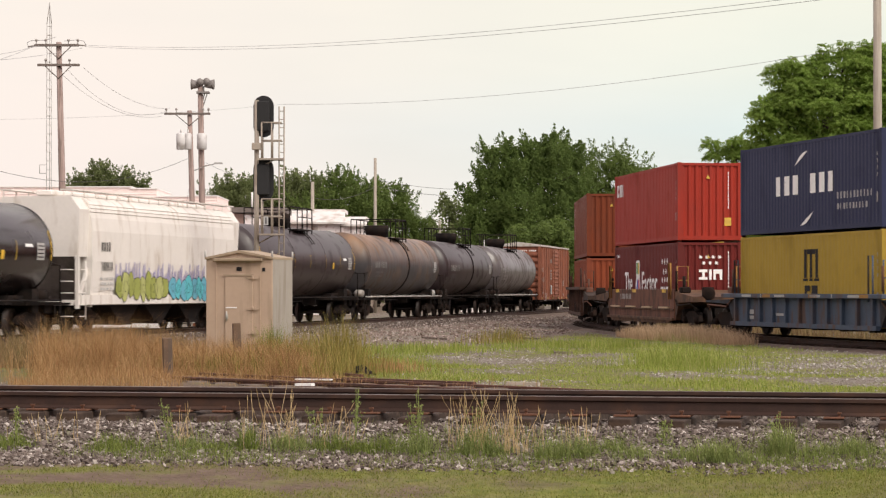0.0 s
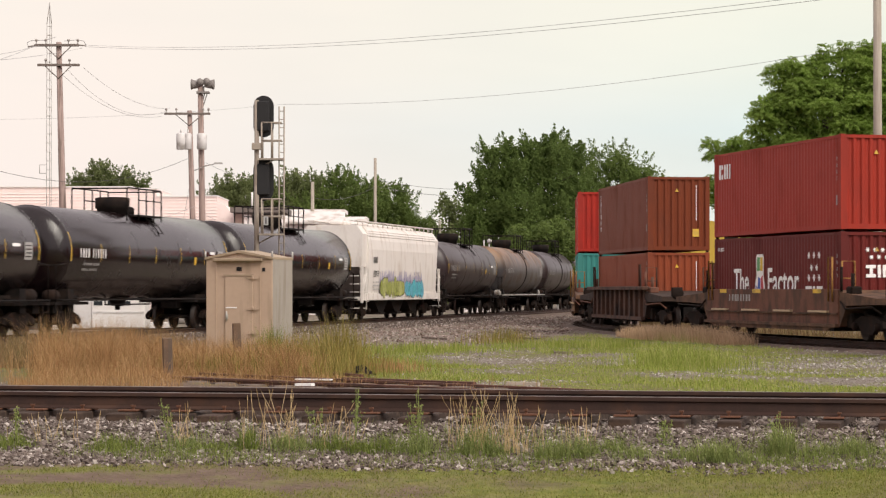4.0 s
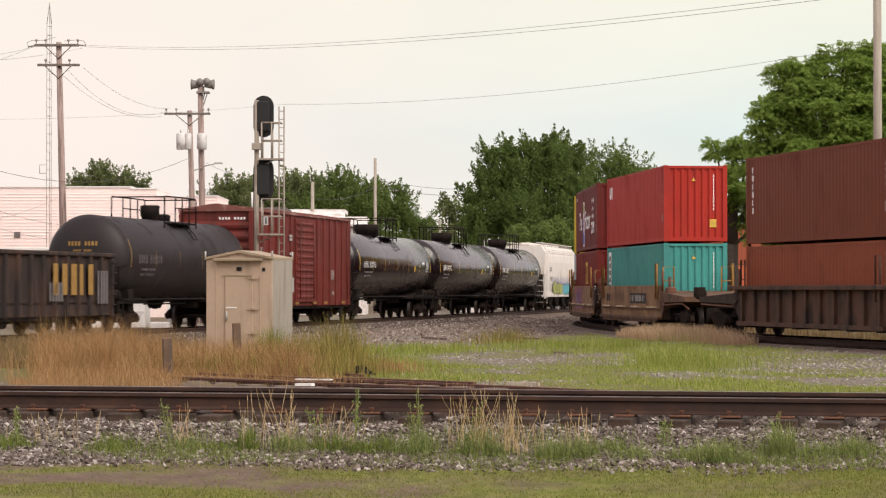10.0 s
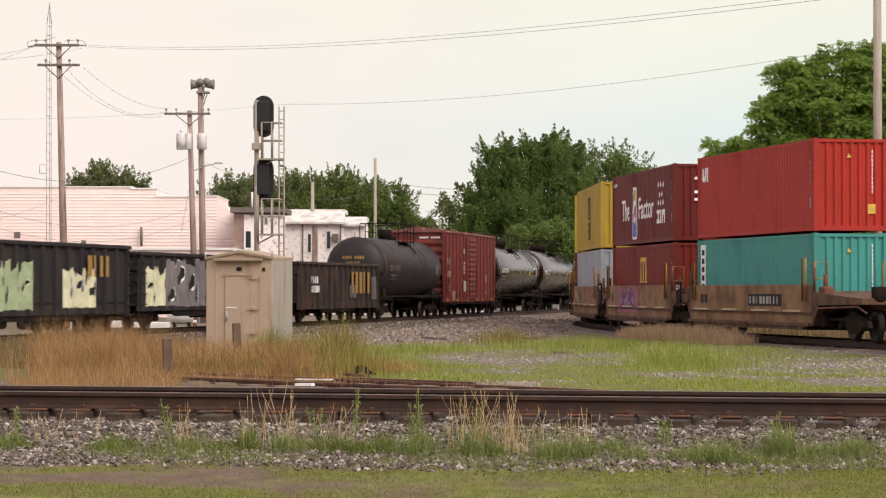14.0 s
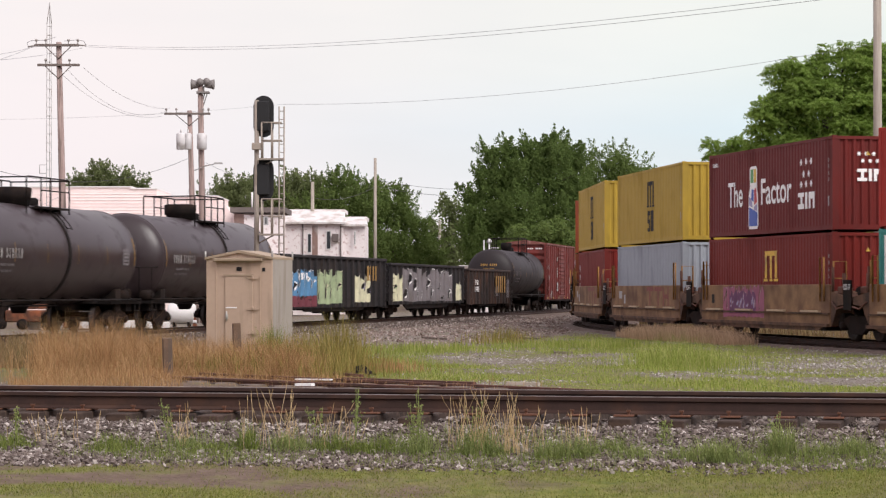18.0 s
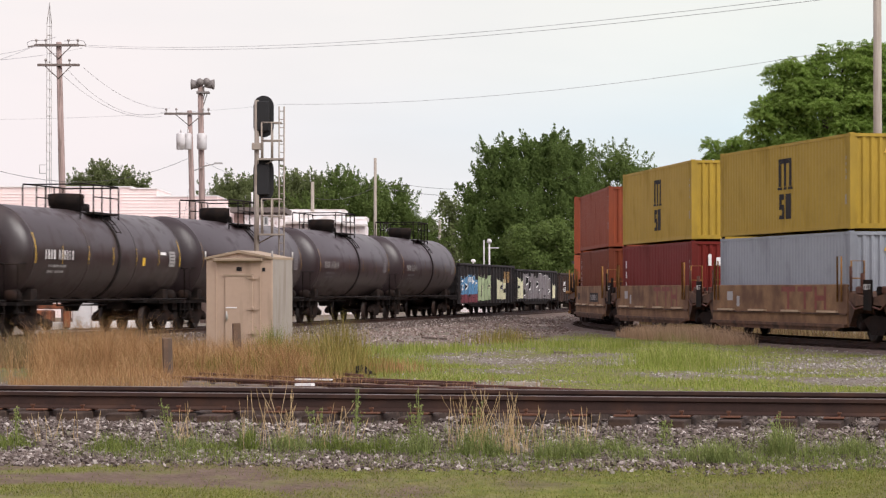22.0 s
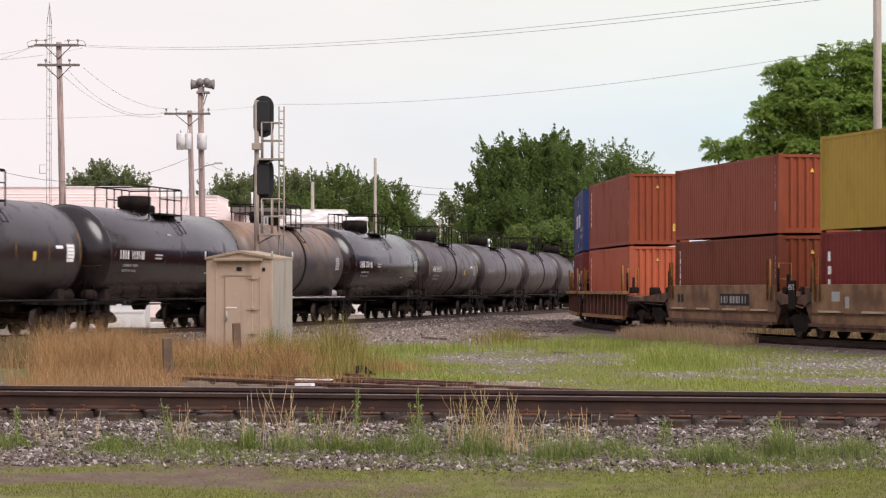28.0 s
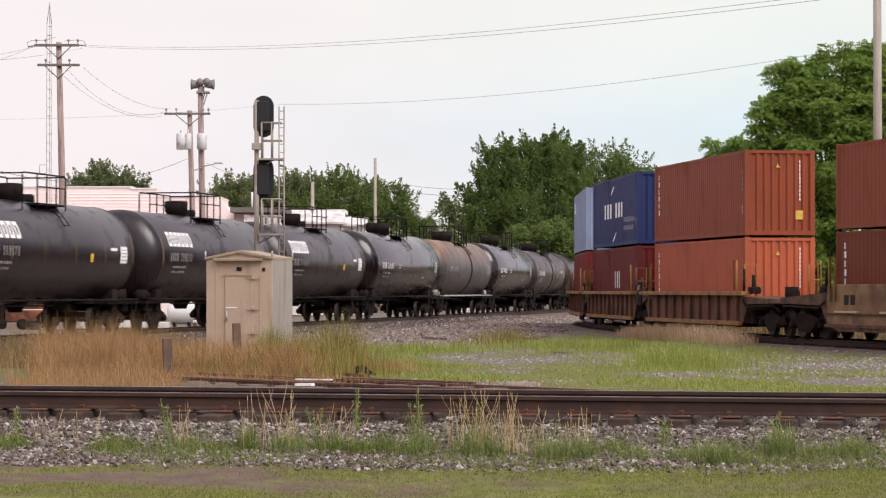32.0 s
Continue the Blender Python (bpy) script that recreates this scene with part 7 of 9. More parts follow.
part("cab", Shape().box(-0.5, 0.5, -0.6, 0.6, 0.95, 1.75, bevel=0.06), M_ORANGE_M, mach)
part("cab_window", Shape().box(-0.4, 0.4, -0.63, -0.6, 1.15, 1.6), M_GLASS, mach)
part("boom", Shape().box(0.5, 1.9, -0.15, 0.15, 0.95, 1.2, bevel=0.03).box(1.7, 2.0, -0.3, 0.3, 0.1, 1.0, bevel=0.03), M_ORANGE_M, mach)
for x in (-1.1, -0.1, 1.0):
    part("wheel", Shape().lathe([(-0.75, 0.12), (-0.73, 0.26), (-0.45, 0.26), (-0.43, 0.12)], 20, "y", centre=(x, 0, 0.26)), M_FRAME, mach)
stor = thing("storage_tank", "small white horizontal storage tank", "tank", at=pose(-12.196, 116.0, -0.28))
part("shell", Shape().lathe([(-0.68, 0.1), (-0.64, 0.4), (-0.52, 0.5), (0.52, 0.5), (0.64, 0.4), (0.68, 0.1)], 24, "x", centre=(0, 0, 0.72)), M_TANKWHITE, stor)
part("saddle", Shape().box(-0.4, -0.28, -0.3, 0.3, 0, 0.4).box(0.28, 0.4, -0.3, 0.3, 0, 0.4), M_FRAME, stor)
trailer = thing("white_trailer", "low white trailer with small dark windows and a grey end panel", "trailer", at=pose(-15.411, 114.0, -0.28))
part("body", Shape().box(-0.72, 1.72, 0, 2.2, 0.08, 1.5, bevel=0.04), M_TANKWHITE, trailer)
part("end_panel", Shape().box(-1.62, -0.72, 0.05, 2.1, 0.05, 1.35, bevel=0.04), M_TRANSF, trailer)
for x in (-0.42, 0.22, 0.86):
    part("window", Shape().box(x - 0.2, x + 0.2, -0.02, 0, 1.12, 1.32), M_GLASS, trailer)
part("rub_rail", Shape().box(-0.7, 1.7, -0.03, 0, 0.78, 0.84), M_TRANSF, trailer)
for x, w_ in ((-2.1, 0.5), (-3.3, 0.35), (2.4, 0.45)):
    part("step_block", Shape().box(x - w_, x + w_, 0.0, 0.6, 0.0, 0.35, bevel=0.03), M_TANKWHITE, trailer)
cone = thing("traffic_cone", "orange traffic cone with a white band", "cone", at=pose(-11.19, 112.0, -0.27))
part("body", Shape().lathe([(0, 0.17), (0.03, 0.17), (0.04, 0.13), (0.7, 0.03)], 14, "z").box(-0.2, 0.2, -0.2, 0.2, 0, 0.03), M_ORANGE_M, cone)
part("band", Shape().lathe([(0.32, 0.098), (0.32, 0.102), (0.46, 0.08), (0.46, 0.078)], 14, "z"), M_WHITE, cone)


# ---- crossing signs and a shed at the far end of the straight ----
cb = thing("crossing_sign", "white crossed boards of a level crossing on a post", "sign", at=pose(9.055, 196.0, -0.25, 0, 0, 55))
part("post", Shape().box(-0.06, 0.06, -0.06, 0.06, 0, 3.9), M_TRIM, cb)
for sg in (-1, 1):
    part("board", Shape().box(-0.55, 0.55, -0.025, 0.025, -0.1, 0.1, pose(0, -0.09 - 0.03 * sg, 3.4, 0, 50 * sg, 0)), M_WHITE, cb)
bell = thing("crossing_signal", "pale crossing signal mast with a round bell on top", "signal", at=pose(3.135, 168.0, -0.25))
part("mast", Shape().rod((0, 0, 0), (0, 0, 5.0), 0.06, 10), M_TRANSF, bell)
part("bell", Shape().lathe([(4.95, 0.06), (5.0, 0.17), (5.12, 0.18), (5.22, 0.1), (5.25, 0.02)], 16, "z"), M_TRANSF, bell)
part("lamp_arm", Shape().box(-0.1, 0.65, -0.04, 0.04, 4.6, 4.68), M_TRANSF, bell)
flag = thing("thin_pole", "thin pale pole beside the crossing", "pole", at=pose(2.805, 170.0, -0.25))
part("shaft", Shape().rod((0, 0, 0), (0, 0, 5.2), 0.04, 8), M_TRANSF, flag)
shed = thing("white_shed", "low white shed with a flat roof", "shed", at=pose(2.64, 200.0, -0.25))
part("wall", Shape().box(-1.2, 1.2, 0, 3, 0, 3.7), M_OLD_WHITE, shed)
part("roof", Shape().box(-1.35, 1.35, -0.2, 3.2, 3.7, 3.78), M_ROOF_WHITE, shed)
part("yard_lamp", Shape().lathe([(4.0, 0.05), (4.05, 0.18), (4.2, 0.2), (4.28, 0.06)], 14, "z", centre=(-0.2, 0.2, 0)).rod((-0.2, 0.2, 3.85), (-0.2, 0.2, 4.1), 0.05), M_TRIM, shed)


# ---- trees ----
def leaf_material(name, dark, light, trans=0.25):
    m = bpy.data.materials.new(name)
    m.use_nodes = True
    n, l = m.node_tree.nodes, m.node_tree.links
    b = n["Principled BSDF"]
    b.inputs["Roughness"].default_value = 0.6
    b.inputs["Specular IOR Level"].default_value = 0.12
    geo = n.new("ShaderNodeNewGeometry")
    r = n.new("ShaderNodeValToRGB")
    r.color_ramp.elements[0].color = (*dark, 1)
    r.color_ramp.elements[1].color = (*light, 1)
    l.new(geo.outputs["Random Per Island"], r.inputs["Fac"])
    l.new(r.outputs["Color"], b.inputs["Base Color"])
    tr = n.new("ShaderNodeBsdfTranslucent")
    l.new(r.outputs["Color"], tr.inputs["Color"])
    mx = n.new("ShaderNodeMixShader")
    mx.inputs[0].default_value = trans
    l.new(b.outputs[0], mx.inputs[1])
    l.new(tr.outputs[0], mx.inputs[2])
    l.new(mx.outputs[0], n["Material Output"].inputs["Surface"])
    return m


M_LEAF = leaf_material("maple_leaves", (0.1, 0.152, 0.041), (0.15, 0.215, 0.06), 0.45)
M_LEAF_MID = leaf_material("ash_leaves", (0.112, 0.162, 0.043), (0.152, 0.212, 0.058), 0.4)
M_LEAF_FAR = leaf_material("far_leaves", (0.14, 0.172, 0.07), (0.185, 0.22, 0.088), 0.4)
M_LEAF_NEAR = leaf_material("walnut_leaves", (0.165, 0.255, 0.05), (0.29, 0.405, 0.095), 0.6)
M_BARK = mat("bark", (0.09, 0.07, 0.055), 0.95, 0, 0.3, 4.0, 0.6, 18.0)


def leaf_quads(rng, p, d, size, upright=0.0):
    """Small pointed leaves at points p that face roughly along d."""
    n = len(p)
    ax = rng.normal(size=(n, 3)) + np.array([0, 0, upright])
    ax /= np.linalg.norm(ax, axis=1)[:, None]
    up = rng.normal(size=(n, 3)) * 0.5 + d * 0.8 + np.array([0, -0.3, 0.5])
    side = np.cross(ax, up)
    side /= np.linalg.norm(side, axis=1)[:, None] + 1e-9
    s = size * (0.6 + 0.8 * rng.random(n))[:, None]
    v = np.stack([p - ax * s * 0.5, p + side * s * 0.36, p + ax * s * 0.5, p - side * s * 0.36], 1).reshape(-1, 3)
    return v


def unit_dirs(rng, n):
    d = rng.normal(size=(n, 3))
    return d / np.linalg.norm(d, axis=1)[:, None]


def tree(name, x, y, trunk_h, blobs, label, leaf_mat, density, size, seed, upright=0.0, sprigs=0):
    """blobs: lumps (dx, dy, z, radius) of the crown, each an uneven ball of leaves with dents and gaps."""
    rng = np.random.default_rng(seed)
    t = thing(name, label, "tree", at=pose(x, y, -0.25))
    top = max(b[2] for b in blobs)
    s = Shape()
    pts = [(0, 0, 0), (0.05, 0.1, trunk_h * 0.5), (0.1, 0, trunk_h), (0.0, 0.1, top * 0.8)]
    rr = [0.4, 0.32, 0.26, 0.08]
    for a, b, q0, q1 in zip(pts, pts[1:], rr, rr[1:]):
        s.rod(a, b, q0, 10, q1)
    part("trunk", s, M_BARK, t)
    for bx, by, bz, q in blobs:
        o = Vector((0.05, 0.05, min(trunk_h + rng.random() * 1.5, bz * 0.8)))
        e = Vector((bx, by, bz))
        m = o.lerp(e, 0.55) + Vector((0, 0, -0.3))
        br = Shape().rod(o, m, 0.13, 6, 0.08).rod(m, e, 0.08, 6, 0.03)
        for _ in range(4):
            br.rod(m.lerp(e, 0.7), e + Vector(rng.normal(size=3)) * q * 0.5, 0.04, 5, 0.012)
        part("limb", br, M_BARK, t)
    vs = []
    for bx, by, bz, q in blobs:
        # inner leaves, loose, with dents between the boughs
        n = int(density * q * q * (0.4 if sprigs else 1.0))
        d = unit_dirs(rng, n)
        hubs = unit_dirs(rng, max(int(9 * q), 7))
        near = (d @ hubs.T).max(1)
        reach = 0.74 + 0.28 * smooth_step(0.75, 0.99, near) + 0.06 * rng.normal(size=n)
        rad = q * reach * (0.5 + 0.5 * rng.random(n) ** 0.5)
        keep = (near > 0.82) | (rng.random(n) < 0.5)
        p = np.array([bx, by, bz]) + d * rad[:, None] * np.array([1, 1, 0.9])
        vs.append(leaf_quads(rng, p[keep], d[keep], size, upright))
        if not sprigs:
            continue
        # plumes: shoots that rise from the boughs and taper to a point
        m, k = int(13 * q * q) + 6, max(int(density * 0.032), 24)
        d = unit_dirs(rng, m)
        d[:, 2] = d[:, 2] * 0.8 + 0.2
        base = np.array([bx, by, bz]) + d * (q * (0.45 + 0.42 * rng.random(m)))[:, None]
        lean = d * 0.75 + np.array([0, 0, 0.35 + 0.55 * upright]) + rng.normal(size=d.shape) * 0.18
        lean /= np.linalg.norm(lean, axis=1)[:, None]
        ln = (0.7 + 1.15 * rng.random(m)) * min(q, 1.7) ** 0.5
        tt = rng.random((m, k)) ** 0.85
        wide = 0.035 + 0.27 * (1 - tt) * np.minimum(tt * 6, 1)
        p = base[:, None] + lean[:, None] * (ln[:, None] * tt)[..., None] + rng.normal(size=(m, k, 3)) * wide[..., None]
        vs.append(leaf_quads(rng, p.reshape(-1, 3), np.repeat(d, k, 0), size * 0.92, upright + 0.5))
    v = np.concatenate(vs)
    tagged(part("crown", big_mesh("crown", v, np.arange(len(v)).reshape(-1, 4), leaf_mat), None, t), kind="stuff")
    return t


tree("maple_tree", 7.388, 215.0, 2.5, [(-3.4, 0, 5, 2.4), (0, -0.6, 5, 2.6), (3, 0, 5, 2.6), (-3.5, 0, 8.2, 2.0), (-0.5, -0.8, 8.4, 2.6), (2.8, 0, 8.5, 2.3), (-3.0, 0.3, 11.2, 1.7), (-0.5, 0, 11.6, 2.1),
      (2.2, 0, 12.0, 2.2), (4.0, 0.3, 10.0, 1.6), (-3.2, 0, 13.3, 0.9), (-1.6, 0, 13.6, 0.8), (0.6, 0.2, 13.7, 1.1), (2.0, 0, 14.0, 0.9), (3.1, 0, 13.5, 1.0), (4.0, 0, 12.9, 1.0), (-4.7, 0, 9.6, 0.9), (-4.9, 0, 6.6, 1.0)],
     "tall dense green maple tree", M_LEAF, 3400, 0.18, 3, 0.7, 420)
tree("maple_tree", 16.44, 240.0, 3.0, [(-1.5, 0, 9, 2.5), (1.2, 0, 10, 2.3), (-1.6, 0, 12.6, 2.0), (0.5, 0, 13.6, 1.7), (2.2, 0, 12.7, 1.5), (3.2, 0, 11.4, 1.5), (3.0, 0, 8, 2.2), (4.5, 0, 10.6, 1.1), (4.1, 0, 12.1, 0.8), (5.2, 0, 11.4, 0.6)],
     "loose green tree behind the maple", M_LEAF_MID, 1700, 0.2, 4, 0.2, 60)
tree("maple_tree", 7.394, 190.0, 1.5, [(-1.5, 0, 5.5, 1.5), (0.8, 0, 6.1, 1.6), (2.0, 0, 5, 1.5), (-0.2, 0, 4, 1.6), (1.8, 0, 3, 1.6)], "green young tree in front of the maple", M_LEAF_MID, 1600, 0.19, 5)
tree("maple_tree", -4.557, 225.0, 2.0, [(-1.5, 0, 8.6, 1.6), (0.4, 0, 8.4, 1.7), (0.8, 0, 10.3, 0.7), (-0.9, 0, 10.5, 0.7), (2.0, 0, 7.2, 1.4), (3.0, 0, 5.8, 1.2), (0, 0, 5, 2.3), (2.8, 0, 4, 1.8), (3.8, 0, 4.4, 0.9)],
     "green tree with pointed sprays of leaves", M_LEAF_MID, 2400, 0.18, 6, 0.9, 500)
tree("maple_tree", -8.791, 222.0, 2.0, [(-2.5, 0, 8.5, 1.9), (0, 0, 9.2, 1.9), (2.2, 0, 9.0, 1.7), (0.5, 0, 11.0, 1.0), (-0.9, 0, 11.1, 0.8), (1.8, 0, 10.7, 0.8), (-1, 0, 5.5, 2.5), (2, 0, 5.5, 2.5)],
     "green tree behind the white house", M_LEAF_MID, 2400, 0.18, 7, 0.7, 420)
tree("maple_tree", -13.578, 226.0, 2.0, [(-1.2, 0, 9.4, 2.1), (1.2, 0, 9.4, 2.1), (0.2, 0, 11.2, 1.3), (-2.9, 0, 9.4, 1.5), (-2.2, 0, 10.8, 0.9), (2.6, 0, 9.6, 1.3), (1.8, 0, 11.0, 0.8), (0, 0, 5, 2.5)], "grey-green tree behind the signal", M_LEAF_FAR, 2000, 0.19, 8, 0.5, 60)
tree("maple_tree", -19.158, 230.0, 2.0, [(-1.4, 0, 9.4, 1.8), (0.8, 0, 10.0, 1.8), (1.8, 0, 10.9, 1.0), (0.2, 0, 11.2, 0.9), (-1.4, 0, 10.9, 0.8), (-2.5, 0, 8.6, 1.2), (0, 0, 5.5, 2.2)], "grey-green tree behind the siding wall", M_LEAF_FAR, 2000, 0.19, 9, 0.5, 50)
tree("maple_tree", -32.717, 240.0, 3.0, [(-2.9, 0, 11.4, 0.7), (-2.0, 0, 11.8, 0.8), (-1.1, 0, 12.0, 1.0), (0, 0, 12.4, 1.1), (-0.4, 0, 13.3, 0.5), (1.4, 0, 12.1, 0.9), (2.5, 0, 11.9, 0.8), (3.6, 0, 11.7, 0.6), (0, 0, 9, 2.0), (2, 0, 10, 1.6), (-2, 0, 10, 1.5)], "tree top above the siding wall", M_LEAF_FAR, 2400, 0.19, 10, 0.5, 60)
tree("maple_tree", 0.856, 235.0, 1.5, [(0, 0, 9, 0.9), (-0.3, 0, 10, 0.5), (1, 0, 8, 1.2), (-1.2, 0, 7, 1.2), (0, 0, 5, 2), (2, 0, 5.5, 1.5), (-2, 0, 4.5, 1.5)], "low green tree in the gap", M_LEAF_FAR, 800, 0.28, 11, 0.8, 50)
for i, xx in enumerate((-30, -22, -14, -7, 0, 6, 13, 21, 30, 40, 50)):
    tree("far_tree", xx, 262.0 + 4 * (i % 3), 1.5, [(-2.5, 0, 2.2, 2.4), (1.8, 0, 2.6, 2.6), (0, 0, 4.6 + (i % 2), 2.2)], "distant green tree in a hedge row", M_LEAF_FAR, 260, 0.45, 30 + i)


def frond_tree(x, y, blobs, label, seed, count):
    """A tree with long drooping leaves of many leaflets."""
    rng = np.random.default_rng(seed)
    t = thing("walnut_tree", label, "tree", at=pose(x, y, -0.25))
    s = Shape()
    for a, b, q0, q1 in (((0, 0, 0), (0.1, 0, 4), 0.45, 0.35), ((0.1, 0, 4), (0.3, 0, 9), 0.35, 0.12)):
        s.rod(a, b, q0, 10, q1)
    part("trunk", s, M_BARK, t)
    br = Shape()
    for bx, by, bz, q in blobs:
        br.rod((0.1, 0, min(4.0, bz * 0.7)), (bx * 0.6, by * 0.6, bz * 0.85), 0.12, 6, 0.07).rod((bx * 0.6, by * 0.6, bz * 0.85), (bx, by, bz + q * 0.5), 0.07, 6, 0.02)
    part("limb", br, M_BARK, t)
    # boughs: clusters of leaves on the outside of each lump, darker gaps between
    hub, size_ = [], []
    for bx, by, bz, q in blobs:
        k = int(7 * q * q) + 3
        d = unit_dirs(rng, k)
        hub.append(np.array([bx, by, bz]) + d * (q * (0.55 + 0.5 * rng.random(k)))[:, None])
        size_.append((0.26 + 0.34 * rng.random(k)) * min(q, 1.3) ** 0.5)
    hub, size_ = np.concatenate(hub), np.concatenate(size_)
    w = size_ ** 2 * np.where(hub[:, 2] < 6.0, 0.45, 1.0)
    pick = rng.choice(len(hub), count, p=w / w.sum())
    d = unit_dirs(rng, count)
    d[:, 2] = np.abs(d[:, 2]) * 0.9 - 0.15
    root = hub[pick] + d * (size_[pick] * (0.25 + 0.75 * rng.random(count) ** 0.6))[:, None]
    out = d + rng.normal(size=d.shape) * 0.5
    out[:, 2] = out[:, 2] * 0.5 + 0.35
    out /= np.linalg.norm(out, axis=1)[:, None]
    ln = 0.22 + 0.26 * rng.random(count)
    twist = rng.normal(size=(count, 3))
    vs = []
    m = 5
    for k in range(m):
        tt = (k + 0.7) / m
        p = root + out * (ln * tt)[:, None] + np.array([0, 0, -1.0]) * (ln * 0.5 * tt * tt)[:, None]
        dirv = out + np.array([0, 0, -1.5 * tt])
        dirv /= np.linalg.norm(dirv, axis=1)[:, None]
        side = np.cross(dirv, np.array([0, 0, 1.0])) + twist * 0.75 + rng.normal(size=(count, 3)) * 0.25
        side /= np.linalg.norm(side, axis=1)[:, None]
        for sg in (-1, 1):
            ax = side * sg * 0.75 + dirv * 0.6 + np.array([0, 0, -0.3])
            ax /= np.linalg.norm(ax, axis=1)[:, None]
            wd = np.cross(ax, np.cross(dirv, side))
            wd /= np.linalg.norm(wd, axis=1)[:, None]
            sz = 0.13 * (1 - 0.35 * abs(tt - 0.5))
            vs.append(np.stack([p, p + ax * sz * 0.45 + wd * 0.027, p + ax * sz, p + ax * sz * 0.45 - wd * 0.027], 1))
    # loose inner leaves that close the crown
    for bx, by, bz, q in blobs:
        n = int(900 * q * q)
        d = unit_dirs(rng, n)
        p = np.array([bx, by, bz]) + d * (q * (0.3 + 0.62 * rng.random(n) ** 0.6))[:, None]
        vs.append(leaf_quads(rng, p, d, 0.14, 0.0).reshape(-1, 4, 3))
    v = np.concatenate(vs).reshape(-1, 3)
    tagged(part("crown", big_mesh("crown", v, np.arange(len(v)).reshape(-1, 4), M_LEAF_NEAR), None, t), kind="stuff")


frond_tree(17.485, 112.0, [(-1.2, 0, 11.7, 0.45), (-0.3, 0, 12.4, 0.4), (0.7, 0, 12.5, 0.5), (2.0, 0, 12.2, 0.6), (-1.75, 0, 11.2, 0.9), (-2.6, 0, 10.2, 0.6), (-3.3, 0, 8.4, 0.7), (-3.0, 0, 9.4, 0.5), (-1.5, 0, 10.4, 1.1), (-0.5, 0, 11.2, 0.95), (0.8, 0, 11.4, 1.3), (2.2, 0, 11.4, 1.4), (-2.1, 0, 9.0, 1.3), (0, -0.5, 9.6, 1.9), (2.2, -0.3, 9.4, 1.9), (4, 0, 10, 2), (-2.5, 0, 7.4, 1.5),
            (0, -0.8, 7.2, 2), (2.4, -0.4, 7, 2), (4.5, 0, 7.5, 2), (-1.5, 0, 5, 1.9), (1.2, -0.6, 4.8, 2), (3.5, 0, 5, 2), (-1, 0, 2.8, 1.8), (1.8, 0, 2.5, 2), (4, 0, 2.6, 2)],
           "large walnut tree with long drooping leaves", 21, 36000)
frond_tree(13.819, 120.0, [(-0.6, 0, 8.4, 0.5), (0.3, 0, 8.6, 0.55), (1.0, 0, 8.0, 0.75), (1.7, 0, 7.4, 0.9), (0, 0, 6.5, 1.3), (1.8, 0, 5.5, 1.5)], "younger walnut tree beside the large one", 22, 4200)



# unseen trees added behind the camera and at the sides to darken tank reflections
for i in range(17):
    tree("unseen_tree", -104 + i * 13 + (i % 3) * 2, -42.0 - 7 * (i % 2), 3.0, [(-3, 0, 5, 4.2), (3, 0, 5.5, 4.4), (0, 0, 10, 4.4), (-2, 0, 13.0, 2.8), (3, 0, 2, 3.6), (-4, 0, 2, 3.6)], "unseen dark green tree added behind the camera for reflections", M_LEAF, 40, 1.2, 60 + i)


# ---- grass, weeds and stones ----
def plant_material(name, stops, rough=0.8, trans=0.2):
    """Blades coloured one by one between the stops."""
    m = bpy.data.materials.new(name)
    m.use_nodes = True
    n, l = m.node_tree.nodes, m.node_tree.links
    b = n["Principled BSDF"]
    b.inputs["Roughness"].default_value = rough
    b.inputs["Specular IOR Level"].default_value = 0.2
    geo = n.new("ShaderNodeNewGeometry")
    r = n.new("ShaderNodeValToRGB")
    e = r.color_ramp.elements
    e[0].color, e[1].color = (*stops[0], 1), (*stops[-1], 1)
    for i, c in enumerate(stops[1:-1]):
        k = e.new((i + 1) / (len(stops) - 1))
        k.color = (*c, 1)
    l.new(geo.outputs["Random Per Island"], r.inputs["Fac"])
    l.new(r.outputs["Color"], b.inputs["Base Color"])
    tr = n.new("ShaderNodeBsdfTranslucent")
    l.new(r.outputs["Color"], tr.inputs["Color"])
    mx = n.new("ShaderNodeMixShader")
    mx.inputs[0].default_value = trans
    l.new(b.outputs[0], mx.inputs[1])
    l.new(tr.outputs[0], mx.inputs[2])
    l.new(mx.outputs[0], n["Material Output"].inputs["Surface"])
    return m


M_LAWN = plant_material("lawn_grass", [(0.11, 0.135, 0.024), (0.18, 0.205, 0.042), (0.24, 0.25, 0.066), (0.3, 0.255, 0.1)], trans=0.35)
M_DRY = plant_material("dry_grass", [(0.245, 0.115, 0.05), (0.41, 0.235, 0.105), (0.56, 0.37, 0.195), (0.34, 0.19, 0.08), (0.29, 0.21, 0.08)], trans=0.32)
M_FIELD = plant_material("field_grass", [(0.165, 0.218, 0.036), (0.245, 0.312, 0.06), (0.325, 0.37, 0.09), (0.42, 0.395, 0.16)], trans=0.35)
M_DRY_PALE = plant_material("pale_stalks", [(0.4, 0.28, 0.13), (0.6, 0.47, 0.28), (0.5, 0.36, 0.18)])
M_BROWNWEED = plant_material("brown_weeds", [(0.14, 0.085, 0.045), (0.24, 0.155, 0.08), (0.18, 0.15, 0.06), (0.33, 0.23, 0.13)])
M_BANK = plant_material("bank_grass", [(0.5, 0.35, 0.22), (0.66, 0.5, 0.34), (0.46, 0.34, 0.21)], trans=0.4)
M_WEED = plant_material("green_weeds", [(0.12, 0.165, 0.035), (0.19, 0.24, 0.055), (0.27, 0.31, 0.09)], trans=0.35)
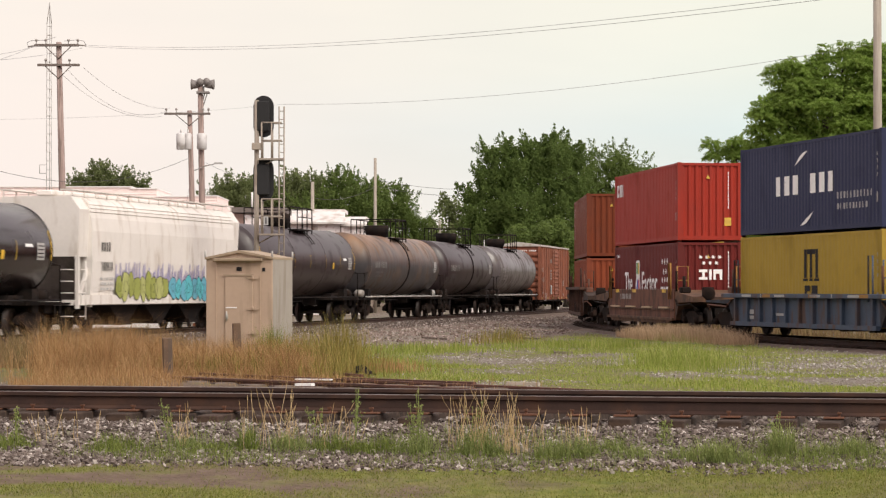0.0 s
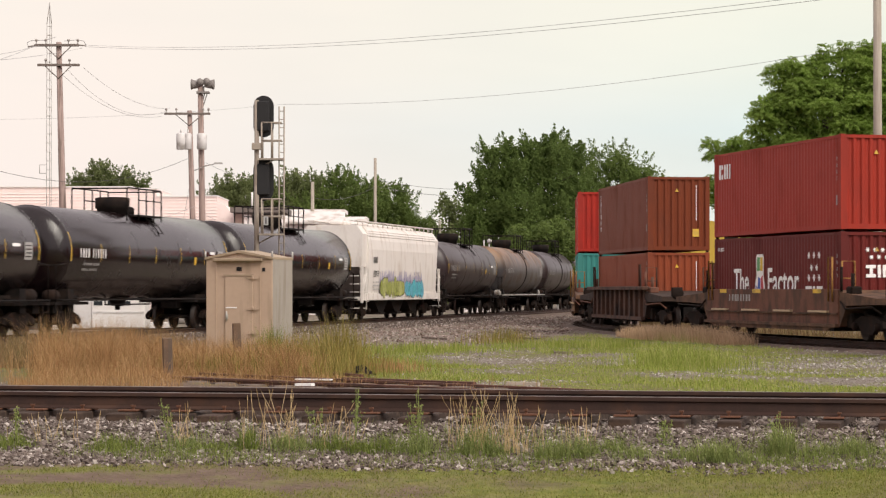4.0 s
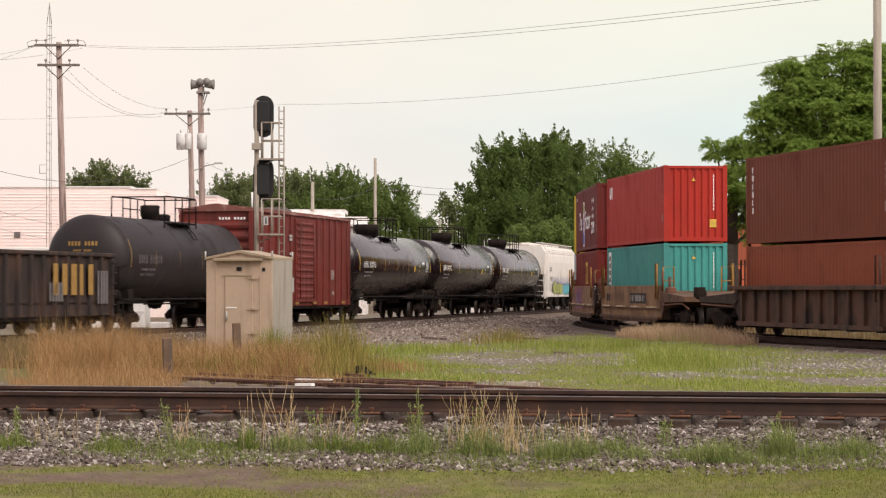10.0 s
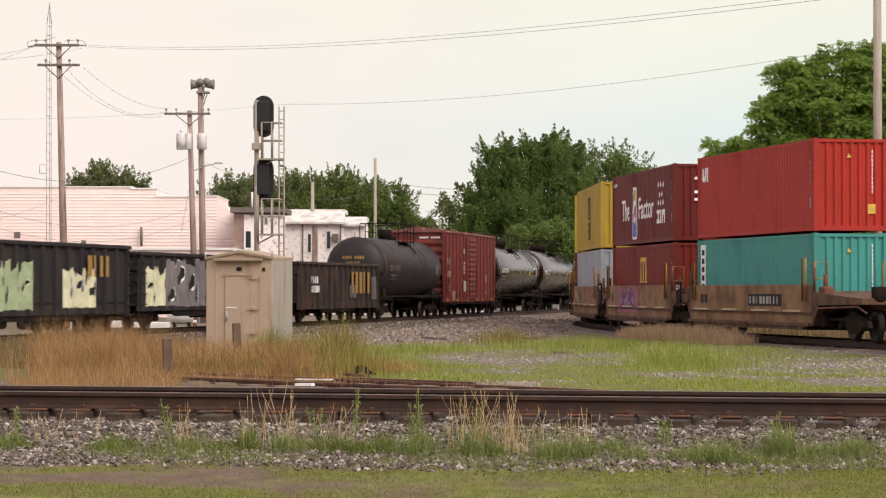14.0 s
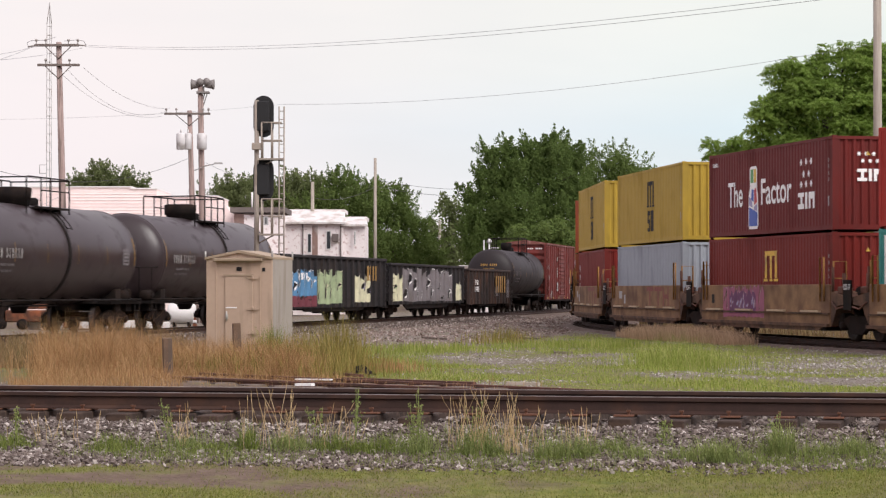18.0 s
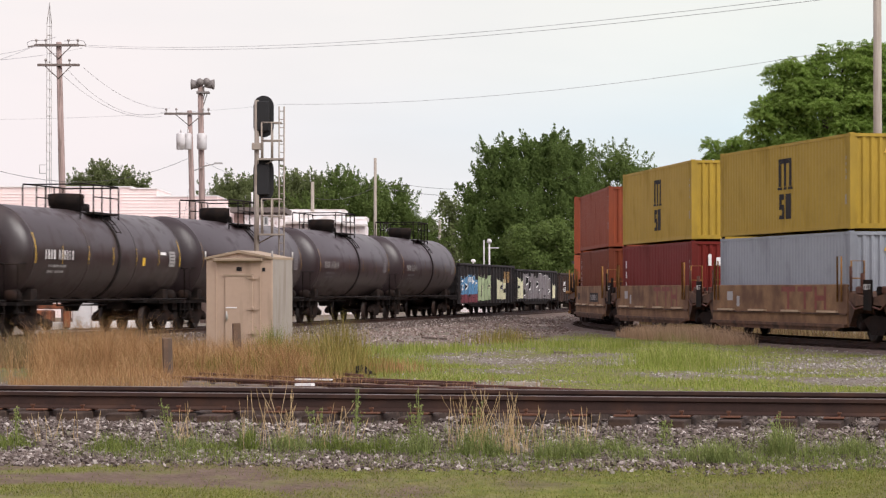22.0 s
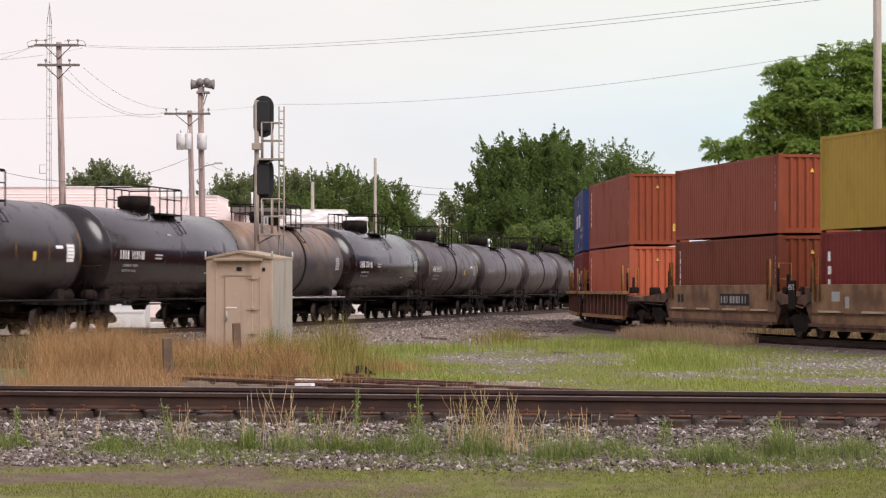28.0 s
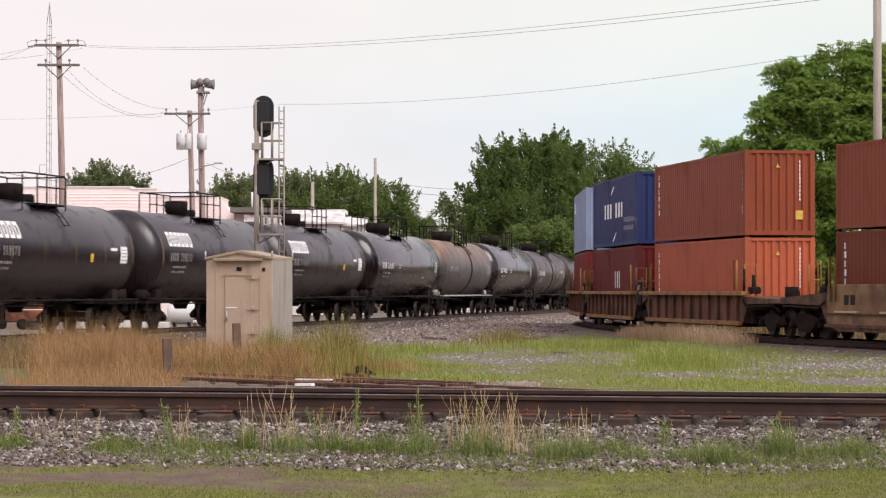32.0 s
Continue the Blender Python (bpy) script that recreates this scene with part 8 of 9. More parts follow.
M_WEED_BLUE = plant_material("grey_green_weeds", [(0.15, 0.2, 0.06), (0.23, 0.28, 0.09), (0.33, 0.36, 0.135)], trans=0.35)
M_GOLDEN = plant_material("yellow_green_plants", [(0.16, 0.15, 0.035), (0.27, 0.23, 0.06), (0.36, 0.27, 0.09), (0.13, 0.14, 0.03)])


def patchy(x, y, sc, seed=0.0):
    """Soft patches from 0 to 1 over the ground."""
    return 0.5 + 0.25 * (np.sin(x * sc + 1.7 * seed) + np.sin(y * sc * 1.31 + x * sc * 0.6 + seed) * 0.7 + np.sin((x - y) * sc * 2.3 + seed * 3) * 0.5 + np.sin((x * 1.7 + y) * sc * 3.9 + seed) * 0.3)


def blades(rng, x, y, h, width, bend=0.35, sink=0.02):
    """Bent tapering blades of grass; five points each."""
    n = len(x)
    z = ground_height(x, y) - sink
    a = rng.random(n) * 2 * np.pi
    lean = h * bend * rng.random(n)
    dx, dy = np.cos(a), np.sin(a)
    wx, wy = -dy * width / 2, dx * width / 2
    mid = 0.55 + 0.1 * rng.random(n)
    p = np.empty((n, 5, 3))
    p[:, 0] = np.stack([x - wx, y - wy, z], -1)
    p[:, 1] = np.stack([x + wx, y + wy, z], -1)
    p[:, 2] = np.stack([x + dx * lean * 0.3 - wx * 0.8, y + dy * lean * 0.3 - wy * 0.8, z + h * mid], -1)
    p[:, 3] = np.stack([x + dx * lean * 0.3 + wx * 0.8, y + dy * lean * 0.3 + wy * 0.8, z + h * mid], -1)
    p[:, 4] = np.stack([x + dx * lean, y + dy * lean, z + h], -1)
    o = (np.arange(n) * 5)[:, None]
    f = np.concatenate([o + np.array([0, 1, 3]), o + np.array([0, 3, 2]), o + np.array([2, 3, 4])], 1).reshape(-1, 3)
    return p.reshape(-1, 3), f


def stuff(name, v, f, material, label, category="grass"):
    return tagged(new(name, big_mesh(name, v, f, material)), label, category, kind="stuff")


def from_track(along, across):
    return NEAR_MID.x + ND.x * along + NN.x * across, NEAR_MID.y + ND.y * along + NN.y * across


rng = np.random.default_rng(77)
# mown grass in front
n = 190000
al, ac = rng.uniform(-4.6, 5.0, n), rng.uniform(-8.2, -2.8, n)
x, y = from_track(al, ac)
keep = (np.abs(x) < 0.19 * y) & (rng.random(n) < np.clip(front_lawn(al, ac) * 0.95 + 0.7 * (patchy(x, y, 1.3, 2) - 0.6), 0.03, 1))
x, y = x[keep], y[keep]
v, f = blades(rng, x, y, rng.uniform(0.015, 0.05, len(x)), 0.006, 1.2)
stuff("short_grass", v, f, M_LAWN, "short patchy yellow-green grass before the track")

# grass between the tracks
n = 240000
yy = 30 + 72 * rng.random(n) ** 0.9
u = rng.uniform(-0.04, 0.19, n)
x, y = u * yy, yy
g, r_ = cover(x, y)
keep = rng.random(n) < np.clip((g - 0.25) * (0.2 + 1.6 * patchy(x, y, 0.9, 5)), 0, 1)
x, y = x[keep], y[keep]
hh = rng.uniform(0.03, 0.12, len(x)) * (0.4 + 1.2 * patchy(x, y, 1.1, 9))
v, f = blades(rng, x, y, hh, 0.011, 1.1)
stuff("field_grass", v, f, M_FIELD, "uneven green grass between the tracks")


def clump(name, label, material, cx, cy, rx, ry, count, h0, h1, width, seed, bend=0.4, skew=0.0):
    """A patch of tall plants, thinner at its rim."""
    r = np.random.default_rng(seed)
    q = r.normal(size=(count, 2)) * 0.5
    x, y = cx + q[:, 0] * rx, cy + q[:, 1] * ry + q[:, 0] * skew
    h = r.uniform(h0, h1, count) * np.clip(1.15 - 0.35 * np.hypot(q[:, 0], q[:, 1]), 0.4, 1.1)
    v, f = blades(r, x, y, h, width, bend)
    return stuff(name, v, f, material, label)


# tall dry grass in front of the cabinet and along the left
n = 30000
u = rng.uniform(-0.19, -0.035, n)
yy = rng.uniform(42.5, 52, n)
x, y = u * yy, yy
clear = np.maximum(smooth_step(-0.3, 1.5, behind_siding(x, y) + 0.4 * np.sin(x * 3.1)), smooth_step(-3.6, -6.4, x))
dens = clear * np.clip(smooth_step(-0.17, -0.155, u) * smooth_step(-0.035, -0.06, u), 0.05, 1) * (0.35 + 0.9 * patchy(x, y, 1.1, 3))
keep = rng.random(n) < dens
x, y = x[keep], y[keep]
h = (0.2 + 0.55 * rng.random(len(x)) ** 1.6) * (0.45 + 0.75 * patchy(x, y, 2.3, 1)) * (0.95 + 0.5 * smooth_step(-0.105, -0.13, x / y)) * (0.55 + 0.45 * smooth_step(44.5, 48.5, y + 1.3 * np.sin(x * 2.2)))
v, f = blades(rng, x, y, h, 0.006, 1.5)
stuff("dry_grass", v, f, M_DRY, "tall dry ochre grass beside the cabinet")
# looser tufts with fine seed stalks that stand out of the mass
tx, ty, th = [], [], []
for k in range(330):
    cy = rng.uniform(43.5, 53.5)
    cx = cy * rng.uniform(-0.166, -0.05)
    m = int(rng.uniform(70, 200))
    if behind_siding(cx, cy) < 0.9 + 1.2 * smooth_step(-4.6, -6.6, cx) * math.sin(k):
        continue
    tx.append(cx + rng.normal(size=m) * 0.1)
    ty.append(cy + rng.normal(size=m) * 0.15)
    th.append(rng.uniform(0.4, 1.0, m) * rng.uniform(0.35, 1.1) * (0.85 + 0.5 * smooth_step(-0.1, -0.13, cx / cy)))
v, f = blades(rng, np.concatenate(tx), np.concatenate(ty), np.concatenate(th), 0.005, 1.25)
stuff("dry_grass_tufts", v, f, M_DRY, "loose tufts of dry grass with fine stalks")
# sparse dry stalks along the abandoned siding
n = 3400
t_ = rng.uniform(-0.15, 1, n) * rng.uniform(0.2, 0.9, n)
x = SIDE_A[0] + SIDE_D[0] * t_ + rng.normal(size=n) * 0.9
y = SIDE_A[1] + SIDE_D[1] * t_ + rng.normal(size=n) * 0.9 + 0.4
v, f = blades(rng, x, y, rng.uniform(0.03, 0.24, n) * (0.4 + 0.9 * patchy(x, y, 2.0, 7)), 0.006, 0.9)
stuff("dry_stalks", v, f, M_DRY, "sparse dry stalks along the abandoned siding")
n = 3200
yy = rng.uniform(38.5, 43.5, n)
u = rng.uniform(-0.175, -0.105, n)
v, f = blades(rng, u * yy, yy, rng.uniform(0.06, 0.32, n) * (0.4 + 0.9 * patchy(u * yy, yy, 2.0, 7)), 0.006, 0.9)
stuff("dry_stalks", v, f, M_DRY, "low dry grass beside the front track")
# thin brown weeds between the dry grass and the main track
n = 42000
yy = 53 + 26 * rng.random(n)
u = rng.uniform(-0.19, -0.062, n)
x, y = u * yy, yy
keep = (rng.random(n) < np.clip(1.5 * patchy(x, y, 0.8, 6) - 0.3, 0, 1)) & (line_distance(LEFT, x, y) > 2.4)
x, y = x[keep], y[keep]
v, f = blades(rng, x, y, rng.uniform(0.15, 0.75, len(x)) * (0.3 + patchy(x, y, 1.7, 2)), 0.01, 0.8)
stuff("dry_weeds", v, f, M_BROWNWEED, "thin brown weeds before the main track")
n = 5000
u = rng.uniform(-0.15, -0.04, n)
yy = rng.uniform(43, 51, n)
keep = behind_siding(u * yy, yy) > 0.9
u, yy, n = u[keep], yy[keep], int(keep.sum())
v, f = blades(rng, u * yy, yy, rng.uniform(0.2, 0.5, n), 0.012, 0.6)
stuff("green_undergrowth", v, f, M_GOLDEN, "green shoots among the dry grass")
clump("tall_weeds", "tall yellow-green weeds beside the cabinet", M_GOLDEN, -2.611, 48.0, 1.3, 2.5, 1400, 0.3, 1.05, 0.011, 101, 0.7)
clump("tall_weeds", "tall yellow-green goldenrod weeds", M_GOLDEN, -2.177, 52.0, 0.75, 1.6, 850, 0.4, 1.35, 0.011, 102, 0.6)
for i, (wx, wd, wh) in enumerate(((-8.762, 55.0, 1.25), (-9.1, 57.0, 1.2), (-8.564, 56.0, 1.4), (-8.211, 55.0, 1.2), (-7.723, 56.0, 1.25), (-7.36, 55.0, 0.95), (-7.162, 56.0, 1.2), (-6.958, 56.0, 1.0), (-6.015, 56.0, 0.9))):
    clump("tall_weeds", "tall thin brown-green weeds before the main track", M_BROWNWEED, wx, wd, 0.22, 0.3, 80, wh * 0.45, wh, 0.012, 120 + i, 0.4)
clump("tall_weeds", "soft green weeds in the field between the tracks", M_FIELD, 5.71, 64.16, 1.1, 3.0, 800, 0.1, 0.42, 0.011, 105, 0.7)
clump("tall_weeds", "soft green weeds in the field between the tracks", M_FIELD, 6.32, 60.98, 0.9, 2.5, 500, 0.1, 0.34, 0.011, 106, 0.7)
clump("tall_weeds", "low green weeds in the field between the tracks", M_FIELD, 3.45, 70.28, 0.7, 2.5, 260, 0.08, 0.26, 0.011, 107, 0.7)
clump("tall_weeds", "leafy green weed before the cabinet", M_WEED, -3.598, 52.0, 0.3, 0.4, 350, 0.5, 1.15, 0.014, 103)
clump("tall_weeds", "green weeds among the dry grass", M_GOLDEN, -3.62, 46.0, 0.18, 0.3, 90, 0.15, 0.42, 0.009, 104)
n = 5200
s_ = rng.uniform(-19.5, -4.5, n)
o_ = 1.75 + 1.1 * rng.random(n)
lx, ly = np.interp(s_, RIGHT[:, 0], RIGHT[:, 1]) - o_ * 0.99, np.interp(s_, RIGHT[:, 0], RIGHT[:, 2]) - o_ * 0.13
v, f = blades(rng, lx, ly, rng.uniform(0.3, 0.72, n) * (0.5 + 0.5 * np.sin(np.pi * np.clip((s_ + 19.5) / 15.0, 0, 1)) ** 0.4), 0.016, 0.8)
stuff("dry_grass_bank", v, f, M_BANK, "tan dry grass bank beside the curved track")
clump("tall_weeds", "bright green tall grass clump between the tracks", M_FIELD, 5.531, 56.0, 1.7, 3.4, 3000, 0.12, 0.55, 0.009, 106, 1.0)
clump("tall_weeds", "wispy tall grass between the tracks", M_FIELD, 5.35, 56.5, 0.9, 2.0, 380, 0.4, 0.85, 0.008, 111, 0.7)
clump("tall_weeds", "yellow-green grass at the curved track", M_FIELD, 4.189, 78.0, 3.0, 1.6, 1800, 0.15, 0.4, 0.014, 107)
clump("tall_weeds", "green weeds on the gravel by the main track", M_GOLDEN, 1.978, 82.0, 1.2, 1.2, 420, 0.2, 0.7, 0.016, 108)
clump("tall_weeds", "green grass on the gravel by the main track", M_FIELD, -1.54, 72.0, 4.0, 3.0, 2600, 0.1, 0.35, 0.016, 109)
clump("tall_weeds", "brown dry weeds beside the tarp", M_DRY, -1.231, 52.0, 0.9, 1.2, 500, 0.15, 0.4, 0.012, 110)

# weeds beyond the curved track, seen under the cars
n = 9000
s_ = rng.uniform(-22, 60, n)
o_ = 2.2 + 2.6 * rng.random(n)
lx, ly = np.interp(s_, RIGHT[:, 0], RIGHT[:, 1]) + o_ * 0.99, np.interp(s_, RIGHT[:, 0], RIGHT[:, 2]) + o_ * 0.13
v, f = blades(rng, lx, ly, rng.uniform(0.25, 0.75, n), 0.022, 0.7)
stuff("dry_weeds", v, f, M_BROWNWEED, "brown weeds beyond the curved track")
# plants on the ballast of the front track
def bush(a, c, r, h, material, seed):
    """A low soft weed: splayed blades with small leaves, thinning out at its rim."""
    q = np.random.default_rng(seed)
    x0, y0 = from_track(a, c)
    z0 = float(ground_height(np.array(x0), np.array(y0)))
    n = int(3900 * r * (0.1 + h))
    w = q.normal(size=(n, 2)) * 0.5
    x, y = x0 + w[:, 0] * r, y0 + w[:, 1] * r * 0.9
    top = h * np.clip(1.1 - 0.55 * (w ** 2).sum(1), 0.15, 1.1) * q.uniform(0.35, 1.0, n) * (0.7 + 0.6 * patchy(x * 3, y * 3, 3.0, seed))
    v, f = blades(q, x, y, top, 0.0065, 1.15)
    k = n // 3
    p = np.stack([x[:k], y[:k], z0 + 0.02 + top[:k] * 0.8 * q.random(k)], -1)
    lv = leaf_quads(q, p, unit_dirs(q, k), 0.018, 1.0)
    o = (np.arange(k) * 4)[:, None] + len(v)
    f = np.concatenate([f, o + np.array([0, 1, 2]), o + np.array([0, 2, 3])])
    return stuff("weed_tuft", np.concatenate([v, lv]), f, material, "soft green weeds growing in the ballast", "weeds")


def leafy_weed(a, c, h, seed):
    """A tall thin weed: a few stems with small leaves that get sparser upwards."""
    q = np.random.default_rng(seed)
    x0, y0 = from_track(a, c)
    z0 = float(ground_height(np.array(x0), np.array(y0)))
    vs = []
    for s in range(4):
        lean, hs = q.normal(size=2) * 0.13, h * q.uniform(0.6, 1.0)
        n = 34
        f = q.random(n) ** 0.9
        p = np.stack([x0 + lean[0] * f * hs + q.normal(size=n) * 0.045 * (1.2 - f), y0 + lean[1] * f * hs + q.normal(size=n) * 0.03, z0 + f * hs], -1)
        vs.append(leaf_quads(q, p, unit_dirs(q, n), 0.024, 0.8))
        st = np.linspace(0, 1, 8)
        a0 = np.stack([x0 + lean[0] * st * hs, y0 + lean[1] * st * hs, z0 + st * hs], -1)
        side = np.array([0.0025, 0, 0])
        vs.append(np.stack([a0[:-1] - side, a0[:-1] + side, a0[1:] + side, a0[1:] - side], 1).reshape(-1, 3))
    v = np.concatenate(vs)
    return stuff("tall_weed", v, np.arange(len(v)).reshape(-1, 4), M_WEED_BLUE, "tall thin leafy weed growing in the ballast", "weeds")


def seed_stalks(a, c, r, count, h, seed):
    """Pale dry stalks that end in narrow seed heads."""
    q = np.random.default_rng(seed)
    x0, y0 = from_track(a, c)
    vs = []
    count = int(count * 0.75)
    x, y = x0 + q.normal(size=count) * r * 0.65, y0 + q.normal(size=count) * r * 0.5
    z = ground_height(x, y)
    hh = h * q.uniform(0.25, 0.95, count)
    lean = q.normal(size=(count, 2)) * 0.22
    head = 0.05 + 0.05 * q.random(count)
    at_ = lambda f: np.stack([x + lean[:, 0] * hh * f ** 1.6, y + lean[:, 1] * hh * f ** 1.6, z + hh * f], -1)
    knots = [at_(np.full(count, k)) for k in (0.0, 0.35, 0.7, 1.0)]
    for lo_, hi_ in zip(knots, knots[1:]):
        w = np.array([0.0022, 0, 0])
        vs.append(np.stack([lo_ - w, lo_ + w, hi_ + w, hi_ - w], 1).reshape(-1, 3))
    tip = knots[-1]
    axis = np.stack([lean[:, 0], lean[:, 1], np.ones(count)], -1) * head[:, None]
    for w in ((0.0045, 0, 0), (0, 0.0045, 0)):
        w = np.array(w)
        vs.append(np.stack([tip - axis * 0.2, tip + axis * 0.35 + w, tip + axis, tip + axis * 0.35 - w], 1).reshape(-1, 3))
    v = np.concatenate(vs)
    return stuff("dry_stalks", v, np.arange(len(v)).reshape(-1, 4), M_DRY_PALE, "pale dry stalks with seed heads in the ballast", "weeds")


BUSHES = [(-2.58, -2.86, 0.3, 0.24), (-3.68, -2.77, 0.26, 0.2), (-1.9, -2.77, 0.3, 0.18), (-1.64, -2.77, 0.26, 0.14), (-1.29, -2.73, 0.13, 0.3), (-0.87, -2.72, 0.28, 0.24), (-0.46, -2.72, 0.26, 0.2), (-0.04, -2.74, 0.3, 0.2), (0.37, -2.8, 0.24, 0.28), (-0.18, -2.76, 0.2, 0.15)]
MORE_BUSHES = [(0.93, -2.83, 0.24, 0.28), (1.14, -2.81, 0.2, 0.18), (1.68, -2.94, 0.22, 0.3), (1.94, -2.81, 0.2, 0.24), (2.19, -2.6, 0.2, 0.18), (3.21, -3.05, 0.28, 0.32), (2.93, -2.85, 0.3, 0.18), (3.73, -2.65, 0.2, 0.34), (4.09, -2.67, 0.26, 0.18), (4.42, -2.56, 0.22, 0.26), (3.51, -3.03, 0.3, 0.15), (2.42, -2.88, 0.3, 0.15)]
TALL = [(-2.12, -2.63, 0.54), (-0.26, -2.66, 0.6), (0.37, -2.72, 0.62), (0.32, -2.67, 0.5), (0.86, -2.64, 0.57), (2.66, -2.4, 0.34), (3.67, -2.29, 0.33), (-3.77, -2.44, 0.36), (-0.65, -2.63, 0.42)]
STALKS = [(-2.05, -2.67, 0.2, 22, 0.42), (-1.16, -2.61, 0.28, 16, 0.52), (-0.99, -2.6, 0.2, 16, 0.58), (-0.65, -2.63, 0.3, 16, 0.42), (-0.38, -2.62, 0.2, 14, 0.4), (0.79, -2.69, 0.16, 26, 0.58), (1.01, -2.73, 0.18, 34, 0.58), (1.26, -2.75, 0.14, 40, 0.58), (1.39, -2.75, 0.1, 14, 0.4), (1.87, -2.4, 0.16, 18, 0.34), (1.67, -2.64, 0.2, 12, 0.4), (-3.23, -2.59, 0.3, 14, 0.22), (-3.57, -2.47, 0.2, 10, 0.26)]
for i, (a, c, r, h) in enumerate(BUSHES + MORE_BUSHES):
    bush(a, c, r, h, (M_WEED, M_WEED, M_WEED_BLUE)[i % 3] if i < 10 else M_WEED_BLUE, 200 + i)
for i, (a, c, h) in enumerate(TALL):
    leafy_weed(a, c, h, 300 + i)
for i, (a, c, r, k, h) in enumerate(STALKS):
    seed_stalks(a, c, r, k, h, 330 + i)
# thin low grass over the stones
n = 26000
al, ac = rng.uniform(-4.8, 4.8, n), -rng.normal(2.95, 0.62, n)
x, y = from_track(al, ac)
keep = rng.random(n) < np.clip(1.9 * patchy(x, y, 2.1, 4) - 0.85 + 0.35 * smooth_step(-2.6, -1.0, al), 0, 1)
v, f = blades(rng, x[keep], y[keep], rng.uniform(0.03, 0.14, int(keep.sum())), 0.0045, 1.0)
stuff("thin_grass", v, f, M_WEED, "thin low grass between the ballast stones")


# ---- ballast stones ----
def stone_material(name, dark, mid, light, pale):
    m = bpy.data.materials.new(name)
    m.use_nodes = True
    n, l = m.node_tree.nodes, m.node_tree.links
    b = n["Principled BSDF"]
    b.inputs["Roughness"].default_value = 0.9
    geo = n.new("ShaderNodeNewGeometry")
    r = n.new("ShaderNodeValToRGB")
    e = r.color_ramp.elements
    e[0].color, e[1].color = (*dark, 1), (*pale, 1)
    for p, c in ((0.35, mid), (0.75, light)):
        k = e.new(p)
        k.color = (*c, 1)
    l.new(geo.outputs["Random Per Island"], r.inputs["Fac"])
    nz = n.new("ShaderNodeTexNoise")
    nz.inputs["Scale"].default_value = 60.0
    co = n.new("ShaderNodeTexCoord")
    l.new(co.outputs["Object"], nz.inputs["Vector"])
    l.new(r.outputs["Color"], b.inputs["Base Color"])
    bp = n.new("ShaderNodeBump")
    bp.inputs["Strength"].default_value, bp.inputs["Distance"].default_value = 0.5, 0.01
    l.new(nz.outputs["Fac"], bp.inputs["Height"])
    l.new(bp.outputs[0], b.inputs["Normal"])
    return m


M_STONE = stone_material("ballast_stone", (0.062, 0.044, 0.037), (0.13, 0.1, 0.086), (0.205, 0.166, 0.147), (0.5, 0.45, 0.415))
M_STONE_PINK = stone_material("main_line_gravel", (0.15, 0.105, 0.085), (0.235, 0.175, 0.15), (0.3, 0.235, 0.205), (0.5, 0.43, 0.4))
M_STONE_PALE = stone_material("pale_gravel", (0.17, 0.145, 0.115), (0.27, 0.245, 0.21), (0.36, 0.335, 0.3), (0.56, 0.53, 0.5))


def stones(rng, x, y, size, lift=0.3, base_z=None):
    """Angular stones: squashed, jittered octahedra with cut corners."""
    base = np.array([(1, 0, 0), (-1, 0, 0), (0, 1, 0), (0, -1, 0), (0, 0, 1), (0, 0, -1), (0.7, 0.7, 0.45), (-0.7, 0.6, 0.5), (-0.6, -0.75, 0.4), (0.65, -0.7, 0.5)])
    tri = np.array([(4, 0, 6), (4, 6, 2), (4, 2, 7), (4, 7, 1), (4, 1, 8), (4, 8, 3), (4, 3, 9), (4, 9, 0), (5, 6, 0), (5, 2, 6), (5, 7, 2), (5, 1, 7), (5, 8, 1), (5, 3, 8), (5, 9, 3), (5, 0, 9)])
    n = len(x)
    p = base[None] * (1 + 0.28 * rng.normal(size=(n, len(base), 1)))
    p = p * (np.stack([rng.uniform(0.7, 1.3, n), rng.uniform(0.6, 1.1, n), rng.uniform(0.45, 0.85, n)], -1) * size[:, None] / 2)[:, None]
    q = rng.normal(size=(n, 4)) * np.array([1, 0.3, 0.3, 1])
    q /= np.linalg.norm(q, axis=1)[:, None]
    w, i, j, k = q.T
    R = np.stack([np.stack([1 - 2 * (j * j + k * k), 2 * (i * j - k * w), 2 * (i * k + j * w)], -1), np.stack([2 * (i * j + k * w), 1 - 2 * (i * i + k * k), 2 * (j * k - i * w)], -1),
                  np.stack([2 * (i * k - j * w), 2 * (j * k + i * w), 1 - 2 * (i * i + j * j)], -1)], 1)
    p = np.einsum("nab,nvb->nva", R, p)
    p += np.stack([x, y, (ground_height(x, y) if base_z is None else base_z) + size * lift * rng.uniform(0, 1, n)], -1)[:, None]
    f = (np.arange(n) * len(base))[:, None, None] + tri[None]
    return p.reshape(-1, 3), f.reshape(-1, 3)


n = 36000
al, ac = rng.uniform(-5.0, 5.0, n), -rng.uniform(0.55, 4.6, n)
keep = rng.random(n) < np.clip(1.1 - smooth_step(2.9, 4.9, -ac + 0.12 * al + 0.9 * (patchy(al, ac, 1.7, 6) - 0.5)) - 0.3 * patchy(al, ac, 1.3, 4), 0.012, 1)
al, ac = al[keep], ac[keep]
x, y = from_track(al, ac)
v, f = stones(rng, x, y, 0.02 + 0.045 * rng.random(len(x)) ** 2)
stuff("ballast_stones", v, f, M_STONE, "loose grey crushed stone of the ballast", "ballast")
n = 9000
al, ac = rng.uniform(-6.0, 6.0, n), rng.uniform(-0.6, 3.2, n)
x, y = from_track(al, ac)
keep = rng.random(n) < 0.8
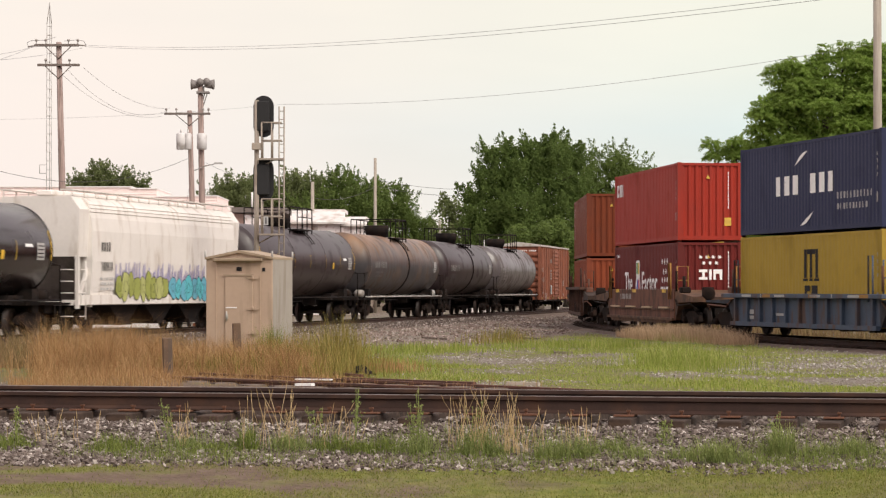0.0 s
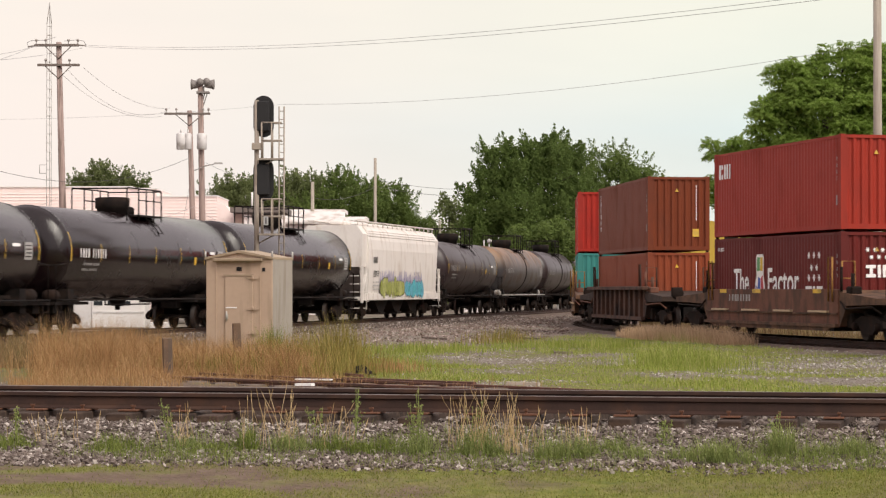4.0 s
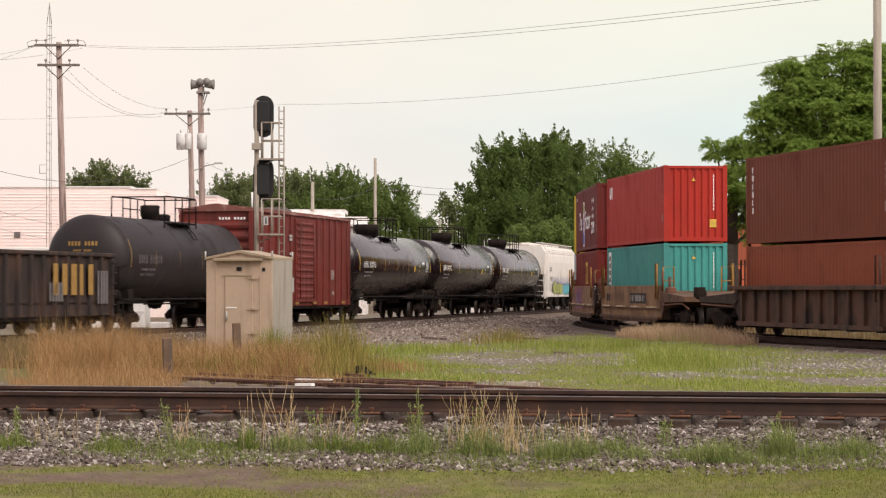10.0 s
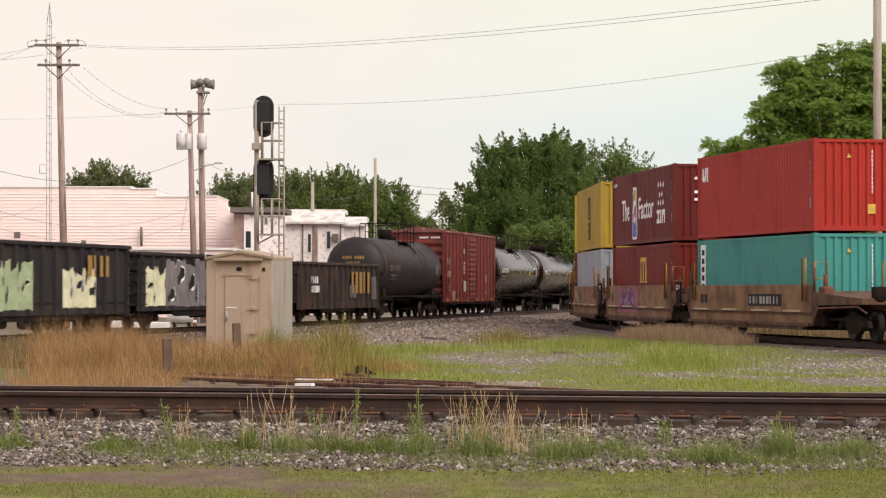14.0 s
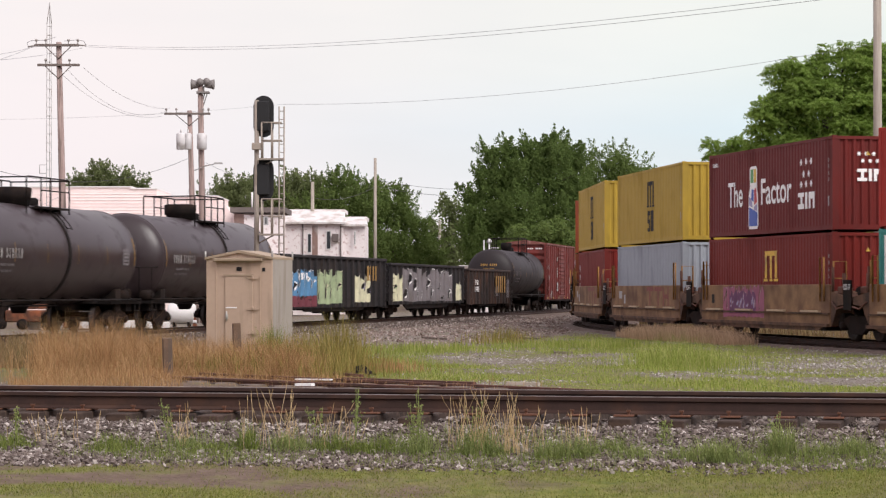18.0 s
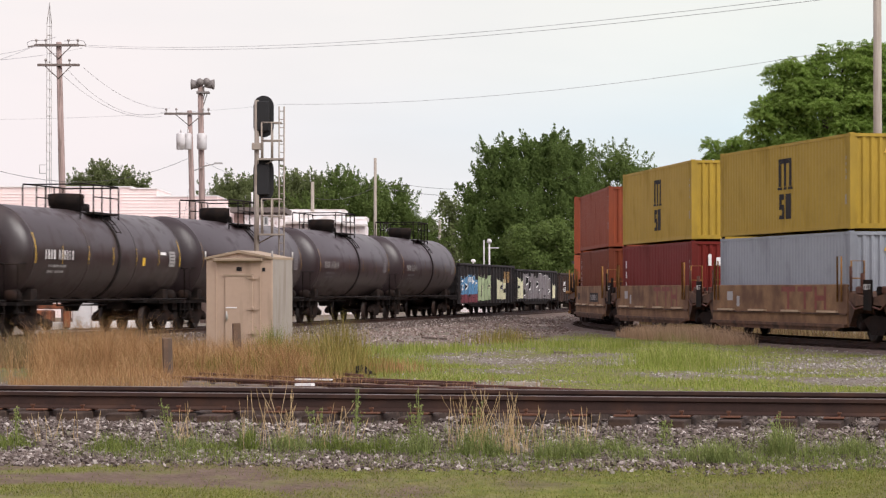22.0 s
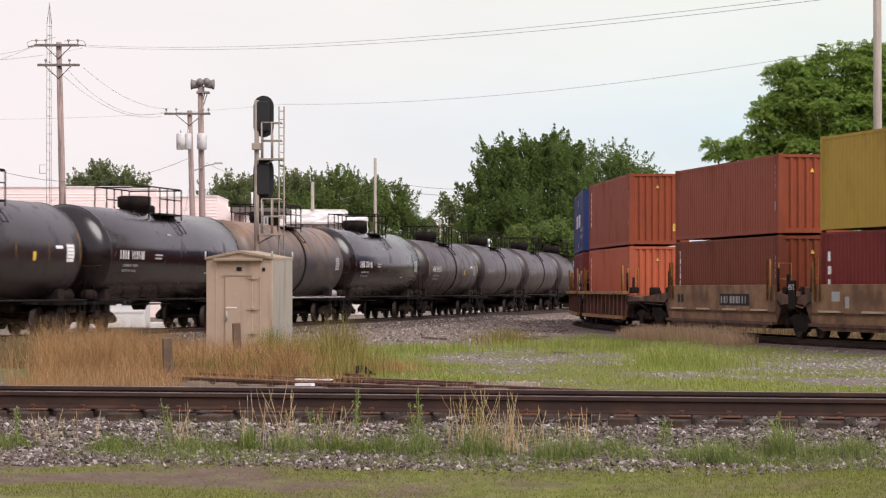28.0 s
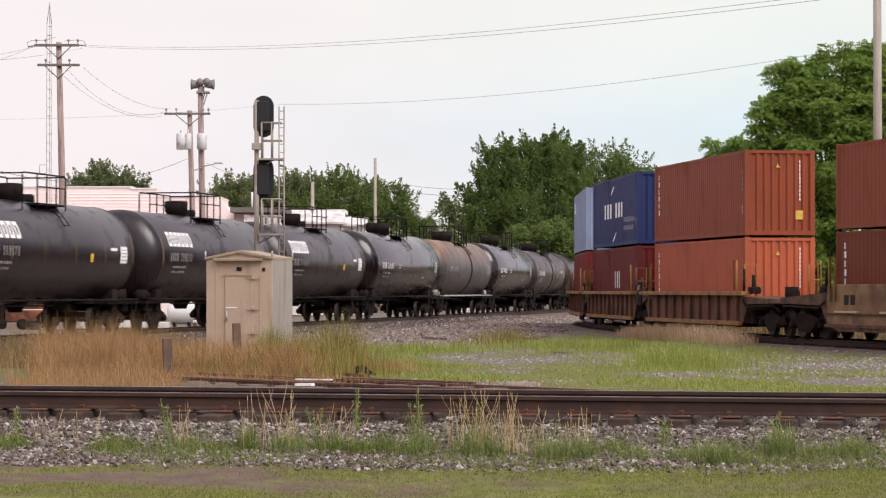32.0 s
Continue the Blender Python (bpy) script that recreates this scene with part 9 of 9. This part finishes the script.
v, f = stones(rng, x[keep], y[keep], rng.uniform(0.03, 0.07, int(keep.sum())))
stuff("ballast_stones", v, f, M_STONE, "loose grey crushed stone of the ballast", "ballast")
# gravel patches further back
n = 26000
yy = rng.uniform(31, 84, n)
u = rng.uniform(-0.19, 0.19, n)
x, y = u * yy, yy
g, r_ = cover(x, y)
keep = rng.random(n) < np.clip(r_ - 0.25, 0, 1)
v, f = stones(rng, x[keep], y[keep], rng.uniform(0.03, 0.065, int(keep.sum())), 0.1)
stuff("gravel_stones", v, f, M_STONE_PALE, "scattered pale gravel stones", "gravel")
n = 7000
s_ = rng.uniform(-28, 60, n)
o_ = rng.uniform(0.9, 3.0, n)
lx, ly = np.interp(s_, LEFT[:, 0], LEFT[:, 1]) + o_ * 0.976, np.interp(s_, LEFT[:, 0], LEFT[:, 2]) - o_ * 0.21
v, f = stones(rng, lx, ly, rng.uniform(0.06, 0.13, n), 0.3, RAIL_LEFT - 0.2 - 0.22 * np.clip((o_ - 1.7) / 1.2, 0, 1))
stuff("bed_stones", v, f, M_STONE, "loose brown ballast stones of the main track", "ballast")
n = 8000
s_ = rng.uniform(-24, 75, n)
o_ = rng.uniform(2.6, 13, n)
lx, ly = np.interp(s_, LEFT[:, 0], LEFT[:, 1]) + o_ * 0.976, np.interp(s_, LEFT[:, 0], LEFT[:, 2]) - o_ * 0.21
v, f = stones(rng, lx, ly, rng.uniform(0.06, 0.13, n))
stuff("gravel_stones", v, f, M_STONE_PINK, "scattered gravel stones by the main track", "gravel")

n = 4800
yy = rng.uniform(50, 66, n)
u = rng.uniform(0.105, 0.19, n)
keep = rng.random(n) < np.clip(1.6 * patchy(u * yy, yy, 1.2, 8) - 0.2, 0, 1) * smooth_step(0.1, 0.13, u)
v, f = stones(rng, (u * yy)[keep], yy[keep], rng.uniform(0.03, 0.06, int(keep.sum())), 0.3)
stuff("gravel_stones", v, f, M_STONE_PALE, "pale gravel strewn before the curved track", "gravel")

# ---- an old rusty siding behind the front track, and debris ----
M_OLDRAIL = mat("old_rail_rust", (0.13, 0.06, 0.043), 0.9, 0, 0.3, 5.0, 0.3, 30.0, stain=(0.08, 0.045, 0.035), amount=0.5)
M_OLDTIE = mat("grey_old_timber", (0.2, 0.16, 0.135), 0.95, 0, 0.25, 4.0, 0.5, 20.0, stain=(0.09, 0.06, 0.05), amount=0.5, stretch=(0.4, 5, 5))
M_TARP = mat("black_rubber_sheet", (0.011, 0.008, 0.007), 0.8, 0, 0.5, 6.0, stain=(0.04, 0.026, 0.018), amount=0.4, spec=0.15)
M_POST = mat("grey_post_timber", (0.15, 0.095, 0.062), 0.95, 0, 0.25, 3.0, 0.5, 20.0, stain=(0.1, 0.075, 0.06), amount=0.5, stretch=(4, 4, 0.4))


def laid(a, b, prof, name, material, label, category, lift=0.0):
    """A straight bar of a given section laid on the ground from a to b."""
    d = Vector((b[0] - a[0], b[1] - a[1], 0))
    za, zb = float(ground_height(np.array(a[0]), np.array(a[1]))) + lift, float(ground_height(np.array(b[0]), np.array(b[1]))) + lift
    m = Matrix.Translation((a[0], a[1], za)) @ (Vector((d.x, d.y, zb - za)).to_track_quat("X", "Z").to_matrix().to_4x4())
    return tagged(part(name, Shape().prism(prof, 0, d.length, "x", m), material), label, category)


RAIL_LAID = [(c, z) for c, z in rail_profile(0.0, 0.172)]
for off in (-0.75, 0.75):
    sx_, sy_ = -SIDE_D[1] / SIDE_LEN * off, SIDE_D[0] / SIDE_LEN * off
    laid((SIDE_A[0] + sx_, SIDE_A[1] + sy_), (SIDE_B[0] + sx_, SIDE_B[1] + sy_), RAIL_LAID, "old_rail", M_OLDRAIL, "rusty rail of an abandoned siding", "rail", -0.1)
laid((-2.65, 47.3), (-1.42, 43.7), [(-0.03, 0.0), (-0.03, 0.05), (0.03, 0.05), (0.03, 0.0)], "old_rail", M_OLDRAIL, "short rusty rail lying in the grass", "rail", 0.08)
for k in range(14):
    t = k / 13
    cx, cy = SIDE_A[0] + SIDE_D[0] * t, SIDE_A[1] + SIDE_D[1] * t
    laid((cx - 1.0, cy - 0.62), (cx + 1.0, cy + 0.66), [(-0.11, -0.1), (-0.11, 0.02), (0.11, 0.02), (0.11, -0.1)], "old_tie", M_OLDTIE, "half-buried grey timber tie of the siding", "tie")
laid((-1.7, 42.6), (0.5, 39.4), RAIL_LAID, "old_rail", M_OLDRAIL, "loose rusty rail lying on the siding", "rail", -0.08)
BAR = [(-0.1, -0.03), (-0.1, 0.07), (0.1, 0.07), (0.1, -0.03)]
laid((1.04, 40.5), (1.56, 40.3), [(-0.05, -0.02), (-0.05, 0.035), (0.05, 0.035), (0.05, -0.02)], "loose_timber", mat("pale_timber", (0.42, 0.36, 0.3), 0.9, 0, 0.2, 3.0), "pale loose timber lying beside the rusty rail", "timber", 0.04)
laid((4.732 - 2.0, 92.0), (4.022, 95.5), BAR, "loose_timber", M_OLDTIE, "dark timber tie lying on the gravel", "timber")
laid((2.622, 91.0), (3.502, 88.5), BAR, "loose_timber", M_OLDTIE, "dark timber tie lying on the gravel", "timber")
laid((-0.712, 92.0), (0.23, 90.8), BAR, "loose_timber", M_OLDTIE, "dark timber block on the gravel", "timber")
laid((3.122, 70.0), (3.632, 70.1), BAR, "loose_timber", M_OLDTIE, "dark timber piece in the grass", "timber")
laid((-2.33, 39.5), (-2.06, 39.4), [(-0.07, 0.0), (-0.07, 0.04), (0.07, 0.04), (0.07, 0.0)], "white_board", M_WHITE, "white painted board by the rails", "board", 0.05)
laid((-2.5, 42.3), (-1.88, 42.0), [(-0.05, 0.0), (-0.05, 0.025), (0.05, 0.025), (0.05, 0.0)], "white_board", M_WHITE, "thin white board by the rails", "board", 0.06)


def post(x, y, w, h, label):
    t = np.array(x), np.array(y)
    z = float(ground_height(*t))
    s = Shape().box(-w / 2, w / 2, -w / 2, w / 2, -0.1, h, bevel=w * 0.08)
    return tagged(part("timber_post", s, M_POST, at=pose(x, y, z, 1.5, -2, 12)), label, "post")


post(-4.933, 44.6, 0.17, 0.72, "short grey timber post in dry grass")
post(-4.213, 51.0, 0.16, 1.0, "short grey timber post before the cabinet")
sheet = Shape()
px_ = [(-0.75, 0.02), (-0.6, 0.13), (-0.45, 0.06), (-0.25, 0.16), (0.05, 0.24), (0.2, 0.25), (0.4, 0.1), (0.75, 0.03)]
for j in range(5):
    for i, (a, h) in enumerate(px_):
        sheet.v.append((a, -0.3 + j * 0.15, h * (1 - 0.8 * abs(j - 2) / 2.2) + 0.03 * math.sin(i * 2 + j)))
for j in range(4):
    for i in range(len(px_) - 1):
        sheet.f.append((j * 8 + i, j * 8 + i + 1, j * 8 + 9 + i, j * 8 + 8 + i))
        sheet.s.append(False)
tagged(part("rubber_sheet", sheet, M_TARP, at=pose(-1.6, 48.0, -0.09) @ Matrix.Diagonal((0.4, 0.8, 0.85, 1))), "crumpled black rubber sheet on the ground", "sheet")

# ---- what moves ----
def motions():
    for ob, side, s, half, lift in MOVERS:
        rows = []
        for k in range(0, 33):
            t = float(k)
            if side == "left":
                rows.append((t, left_pose(s + V_LEFT * (t - 8.0), half)))
            else:
                rows.append((t, right_pose(s + V_RIGHT * (t - 13.0), half, lift)))
        walk(ob, rows)


motions()
